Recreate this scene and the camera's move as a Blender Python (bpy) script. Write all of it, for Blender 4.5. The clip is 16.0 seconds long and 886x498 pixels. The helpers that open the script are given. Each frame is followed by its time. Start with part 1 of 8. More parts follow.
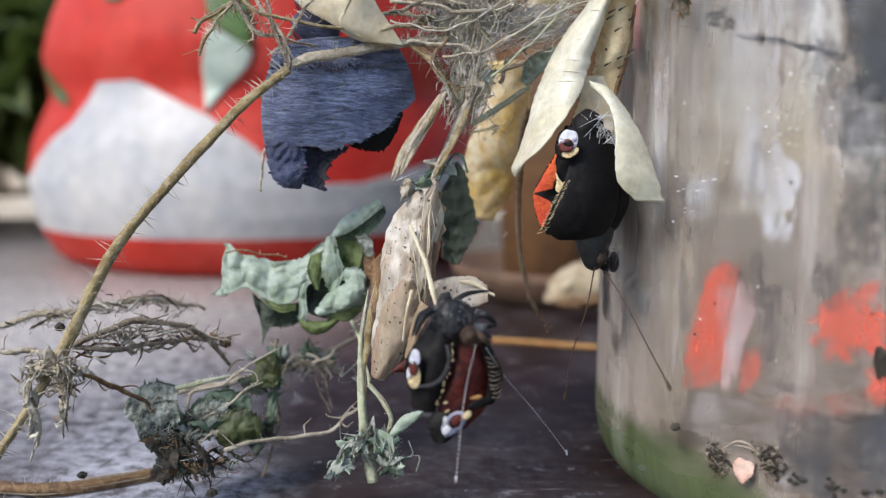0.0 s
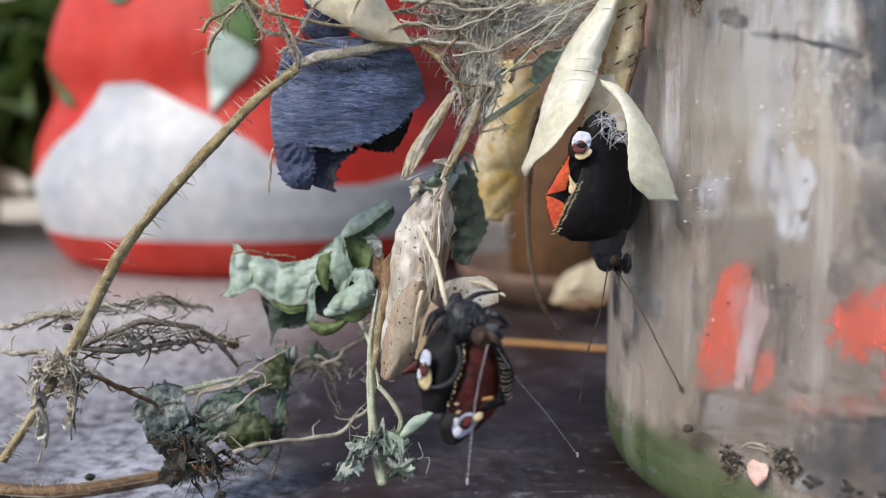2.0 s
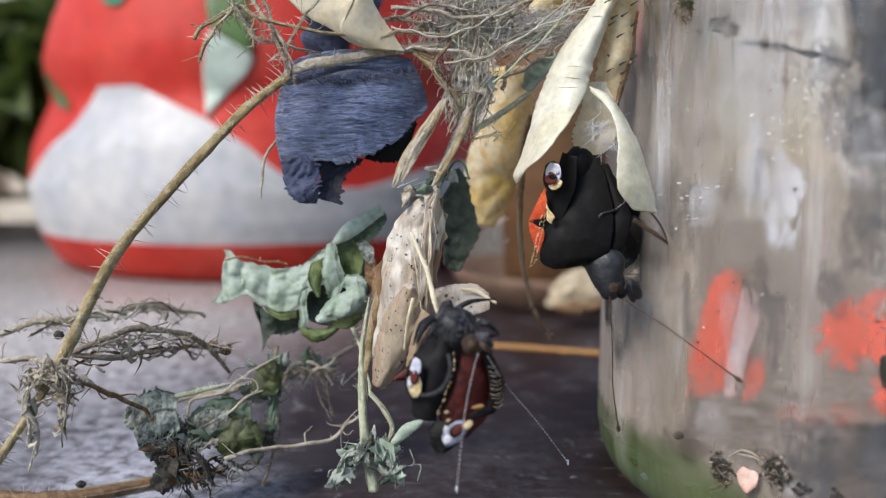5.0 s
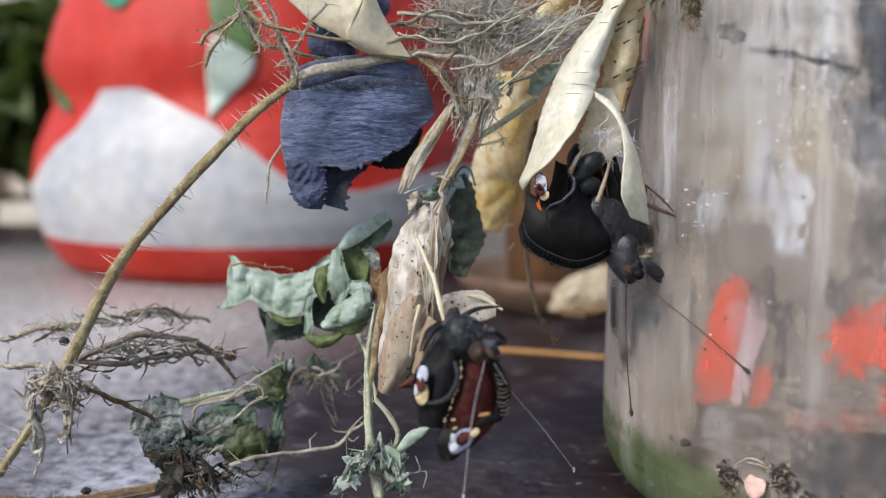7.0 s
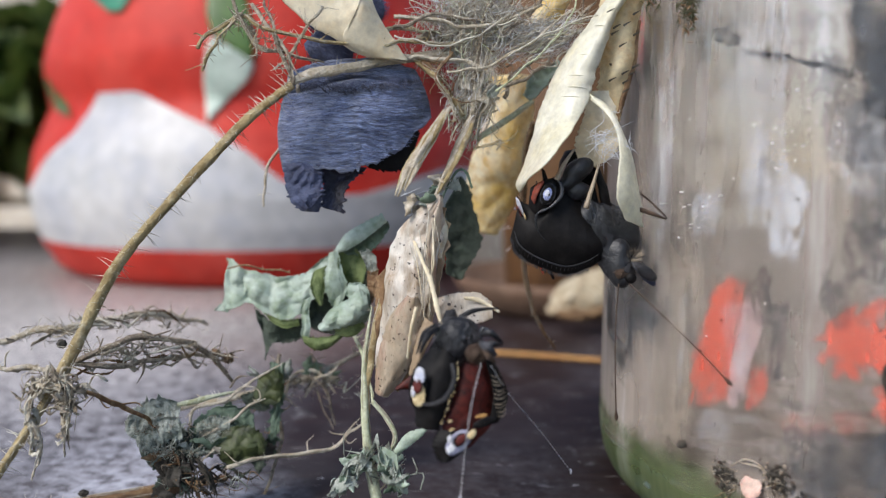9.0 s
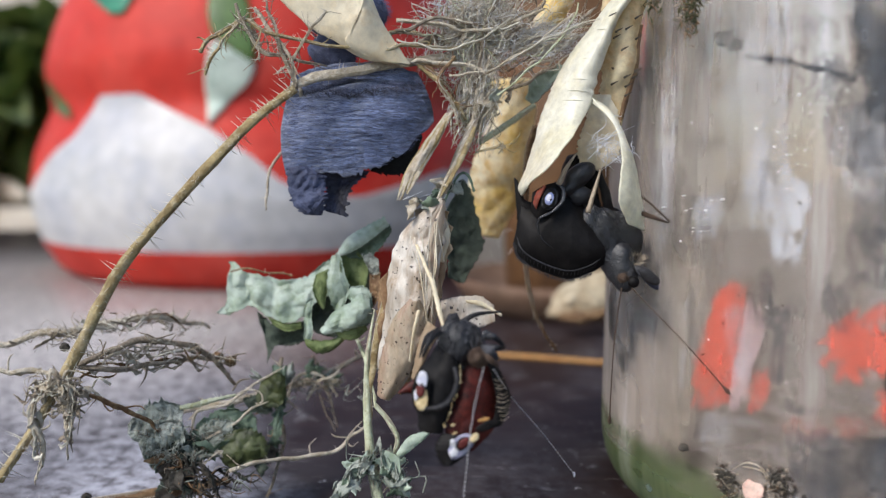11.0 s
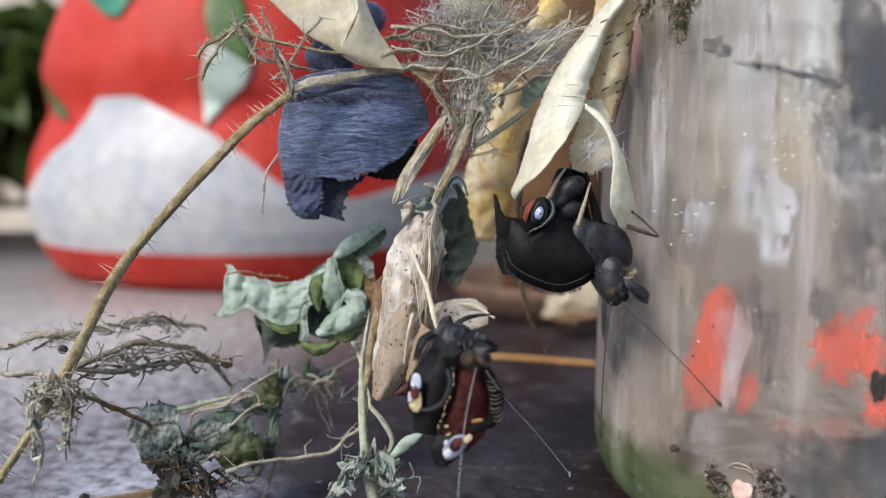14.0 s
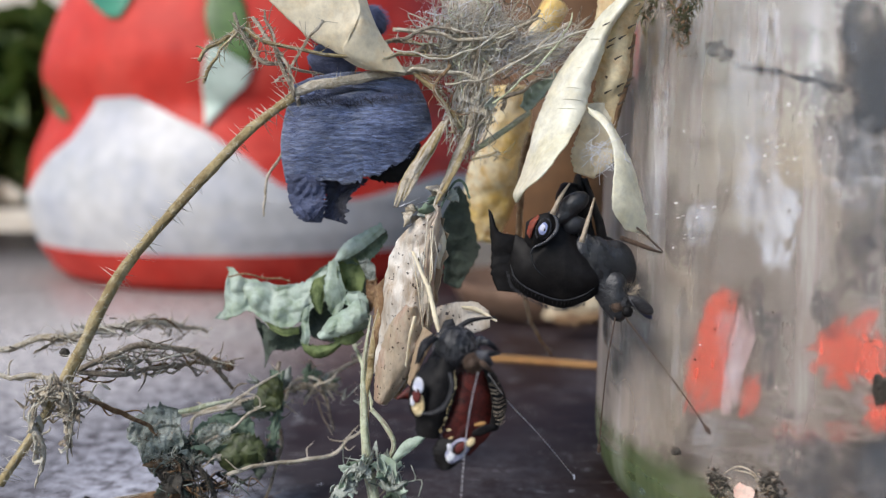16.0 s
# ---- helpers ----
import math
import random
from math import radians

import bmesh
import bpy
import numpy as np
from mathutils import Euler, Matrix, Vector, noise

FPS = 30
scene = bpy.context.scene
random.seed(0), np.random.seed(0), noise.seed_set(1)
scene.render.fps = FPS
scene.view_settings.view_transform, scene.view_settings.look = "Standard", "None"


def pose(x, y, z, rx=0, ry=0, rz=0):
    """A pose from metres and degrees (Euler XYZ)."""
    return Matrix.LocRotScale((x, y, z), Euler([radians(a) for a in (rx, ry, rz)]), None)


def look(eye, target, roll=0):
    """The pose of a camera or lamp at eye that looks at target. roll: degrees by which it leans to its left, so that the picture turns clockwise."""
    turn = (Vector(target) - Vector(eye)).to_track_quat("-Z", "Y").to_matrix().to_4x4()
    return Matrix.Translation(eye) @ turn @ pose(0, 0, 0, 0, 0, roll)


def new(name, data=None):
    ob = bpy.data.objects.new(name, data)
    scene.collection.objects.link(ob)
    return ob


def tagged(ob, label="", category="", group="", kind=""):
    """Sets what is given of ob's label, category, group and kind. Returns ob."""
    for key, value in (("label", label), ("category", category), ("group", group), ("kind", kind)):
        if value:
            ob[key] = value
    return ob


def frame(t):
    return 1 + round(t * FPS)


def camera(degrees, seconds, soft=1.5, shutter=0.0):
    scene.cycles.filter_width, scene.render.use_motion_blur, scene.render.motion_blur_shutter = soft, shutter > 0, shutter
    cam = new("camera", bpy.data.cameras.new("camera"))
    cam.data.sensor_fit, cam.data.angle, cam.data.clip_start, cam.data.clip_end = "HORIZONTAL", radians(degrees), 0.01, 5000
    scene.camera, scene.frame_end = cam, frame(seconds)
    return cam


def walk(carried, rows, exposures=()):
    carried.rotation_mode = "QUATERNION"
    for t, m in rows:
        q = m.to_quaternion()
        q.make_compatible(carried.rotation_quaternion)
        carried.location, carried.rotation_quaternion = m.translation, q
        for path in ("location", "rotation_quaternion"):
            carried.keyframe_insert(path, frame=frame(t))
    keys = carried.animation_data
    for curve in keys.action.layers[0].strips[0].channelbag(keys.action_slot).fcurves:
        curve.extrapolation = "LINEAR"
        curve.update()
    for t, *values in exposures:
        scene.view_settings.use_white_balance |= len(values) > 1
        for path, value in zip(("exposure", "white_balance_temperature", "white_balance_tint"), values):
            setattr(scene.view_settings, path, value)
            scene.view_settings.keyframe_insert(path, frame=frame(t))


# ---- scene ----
# The camera stands a hand's width before a jar and a bunch of dried nettles on a garden table.
cam = camera(55, 16.0, soft=1.3)
cam.data.dof.use_dof = True
cam.data.dof.focus_distance = 0.112
cam.data.dof.aperture_fstop = 15
walk(cam, [
    (0.0, pose(0.00000, 0.00000, 0.04400, 82.700, -0.000, 0.000)),
    (0.5, pose(-0.00034, 0.00064, 0.04374, 82.820, 0.002, 0.001)),
    (1.0, pose(-0.00061, 0.00011, 0.04352, 82.900, 0.064, 0.059)),
    (1.5, pose(-0.00133, 0.00115, 0.04362, 82.808, 0.056, 0.010)),
    (2.0, pose(-0.00084, 0.00082, 0.04356, 82.885, 0.093, 0.235)),
    (2.5, pose(-0.00003, 0.00031, 0.04354, 82.923, 0.135, 0.425)),
    (3.0, pose(-0.00012, 0.00087, 0.04383, 82.900, 0.059, 0.200)),
    (3.5, pose(0.00017, 0.00044, 0.04367, 82.996, 0.087, 0.125)),
    (4.0, pose(0.00018, 0.00067, 0.04402, 82.899, 0.043, 0.038)),
    (6.5, pose(-0.00071, 0.00094, 0.04474, 82.998, -0.007, 0.100)),
    (7.0, pose(-0.00076, 0.00113, 0.04503, 83.027, -0.029, 0.122)),
    (7.5, pose(-0.00040, 0.00018, 0.04488, 83.205, 0.009, 0.196)),
    (8.0, pose(-0.00057, 0.00056, 0.04473, 83.298, -0.012, 0.042)),
    (8.5, pose(-0.00030, 0.00043, 0.04478, 83.347, -0.013, 0.013)),
    (9.0, pose(-0.00061, 0.00075, 0.04491, 83.265, 0.020, -0.026)),
    (11.5, pose(-0.00087, 0.00046, 0.04555, 83.341, 0.020, 0.022)),
    (12.0, pose(-0.00071, -0.00020, 0.04599, 83.245, 0.021, 0.047)),
    (12.5, pose(-0.00040, -0.00056, 0.04620, 83.278, 0.015, 0.018)),
    (13.0, pose(-0.00022, -0.00121, 0.04626, 83.346, 0.033, -0.020)),
    (13.5, pose(-0.00063, -0.00069, 0.04541, 83.483, 0.005, -0.111)),
    (14.0, pose(-0.00046, -0.00080, 0.04577, 83.386, 0.004, -0.201)),
    (14.5, pose(-0.00037, -0.00054, 0.04602, 83.256, -0.029, -0.183)),
    (15.0, pose(-0.00066, -0.00037, 0.04608, 83.225, -0.020, -0.210)),
    (15.5, pose(-0.00053, -0.00059, 0.04674, 83.112, -0.060, -0.172)),
    (16.0, pose(-0.00079, -0.00075, 0.04615, 83.396, -0.028, -0.240)),
], exposures=[(0.0, 0.58), (16.0, 0.58)])

# ---- light: a soft bright sky over a sheltered table ----
world = bpy.data.worlds.new("sky")
scene.world = world
world.use_nodes = True
wn = world.node_tree
sky = wn.nodes.new("ShaderNodeTexSky")
sky.sky_type = "NISHITA"
sky.sun_disc = False
sky.sun_elevation = radians(44)
sky.sun_rotation = radians(230)
wn.links.new(sky.outputs["Color"], wn.nodes["Background"].inputs["Color"])
wn.nodes["Background"].inputs["Strength"].default_value = 0.12
sun_data = bpy.data.lights.new("sun", "SUN")
sun_data.energy = 2.4
sun_data.angle = radians(24)
sun_data.color = (1.0, 0.957, 0.91)
sun = new("sun", sun_data)
sun.matrix_world = look((-0.78, -0.66, 1.0), (0, 0, 0))


# ---- materials ----
def nodes_of(name):
    m = bpy.data.materials.new(name)
    m.use_nodes = True
    return m, m.node_tree.nodes, m.node_tree.links, m.node_tree.nodes["Principled BSDF"]


def coords(n, l, stretch=(1, 1, 1), space="Object"):
    tc = n.new("ShaderNodeTexCoord")
    mp = n.new("ShaderNodeMapping")
    mp.inputs["Scale"].default_value = stretch
    l.new(tc.outputs[space], mp.inputs["Vector"])
    return mp.outputs["Vector"]


def noise_tex(n, l, vec, scale, detail=4.0, rough=0.6):
    t = n.new("ShaderNodeTexNoise")
    t.inputs["Scale"].default_value, t.inputs["Detail"].default_value, t.inputs["Roughness"].default_value = scale, detail, rough
    l.new(vec, t.inputs["Vector"])
    return t.outputs["Fac"]


def ramp(n, l, fac, stops):
    r = n.new("ShaderNodeValToRGB")
    e = r.color_ramp.elements
    while len(e) < len(stops):
        e.new(0.5)
    for k, (at_, col) in enumerate(stops):
        e[k].position, e[k].color = at_, (*col, 1)
    l.new(fac, r.inputs["Fac"])
    return r.outputs["Color"]


def mix(n, l, fac, a, b):
    m = n.new("ShaderNodeMix")
    m.data_type = "RGBA"
    for sock, val in ((m.inputs[0], fac), (m.inputs[6], a), (m.inputs[7], b)):
        if isinstance(val, (int, float)):
            sock.default_value = val
        elif isinstance(val, tuple):
            sock.default_value = (*val, 1)
        else:
            l.new(val, sock)
    return m.outputs[2]


def organic(name, c1, c2, c3=None, scale=700.0, rough=0.75, bump=0.3, stretch=(1, 1, 1), spots=None, translucent=0.0, gloss=0.5, spot_scale=900.0, spot_at=0.68):
    """A natural surface: two tones at a coarse scale, a third in fine grain, spots where given."""
    m, n, l, b = nodes_of(name)
    vec = coords(n, l, stretch)
    coarse, mid, fine = noise_tex(n, l, vec, scale * 0.35, 4, 0.6), noise_tex(n, l, vec, scale * 1.1, 6, 0.7), noise_tex(n, l, vec, scale * 4.0, 4, 0.65)
    col = ramp(n, l, coarse, [(0.38, c1), (0.62, c2)])
    col = mix(n, l, ramp(n, l, mid, [(0.46, (0, 0, 0)), (0.68, (1, 1, 1))]), col, c3 or tuple(v * 0.6 for v in c1))
    shade = n.new("ShaderNodeHueSaturation")
    l.new(col, shade.inputs["Color"])
    l.new(ramp(n, l, fine, [(0.3, (0.82, 0.82, 0.82)), (0.7, (1.12, 1.12, 1.12))]), shade.inputs["Value"])
    col = shade.outputs["Color"]
    if spots:
        s = noise_tex(n, l, coords(n, l), spot_scale, 2, 0.5)
        col = mix(n, l, ramp(n, l, s, [(spot_at, (0, 0, 0)), (spot_at + 0.04, (1, 1, 1))]), col, spots)
    l.new(col, b.inputs["Base Color"])
    b.inputs["Roughness"].default_value = rough
    b.inputs["Specular IOR Level"].default_value = gloss
    bp = n.new("ShaderNodeBump")
    bp.inputs["Strength"].default_value, bp.inputs["Distance"].default_value = min(1.0, bump * 1.6), 0.0009
    both = n.new("ShaderNodeMath")
    both.operation = "MULTIPLY_ADD"
    l.new(fine, both.inputs[0])
    both.inputs[1].default_value = 0.22
    l.new(mid, both.inputs[2])
    l.new(both.outputs[0], bp.inputs["Height"])
    l.new(bp.outputs["Normal"], b.inputs["Normal"])
    if translucent:
        tr, ms = n.new("ShaderNodeBsdfTranslucent"), n.new("ShaderNodeMixShader")
        l.new(col, tr.inputs["Color"])
        ms.inputs["Fac"].default_value = translucent
        l.new(b.outputs["BSDF"], ms.inputs[1])
        l.new(tr.outputs["BSDF"], ms.inputs[2])
        l.new(ms.outputs["Shader"], n["Material Output"].inputs["Surface"])
    return m


M = {
    "stem": organic("dry_stem", (0.46, 0.36, 0.18), (0.27, 0.19, 0.08), (0.56, 0.48, 0.31), 700, bump=0.6),
    "stem_pale": organic("bleached_stem", (0.60, 0.53, 0.42), (0.42, 0.34, 0.23), (0.72, 0.66, 0.57), 900, bump=0.6),
    "stem_grey": organic("grey_dead_stem", (0.27, 0.215, 0.155), (0.43, 0.365, 0.285), (0.13, 0.095, 0.065), 1100, bump=0.6),
    "stem_brown": organic("brown_stem", (0.20, 0.11, 0.05), (0.12, 0.06, 0.03), (0.33, 0.22, 0.11), 1000),
    "stem_green": organic("greenish_stem", (0.50, 0.53, 0.36), (0.62, 0.65, 0.50), (0.34, 0.34, 0.18), 900),
    "hair": organic("nettle_hair", (0.82, 0.78, 0.68), (0.74, 0.69, 0.58), None, 900, translucent=0.3),
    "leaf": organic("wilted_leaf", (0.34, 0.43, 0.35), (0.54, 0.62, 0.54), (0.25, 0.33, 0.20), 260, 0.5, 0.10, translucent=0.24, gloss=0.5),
    # a darker copy of the leaf green, with shade put into the colour
    "leaf_shade": organic("shaded_leaf_green", (0.085, 0.125, 0.085), (0.17, 0.23, 0.165), (0.045, 0.07, 0.035), 400, bump=0.1),
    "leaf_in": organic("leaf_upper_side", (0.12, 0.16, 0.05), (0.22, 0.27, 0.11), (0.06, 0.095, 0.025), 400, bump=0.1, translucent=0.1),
    "leaf_dead": organic("dried_leaf", (0.29, 0.325, 0.275), (0.52, 0.55, 0.49), (0.10, 0.11, 0.085), 620, bump=0.5, translucent=0.1),
    "leaf_olive": organic("olive_leaf", (0.045, 0.06, 0.015), (0.09, 0.105, 0.035), (0.02, 0.025, 0.01), 400, 0.55, 0.2),
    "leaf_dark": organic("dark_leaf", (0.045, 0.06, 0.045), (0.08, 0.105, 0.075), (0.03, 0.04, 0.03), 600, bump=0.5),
    "husk": organic("spotted_husk", (0.50, 0.40, 0.28), (0.80, 0.76, 0.70), (0.40, 0.28, 0.17), 330, 0.38, 0.14, stretch=(1, 1, 0.3), spots=(0.05, 0.035, 0.03), translucent=0.35, spot_scale=1500, spot_at=0.655),
    "husk_tan": organic("tan_husk", (0.50, 0.39, 0.27), (0.68, 0.59, 0.47), (0.52, 0.33, 0.25), 420, 0.36, 0.14, stretch=(1, 1, 0.4), spots=(0.05, 0.03, 0.025), translucent=0.4, spot_scale=1500, spot_at=0.65),
    "husk_in": organic("husk_inside", (0.42, 0.30, 0.19), (0.58, 0.46, 0.33), (0.26, 0.17, 0.10), 300, 0.55, 0.06, stretch=(1, 1, 0.35), translucent=0.35),
    "shell": organic("empty_chrysalis", (0.80, 0.77, 0.61), (0.84, 0.82, 0.72), (0.74, 0.69, 0.50), 200, 0.4, 0.06, translucent=0.3),
    "shell_tan": organic("tan_chrysalis", (0.72, 0.56, 0.31), (0.80, 0.70, 0.48), (0.60, 0.40, 0.19), 300, 0.42, 0.08, spots=(0.07, 0.04, 0.02), translucent=0.3, spot_scale=600, spot_at=0.72),
    "shell_yellow": organic("yellow_chrysalis", (0.84, 0.62, 0.20), (0.88, 0.80, 0.60), (0.70, 0.47, 0.17), 430, 0.36, 0.16, spots=(0.07, 0.04, 0.02), translucent=0.35, spot_scale=560, spot_at=0.72),
    "petal": organic("papery_leaf", (0.84, 0.74, 0.53), (0.86, 0.80, 0.66), (0.76, 0.62, 0.40), 180, 0.6, 0.04, translucent=0.3),
    "leaf_tan": organic("tan_dry_leaf", (0.44, 0.36, 0.24), (0.52, 0.45, 0.33), (0.30, 0.21, 0.12), 180, 0.7, 0.1, translucent=0.1),
    "black": organic("black_scales", (0.005, 0.0045, 0.005), (0.008, 0.007, 0.007), (0.011, 0.010, 0.010), 1200, 0.55, 0.05, gloss=0.14),
    "fur_light": organic("blue_hair", (0.29, 0.37, 0.64), (0.42, 0.49, 0.76), (0.17, 0.22, 0.43), 300, 0.6, 0.1),
    "fur_dark": organic("dark_blue_hair", (0.06, 0.08, 0.16), (0.10, 0.13, 0.25), (0.04, 0.05, 0.10), 300, 0.6, 0.1),
    "fur_night": organic("blue_black_hair", (0.02, 0.022, 0.04), (0.055, 0.062, 0.12), (0.010, 0.010, 0.016), 420, 0.55, 0.5),
    "fur_grey": organic("grey_down", (0.055, 0.056, 0.065), (0.11, 0.11, 0.125), (0.02, 0.02, 0.022), 900, 0.6, 0.3, gloss=0.3),
    "fur": organic("grey_fur", (0.018, 0.018, 0.021), (0.040, 0.040, 0.045), (0.008, 0.007, 0.007), 1200, 0.5, 0.25, gloss=0.25),
    "fur_navy": organic("navy_hair", (0.05, 0.062, 0.125), (0.10, 0.12, 0.22), (0.02, 0.022, 0.045), 420, 0.6, 0.4),
    "plate_dark": organic("dark_scaled_body", (0.008, 0.008, 0.010), (0.026, 0.027, 0.032), (0.005, 0.005, 0.006), 520, 0.36, 0.18, gloss=0.45),
    "palp_scales": organic("palp_scales", (0.022, 0.021, 0.023), (0.05, 0.048, 0.052), (0.010, 0.009, 0.010), 700, 0.45, 0.15, stretch=(1, 1, 3), gloss=0.3),
    "maroon": organic("maroon_wing", (0.085, 0.014, 0.010), (0.055, 0.009, 0.007), (0.02, 0.007, 0.006), 1200, 0.5, 0.08, gloss=0.2),
    "orange": organic("orange_scales", (0.62, 0.06, 0.015), (0.72, 0.12, 0.02), (0.5, 0.04, 0.01), 1200, 0.6, 0.3),
    "blue_scales": organic("blue_scales", (0.20, 0.25, 0.50), (0.36, 0.40, 0.62), (0.10, 0.12, 0.28), 1500, 0.5, 0.2),
    "rust": organic("rust_scales", (0.20, 0.03, 0.012), (0.30, 0.05, 0.02), (0.10, 0.02, 0.01), 1200, 0.6, 0.2),
    "iris": organic("maroon_eyespot", (0.13, 0.018, 0.014), (0.10, 0.014, 0.012), None, 1500, 0.55, 0.05),
    "plate": organic("grey_scaled_body", (0.009, 0.0092, 0.011), (0.046, 0.048, 0.058), (0.005, 0.005, 0.006), 560, 0.27, 0.3, stretch=(1, 1, 0.55), gloss=0.55),
    "cream": organic("cream_scales", (0.76, 0.56, 0.27), (0.84, 0.72, 0.46), None, 1200, 0.6, 0.2),
    "white": organic("white_scales", (0.80, 0.80, 0.84), (0.62, 0.64, 0.78), None, 1500, 0.6, 0.2),
    "violet": organic("violet_scales", (0.30, 0.30, 0.42), (0.48, 0.47, 0.58), None, 1500, 0.5, 0.2),
    "leg": organic("insect_leg", (0.40, 0.33, 0.24), (0.28, 0.22, 0.16), None, 1500, 0.5, 0.2),
    "brown": organic("brown_fuzz", (0.055, 0.03, 0.018), (0.095, 0.058, 0.036), (0.04, 0.02, 0.01), 1500, 0.7, 0.5),
    "silk": organic("silk", (0.85, 0.85, 0.86), (0.80, 0.81, 0.85), (0.74, 0.74, 0.78), 1500, 0.5, 0.1, translucent=0.4),
    "red_paint": organic("red_enamel", (0.51, 0.036, 0.023), (0.43, 0.024, 0.016), (0.58, 0.07, 0.05), 30, 0.55, 0.06, gloss=0.22),
    "white_paint": organic("white_enamel", (0.53, 0.515, 0.505), (0.46, 0.455, 0.46), (0.36, 0.37, 0.42), 40, 0.5, 0.06),
    "green_paint": organic("green_enamel", (0.02, 0.24, 0.13), (0.02, 0.20, 0.11), None, 60, 0.35, 0.05),
    "pale_green_paint": organic("pale_green_enamel", (0.44, 0.55, 0.47), (0.55, 0.62, 0.55), None, 90, 0.4, 0.05),
    "dark_green_paint": organic("dark_green_enamel", (0.05, 0.11, 0.02), (0.08, 0.15, 0.03), None, 90, 0.4, 0.05),
    "terracotta": organic("terracotta", (0.10, 0.045, 0.013), (0.065, 0.028, 0.009), (0.14, 0.065, 0.022), 90, 0.7, 0.2),
    "clay": organic("pink_clay", (0.15, 0.085, 0.055), (0.20, 0.13, 0.09), (0.09, 0.05, 0.03), 120, 0.8, 0.3),
    "straw": organic("amber_tone", (0.52, 0.28, 0.09), (0.42, 0.20, 0.06), None, 300, 0.6, 0.2),
    "brick": organic("brick", (0.66, 0.57, 0.47), (0.78, 0.72, 0.64), (0.48, 0.38, 0.30), 40, 0.9, 0.4),
    "foliage": organic("garden_foliage", (0.08, 0.13, 0.02), (0.035, 0.07, 0.014), (0.20, 0.22, 0.06), 80, 0.6, 0.3, translucent=0.25),
    "soil": organic("dirt_crumb", (0.05, 0.04, 0.03), (0.09, 0.08, 0.065), (0.02, 0.016, 0.012), 900, 0.95, 0.8),
    "moss": organic("moss", (0.075, 0.085, 0.022), (0.035, 0.045, 0.014), (0.12, 0.10, 0.05), 900, 0.95, 0.8),
    "lime_glint_white": organic("lime_and_glint_white", (0.70, 0.70, 0.72), (0.6, 0.6, 0.6), None, 300, 0.7, 0.4),
    "pink": organic("pink_petal", (0.86, 0.50, 0.42), (0.84, 0.66, 0.56), (0.72, 0.40, 0.32), 500, 0.5, 0.2, translucent=0.3),
    "ground": organic("gravel_ground", (0.30, 0.26, 0.20), (0.45, 0.40, 0.33), (0.16, 0.14, 0.10), 25, 0.95, 0.5),
}


def blue_wing():
    m, n, l, b = nodes_of("blue_grey_fur")
    vec = coords(n, l, (1, 1, 6))
    fine, broad = noise_tex(n, l, vec, 420, 6, 0.75), noise_tex(n, l, coords(n, l), 120, 3)
    col = ramp(n, l, fine, [(0.34, (0.03, 0.035, 0.065)), (0.5, (0.20, 0.255, 0.47)), (0.68, (0.48, 0.56, 0.82))])
    col = mix(n, l, ramp(n, l, broad, [(0.35, (0, 0, 0)), (0.65, (1, 1, 1))]), col, mix(n, l, 0.4, col, (0.03, 0.03, 0.05)))
    l.new(col, b.inputs["Base Color"])
    b.inputs["Roughness"].default_value = 0.65
    b.inputs["Sheen Weight"].default_value = 0.4
    bp = n.new("ShaderNodeBump")
    bp.inputs["Strength"].default_value, bp.inputs["Distance"].default_value = 1.0, 0.0016
    l.new(fine, bp.inputs["Height"])
    l.new(bp.outputs["Normal"], b.inputs["Normal"])
    return m


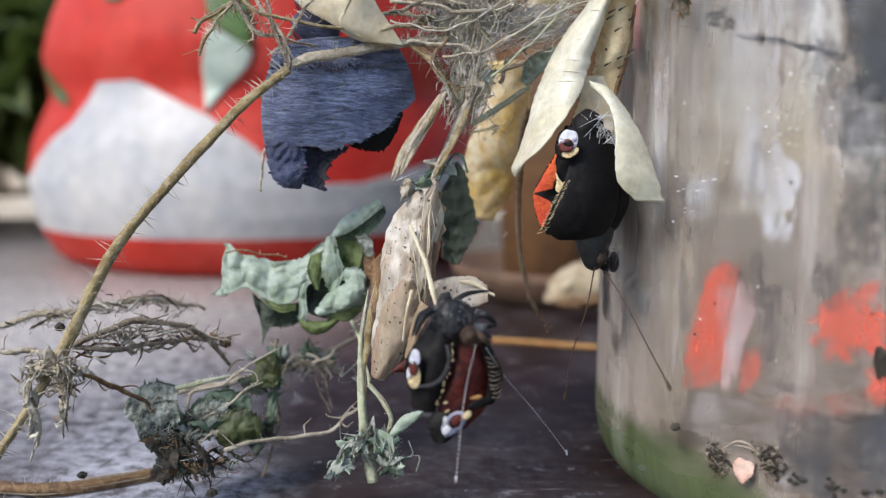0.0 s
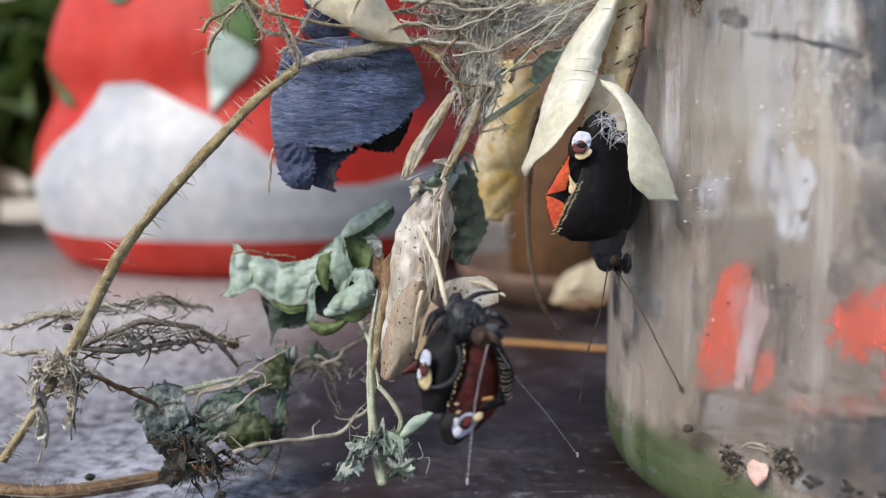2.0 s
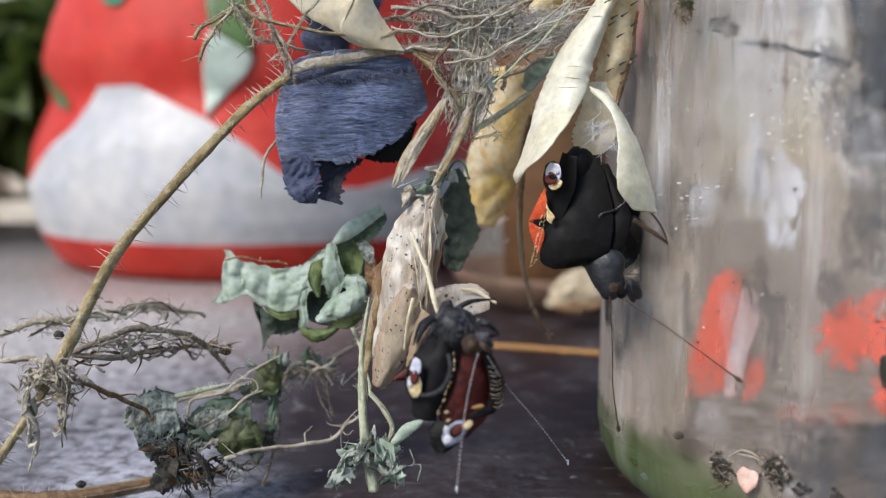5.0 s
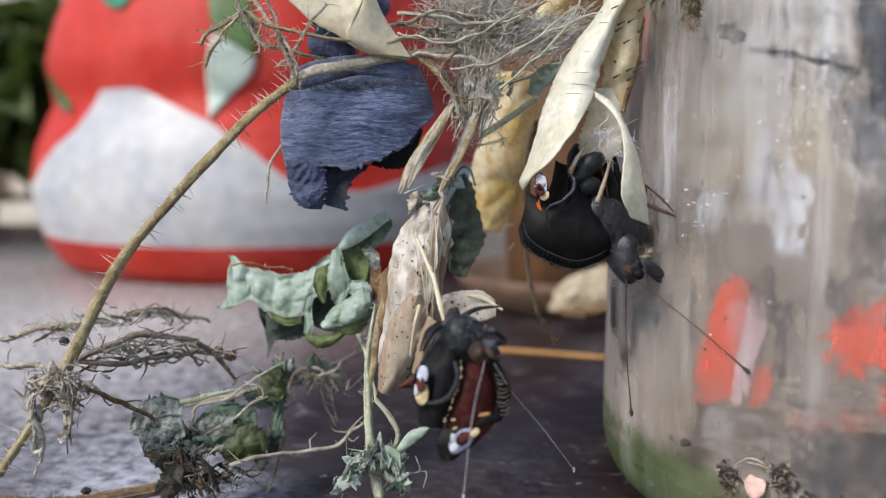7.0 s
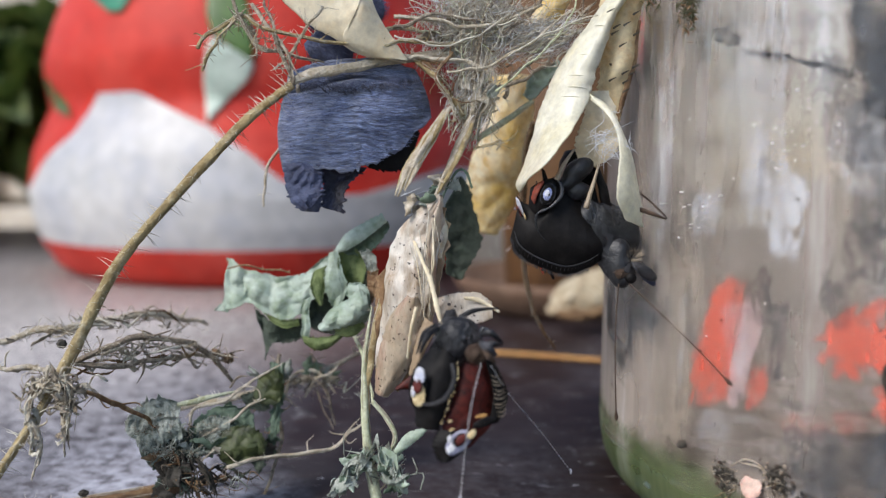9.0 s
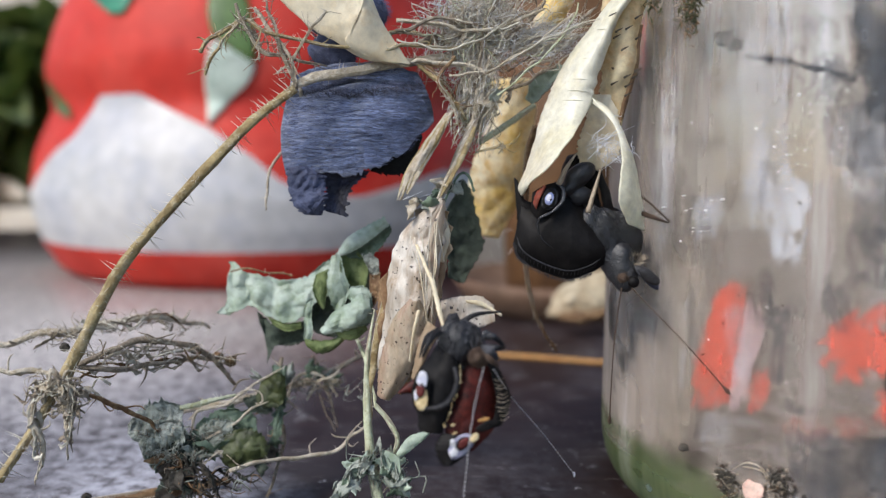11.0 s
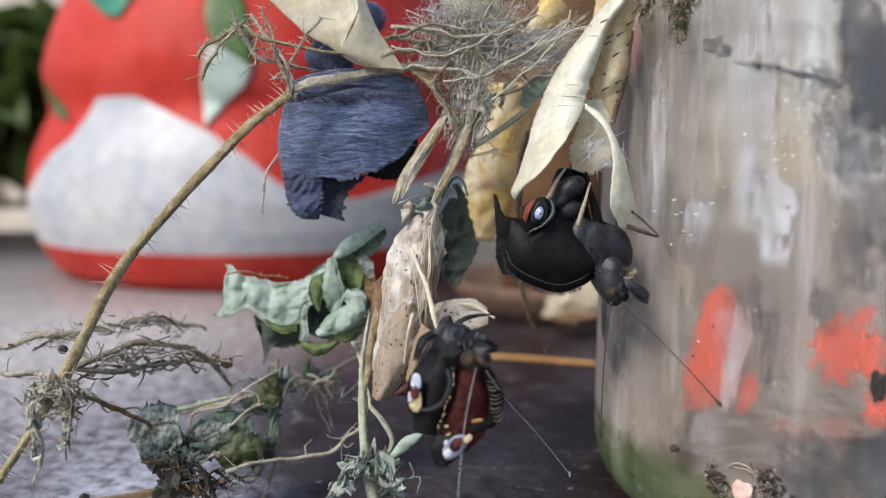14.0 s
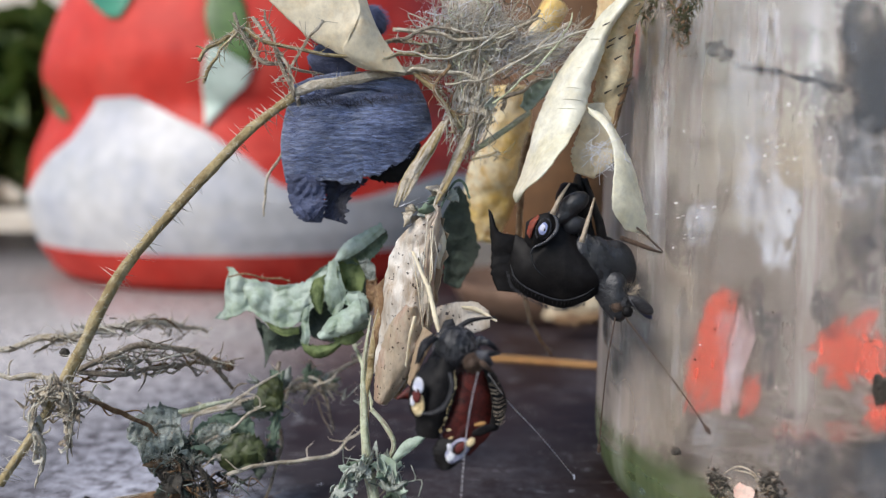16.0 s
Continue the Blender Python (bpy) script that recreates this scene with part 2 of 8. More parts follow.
def varnish():
    m, n, l, b = nodes_of("worn_dark_varnish")
    grain = noise_tex(n, l, coords(n, l, (6, 60, 6)), 8, 5)
    stain, scuff = noise_tex(n, l, coords(n, l), 35, 5, 0.65), noise_tex(n, l, coords(n, l, (1, 1.3, 1)), 150, 8, 0.74)
    speck, scratch = noise_tex(n, l, coords(n, l), 420, 3, 0.5), noise_tex(n, l, coords(n, l, (1, 14, 1)), 90, 4, 0.6)
    col = ramp(n, l, grain, [(0.3, (0.010, 0.006, 0.007)), (0.7, (0.029, 0.017, 0.016))])
    col = mix(n, l, ramp(n, l, stain, [(0.45, (0, 0, 0)), (0.72, (0.35, 0.35, 0.35))]), col, (0.10, 0.09, 0.10))
    col = mix(n, l, ramp(n, l, scuff, [(0.58, (0, 0, 0)), (0.70, (0.55, 0.55, 0.55))]), col, (0.30, 0.30, 0.32))
    col = mix(n, l, ramp(n, l, speck, [(0.71, (0, 0, 0)), (0.75, (0.7, 0.7, 0.7))]), col, (0.55, 0.55, 0.57))
    col = mix(n, l, ramp(n, l, scratch, [(0.64, (0, 0, 0)), (0.69, (0.5, 0.5, 0.5))]), col, (0.35, 0.33, 0.32))
    # pale patches: rubbed wear, with sky sheen and wall reflection put into the colour
    dust = noise_tex(n, l, coords(n, l), 330, 6, 0.72)
    for at_, sx, sy, most, tone in (((-64.2, 143.4, -0.0), 24.0, 18.0, 0.85, (0.29, 0.29, 0.33)), ((-42.5, 116.4, 0.0), 60.0, 50.0, 0.9, (0.36, 0.36, 0.41)), ((-110.8, 203.6, 0.0), 12.0, 13.0, 0.75, (0.50, 0.46, 0.45)), ((-139.6, 251.5, -0.0), 7.0, 6.0, 1.0, (0.62, 0.57, 0.54)), ((5.9, 112.1, 0.0), 60.0, 50.0, 0.14, (0.30, 0.30, 0.34)), ((-36.0, 104.0, 0.0), 50.0, 60.0, 0.9, (0.42, 0.43, 0.50))):
        ball = n.new("ShaderNodeTexGradient")
        ball.gradient_type = "SPHERICAL"
        place = n.new("ShaderNodeMapping")
        place.inputs["Scale"].default_value = (sx * 0.86, sy * 0.86, 1.0)
        place.inputs["Location"].default_value = (-at_[0] * 0.001 * sx, -(at_[1] - 103.5) * 0.001 * sy, 0.0)
        l.new(n.new("ShaderNodeTexCoord").outputs["Object"], place.inputs["Vector"])
        l.new(place.outputs["Vector"], ball.inputs["Vector"])
        tinted = n.new("ShaderNodeMath")
        tinted.operation = "MULTIPLY"
        l.new(ramp(n, l, ball.outputs["Fac"], [(0.0, (0, 0, 0)), (0.55, (most, most, most))]), tinted.inputs[0])
        l.new(ramp(n, l, dust, [(0.40, (0.1, 0.1, 0.1)), (0.62, (0.9, 0.9, 0.9))]), tinted.inputs[1])
        col = mix(n, l, tinted.outputs[0], col, tone)
    l.new(col, b.inputs["Base Color"])
    l.new(ramp(n, l, stain, [(0.3, (0.28, 0.28, 0.28)), (0.7, (0.5, 0.5, 0.5))]), b.inputs["Roughness"])
    b.inputs["Coat Weight"].default_value, b.inputs["Coat Roughness"].default_value = 0.3, 0.28
    b.inputs["Specular IOR Level"].default_value = 0.25
    b.inputs["Coat IOR"].default_value = 1.5
    bp = n.new("ShaderNodeBump")
    bp.inputs["Strength"].default_value, bp.inputs["Distance"].default_value = 0.2, 0.0004
    l.new(scuff, bp.inputs["Height"])
    l.new(bp.outputs["Normal"], b.inputs["Normal"])
    l.new(bp.outputs["Normal"], b.inputs["Coat Normal"])
    return m


def glass():
    m, n, l, b = nodes_of("old_jar_glass")
    b.inputs["Base Color"].default_value = (0.93, 0.97, 0.93, 1)
    b.inputs["Transmission Weight"].default_value = 1.0
    b.inputs["IOR"].default_value = 1.45
    b.inputs["Roughness"].default_value = 0.03
    bp = n.new("ShaderNodeBump")
    bp.inputs["Strength"].default_value, bp.inputs["Distance"].default_value = 0.12, 0.002
    l.new(noise_tex(n, l, coords(n, l, (1, 1, 0.3)), 90, 3), bp.inputs["Height"])
    l.new(bp.outputs["Normal"], b.inputs["Normal"])
    return m


def film_mat(name, tones, floor, gain, fade=False, grain=55, flake=380, most=0.55):
    """Dried lime and dust inside the glass: vertical streaks and blotches over clear gaps."""
    m, n, l, b = nodes_of(name)
    streak, blotch, fleck = noise_tex(n, l, coords(n, l, (1, 1, 0.10)), 130, 5, 0.6), noise_tex(n, l, coords(n, l, (1, 1, 0.6)), grain, 7, 0.7), noise_tex(n, l, coords(n, l), 420, 3)
    col = ramp(n, l, streak, [(0.32, tones[0]), (0.52, tones[1]), (0.68, tones[2])])
    col = mix(n, l, ramp(n, l, fleck, [(0.70, (0, 0, 0)), (0.74, (1, 1, 1))]), col, (0.08, 0.06, 0.05))
    l.new(col, b.inputs["Base Color"])
    b.inputs["Roughness"].default_value = 0.7
    tp, ms = n.new("ShaderNodeBsdfTransparent"), n.new("ShaderNodeMixShader")
    a, c = n.new("ShaderNodeMath"), n.new("ShaderNodeMath")
    a.operation, c.operation = "MULTIPLY", "MULTIPLY_ADD"
    l.new(ramp(n, l, streak, [(0.40, (0.25, 0.25, 0.25)), (0.66, (1, 1, 1))]), a.inputs[0])
    l.new(ramp(n, l, blotch, [(0.35, (0.15, 0.15, 0.15)), (0.68, (1, 1, 1))]), a.inputs[1])
    l.new(a.outputs[0], c.inputs[0])
    c.inputs[1].default_value, c.inputs[2].default_value = gain, floor
    c.use_clamp = True
    cover = c.outputs[0]
    if fade:
        at_, mul = n.new("ShaderNodeAttribute"), n.new("ShaderNodeMath")
        at_.attribute_name, mul.operation = "fade", "MULTIPLY"
        # the fade is broken up by fine noise, so that edges flake
        frayed = n.new("ShaderNodeMath")
        frayed.operation = "MULTIPLY_ADD"
        l.new(noise_tex(n, l, coords(n, l, (1, 1, 0.45)), flake, 8, 0.72), frayed.inputs[0])
        frayed.inputs[1].default_value = 1.5
        l.new(at_.outputs["Fac"], frayed.inputs[2])
        l.new(ramp(n, l, frayed.outputs[0], [(0.8, (0, 0, 0)), (1.0, (most, most, most))]), mul.inputs[0])
        strong = n.new("ShaderNodeMath")
        strong.operation = "MULTIPLY"
        l.new(at_.outputs["Fac"], strong.inputs[0])
        strong.inputs[1].default_value = 1.5
        strong.use_clamp = True
        keep = n.new("ShaderNodeMath")
        keep.operation = "MULTIPLY"
        l.new(cover, keep.inputs[0])
        l.new(strong.outputs[0], keep.inputs[1])
        l.new(keep.outputs[0], mul.inputs[1])
        cover = mul.outputs[0]
    l.new(cover, ms.inputs["Fac"])
    l.new(tp.outputs["BSDF"], ms.inputs[1])
    l.new(b.outputs["BSDF"], ms.inputs[2])
    l.new(ms.outputs["Shader"], n["Material Output"].inputs["Surface"])
    return m


M["blue_wing"], M["table"], M["glass"], M["film"] = blue_wing(), varnish(), glass(), film_mat("lime_film", ((0.145, 0.108, 0.100), (0.20, 0.160, 0.158), (0.34, 0.325, 0.37)), 0.46, 0.45)
M["lime"] = film_mat("lime_patch", ((0.56, 0.57, 0.63), (0.70, 0.72, 0.78), (0.82, 0.84, 0.90)), 0.05, 1.0, True, 200, 620)
M["smoke"] = film_mat("grime_patch", ((0.018, 0.02, 0.027), (0.05, 0.056, 0.066), (0.16, 0.165, 0.18)), 0.0, 1.75, True, 520, 950, 0.75)
M["dust"] = film_mat("dust_veil", ((0.27, 0.22, 0.185), (0.34, 0.29, 0.255), (0.44, 0.405, 0.385)), 0.75, 0.4, True, 60, 380, 0.8)
M["pink_lime"] = film_mat("pink_lime", ((0.50, 0.30, 0.29), (0.72, 0.55, 0.56), (0.86, 0.78, 0.81)), 0.3, 0.9, True, 320, 900)
M["red_film"] = film_mat("red_film", ((0.56, 0.085, 0.045), (0.66, 0.12, 0.075), (0.70, 0.25, 0.21)), 0.55, 0.75, True, 170, 700, 0.7)
M["algae_film"] = film_mat("algae_film", ((0.05, 0.075, 0.02), (0.095, 0.12, 0.05), (0.22, 0.235, 0.18)), 0.8, 0.5, True, 80, 380, 0.9)

# ---- building helpers: lengths in millimetres ----
ORIGIN = {}
# the tabletop lies this far under the level from which the jar and the plants are set out; what stands on it further back is that much larger
TABLE, FAR = -7.0, 1.159


def V(p):
    return Vector(p)


def far(p):
    """A place on or over the tabletop, carried back by FAR from the camera's first place."""
    return Vector((p[0] * FAR, p[1] * FAR, TABLE + p[2] * FAR))


def thing(name, p, label, category, group="", kind=""):
    ob = new(name)
    ob.empty_display_size = 0.005
    ob.location = V(p) * 0.001
    ORIGIN[ob] = V(p)
    return tagged(ob, label, category, group, kind)


def part(name, bm, material, parent, label="", back=None):
    """Links a bmesh in millimetres of the place as one mesh under its thing; back: a pose that it is taken back by first."""
    if back is not None:
        bm.transform(back)
    bm.transform(Matrix.Scale(0.001, 4) @ Matrix.Translation(-ORIGIN[parent]))
    bmesh.ops.recalc_face_normals(bm, faces=bm.faces)
    me = bpy.data.meshes.new(name)
    bm.to_mesh(me)
    bm.free()
    for p in me.polygons:
        p.use_smooth = True
    me.materials.append(M[material])
    ob = new(name, me)
    ob.parent = parent
    ORIGIN[ob] = ORIGIN[parent]
    return tagged(ob, label)


def spline(pts, n):
    """n + 1 places along a smooth line through the points."""
    p = [V(q) for q in pts]
    p = [p[0] * 2 - p[1], *p, p[-1] * 2 - p[-2]]
    out = []
    for k in range(n + 1):
        s = k / n * (len(p) - 3)
        i = min(int(s), len(p) - 4)
        f = s - i
        a, b, c, d = p[i : i + 4]
        out.append(0.5 * (2 * b + (c - a) * f + (2 * a - 5 * b + 4 * c - d) * f * f + (3 * b - a - 3 * c + d) * f**3))
    return out


def level(table_, s):
    """A value from a short list of evenly spaced values."""
    if isinstance(table_, (int, float)):
        return table_
    s = max(0.0, min(1.0, s)) * (len(table_) - 1)
    i = min(int(s), len(table_) - 2)
    return table_[i] + (table_[i + 1] - table_[i]) * (s - i)


def frames_along(line):
    """Side and front directions along a line, with no twist."""
    out, side = [], None
    for k, p in enumerate(line):
        t = (line[min(k + 1, len(line) - 1)] - line[max(k - 1, 0)]).normalized()
        if side is None:
            side = t.cross(Vector((0, 1, 0)))
            side = side.normalized() if side.length > 0.1 else t.cross(Vector((0, 0, 1))).normalized()
        side = (side - t * side.dot(t)).normalized()
        out.append((t, side, t.cross(side)))
    return out


def tube(bm, pts, r, sides=8, n=24, lump=0.12, flat=1.0, seed=0, wiggle=0.0):
    line = spline(pts, n)
    if wiggle:
        line = [p + Vector(noise.noise_vector(p * 0.35 + Vector((seed * 7.1, 0, 0)))) * wiggle for p in line]
    rings = []
    for k, (p, (t, a, b)) in enumerate(zip(line, frames_along(line))):
        rad = level(r, k / n)
        ring = []
        for s in range(sides):
            w = 2 * math.pi * s / sides
            q = rad * (1 + lump * (1.3 * noise.noise(Vector((k * 0.10, s * 2.3, seed * 3.3))) + 0.7 * noise.noise(Vector((k * 0.6, s * 0.6, seed * 1.9)))))
            ring.append(bm.verts.new(p + a * math.cos(w) * q + b * math.sin(w) * q * flat))
        rings.append(ring)
    for u, v in zip(rings, rings[1:]):
        for s in range(sides):
            bm.faces.new((u[s], u[(s + 1) % sides], v[(s + 1) % sides], v[s]))
    bm.faces.new(rings[0][::-1])
    bm.faces.new(rings[-1])
    return line


def sheet(bm, f, nu, nv, thick=0.15):
    """A surface with thickness from a function of u and v in 0..1."""
    g = [[f(i / nu, j / nv) for j in range(nv + 1)] for i in range(nu + 1)]
    top, low = [], []
    for i in range(nu + 1):
        ra, rb = [], []
        for j in range(nv + 1):
            du = g[min(i + 1, nu)][j] - g[max(i - 1, 0)][j]
            dv = g[i][min(j + 1, nv)] - g[i][max(j - 1, 0)]
            nn = du.cross(dv)
            nn = nn.normalized() if nn.length > 1e-9 else Vector((0, -1, 0))
            ra.append(bm.verts.new(g[i][j] + nn * thick * 0.5))
            rb.append(bm.verts.new(g[i][j] - nn * thick * 0.5))
        top.append(ra)
        low.append(rb)
    for i in range(nu):
        for j in range(nv):
            bm.faces.new((top[i][j], top[i + 1][j], top[i + 1][j + 1], top[i][j + 1]))
            bm.faces.new((low[i][j], low[i][j + 1], low[i + 1][j + 1], low[i + 1][j]))
    for i in range(nu):
        bm.faces.new((top[i][0], low[i][0], low[i + 1][0], top[i + 1][0]))
        bm.faces.new((top[i][nv], top[i + 1][nv], low[i + 1][nv], low[i][nv]))
    for j in range(nv):
        bm.faces.new((top[0][j], top[0][j + 1], low[0][j + 1], low[0][j]))
        bm.faces.new((top[nu][j], low[nu][j], low[nu][j + 1], top[nu][j + 1]))


def ripple(p, size, amount, seed):
    return Vector(noise.noise_vector(p / size + Vector((seed * 5.3, seed * 2.1, 0)))) * amount


def husk(bm, pts, radii, a0, a1, thick=0.25, rough=0.3, seed=1, nu=28, nv=20, flat=1.0, ragged=0.0, crease=0.04, rings=0.0):
    """A shell round a line, from angle a0 to a1 in degrees; -90 faces the front of the table."""
    line = spline(pts, nu)
    fr = []
    for k in range(nu + 1):
        t = (line[min(k + 1, nu)] - line[max(k - 1, 0)]).normalized()
        side = Vector((0, 1, 0)).cross(t) * -1
        side = side.normalized() if side.length > 0.05 else Vector((1, 0, 0))
        if side.x < 0:
            side = -side
        front = side.cross(t)
        if front.y > 0:
            front = -front
        fr.append((side, -front))

    def f(u, v):
        k = round(u * nu)
        r, (side, rear) = level(radii, u), fr[k]
        r *= 1 + crease * math.sin(v * 23 + 4 * noise.noise(Vector((u * 3, seed, 0)))) * math.sin(u * 3.1) + rings * math.sin(u * 60) ** 3
        a = radians(level(a0, u) + (level(a1, u) - level(a0, u)) * v)
        p = line[k] + side * math.cos(a) * r + rear * math.sin(a) * r * flat
        if ragged and u > 0.9:
            p = p + (line[nu] - line[nu - 1]) * ragged * noise.noise(Vector((v * 9, seed, 0)))
        return p + ripple(p, 3.0, rough, seed) + ripple(p, 1.1, rough * 0.35, seed + 3) + ripple(p, 0.45, rough * 0.16, seed + 5)

    sheet(bm, f, nu, nv, thick)


def leaf(bm, spine, width, facing=(0, -1, 0), crumple=1.0, curl=0.6, seed=1, teeth=0.12, nu=48, nv=26, thick=0.18):
    """A toothed leaf along a line: folded along the midrib, cupped and crumpled."""
    line = spline(spine, nu)
    face = V(facing).normalized()

    def f(u, v):
        k = round(u * nu)
        t = (line[min(k + 1, nu)] - line[max(k - 1, 0)]).normalized()
        side = t.cross(face).normalized()
        up = side.cross(t)
        s = (v - 0.5) * 2
        w = level(width, u) * (1 + teeth * abs(s) ** 3 * math.sin(u * nu * 1.55 + seed) + 0.30 * abs(s) * noise.noise(Vector((u * 4.5, 3 if s > 0 else 8, seed))))
        p = line[k] + side * s * w + up * (curl * w * s * s + 0.10 * w * math.sin(u * 40) * (1 - abs(s)))
        p += up * 0.5 * crumple * noise.noise(Vector((u * 3.0, s * 1.6, seed + 4.4)))
        return p + ripple(p, 5.0, crumple, seed) + ripple(p, 1.8, crumple * 0.45, seed + 2) + ripple(p, 0.7, crumple * 0.12, seed + 6)

    sheet(bm, f, nu, nv, thick)


def loft(bm, one, two, bulge=0.8, rough=0.35, seed=1, ragged=0.0, nu=56, nv=36, thick=0.1, tilt=0.0, wave=0.0, lip=0.0, crisp=0.0):
    """A thin sheet between two edge lines, bulging towards the front, crumpled, with ragged edges and curled lips if wished."""
    a, b = spline(one, nu), spline(two, nu)

    def f(u, v):
        k = round(u * nu)
        across = b[k] - a[k]
        e = (2 * v - 1)
        s = v + ragged * e**5 * (noise.noise(Vector((u * 22, 2 if e > 0 else 9, seed))) + 0.5 * noise.noise(Vector((u * 60, 2 if e > 0 else 9, seed)))) / max(across.length, 0.5)
        p = a[k] + across * s
        hang = max(0.0, abs(e) - 0.72) / 0.28
        p += Vector((0, -1, 0)) * (level(bulge, u) * (1 - e * e) + tilt * e + wave * math.sin(u * 9 + e * 2 + seed) + lip * hang * hang)
        fold = abs(noise.noise(p * 0.24 + Vector((seed * 3.1, 0, seed * 1.7))))
        crack = abs(noise.noise(p * 0.6 + Vector((seed * 1.3, 4.0, seed))))
        p += Vector((0, -1, 0)) * rough * (5.0 * fold + 1.3 * crack - 1.2)
        if crisp:
            w_ = 1.2 * noise.noise(Vector((u * 2.5, v * 2.5, seed + 7.0)))
            vein = abs(noise.noise(Vector((u * 4 + w_, v * 3 - w_, seed * 2.2)))) ** 0.7 + 0.4 * abs(noise.noise(Vector((u * 13 + w_, v * 9, seed)))) ** 0.7
            p += Vector((0.3, -1, 0.3)) * crisp * (0.7 - vein)
        return p + ripple(p, 2.4, rough * 0.3, seed) + ripple(p, 0.6, rough * 0.08, seed + 4)

    sheet(bm, f, nu, nv, thick)


def hairs(bm, line, radius, count, length, seed, start=0.0, end=1.0):
    """Stiff stinging hairs on a stem."""
    rnd = random.Random(seed)
    fr = frames_along(line)
    for _ in range(count):
        k = int((start + (end - start) * rnd.random()) * (len(line) - 1))
        t, a, b = fr[k]
        w = rnd.random() * 6.283
        out = (a * math.cos(w) + b * math.sin(w) + t * rnd.uniform(-0.5, 0.5)).normalized()
        base = line[k] + out * radius * 0.8
        tip = base + out * length * rnd.uniform(0.5, 1.2)
        x = out.orthogonal().normalized() * 0.065
        y = out.cross(x)
        ring = [bm.verts.new(base + x), bm.verts.new(base - x * 0.5 + y * 0.87), bm.verts.new(base - x * 0.5 - y * 0.87)]
        apex = bm.verts.new(tip)
        for s in range(3):
            bm.faces.new((ring[s], ring[(s + 1) % 3], apex))


def blob(bm, p, size, seed=0, lump=0.15, turn=(0, 0, 0), sub=3, grain=0.5):
    """A rounded, uneven body with half sizes size, in millimetres."""
    m = Matrix.LocRotScale(V(p), Euler([radians(a) for a in turn]), V(size))
    got = bmesh.ops.create_icosphere(bm, subdivisions=sub, radius=1.0, matrix=m)
    c, mean = V(p), sum(size) / 3
    for v in got["verts"]:
        v.co += (v.co - c) * lump * noise.noise(v.co / (mean * grain) + Vector((seed * 3.7, 0, 0)))


def nettle(name, pts, r, label, material="stem", count=60, length=1.7, seed=1, wiggle=0.0, sides=10, n=48, flat=1.0, group="dry nettle stems", lump=0.28, spurs=0):
    """A stem with its hairs, as one thing."""
    ob = thing(name, pts[0], label, "plant stem", group)
    bm = bmesh.new()
    line = tube(bm, pts, r, sides, n, lump, flat, seed, wiggle)
    part("stalk", bm, material, ob)
    rnd = random.Random(seed + 500)
    if sides >= 10:
        bm = bmesh.new()
        for k in range(16):
            i = rnd.randint(0, len(line) - 12)
            j = min(len(line) - 1, i + rnd.randint(8, 24))
            w_ = rnd.random() * 6.28
            fr = frames_along(line)
            run = [line[m] + (fr[m][1] * math.cos(w_) + fr[m][2] * math.sin(w_) * flat) * level(r, m / (len(line) - 1)) * 1.02 for m in range(i, j + 1, 3)]
            if len(run) > 2:
                tube(bm, run, [0.02, 0.065, 0.02], 4, 14, 0.3, 1.0, k)
        tagged(part("fibre_coat", bm, "stem_pale", ob, "pale lengthwise fibres"), kind="stuff")
    for k in range(spurs):
        i = rnd.randint(2, len(line) - 3)
        d = (line[i + 1] - line[i - 1]).normalized() * rnd.choice((-0.6, 0.8)) + Vector((rnd.gauss(0, 0.7), rnd.gauss(0, 0.4), rnd.gauss(0, 0.8)))
        d = d.normalized() * rnd.uniform(1.2, 3.6)
        e = Vector((rnd.gauss(0, 0.4), rnd.gauss(0, 0.3), rnd.gauss(0, 0.4)))
        a, b = line[i] + d * 0.5 + e, line[i] + d + e * 0.2
        a.z, b.z = max(a.z, TABLE + 0.4), max(b.z, TABLE + 0.4)
        bm = bmesh.new()
        tube(bm, [line[i], a, b], [level(r, 0.5) * 0.42, level(r, 0.5) * 0.3, 0.04], 6, 10, 0.5, 0.7, k, 0.5)
        part("side_twig", bm, material, ob)
    if count:
        bm = bmesh.new()
        hairs(bm, line, level(r, 0.5), count, length, seed)
        part("hairs", bm, "hair", ob, "pale stiff hairs")
    return ob


# ---- the table, ground and garden behind ----
ground = thing("ground", (0, 0, -740), "pale gravel garden ground under the table", "ground", kind="structure")
bm = bmesh.new()
bmesh.ops.create_grid(bm, x_segments=60, y_segments=60, size=60000, matrix=Matrix.Translation((0, 0, -740)))
part("gravel", bm, "ground", ground)


def plank_table():
    ob = thing("garden_table", (0, 120, TABLE), "dark brown varnished wooden table, scuffed and glossy", "table")
    for k, (y0, y1) in enumerate(((-260, 20), (20.6, 560))):
        bm = bmesh.new()
        bmesh.ops.create_cube(bm, size=1.0, matrix=Matrix.Translation((0, (y0 + y1) / 2, TABLE - 12)) @ Matrix.Diagonal((1500, y1 - y0, 24, 1)))
        bmesh.ops.bevel(bm, geom=bm.edges[:], offset=1.2, segments=2, affect="EDGES")
        part("tabletop_plank", bm, "table", ob)
    for x in (-680, 680):
        for y in (-220, 520):
            bm = bmesh.new()
            bmesh.ops.create_cube(bm, size=1.0, matrix=Matrix.Translation((x, y, TABLE - 378.6)) @ Matrix.Diagonal((60, 60, 709, 1)))
            bmesh.ops.bevel(bm, geom=bm.edges[:], offset=3, segments=2, affect="EDGES")
            part("leg", bm, "table", ob)
    return ob


plank_table()

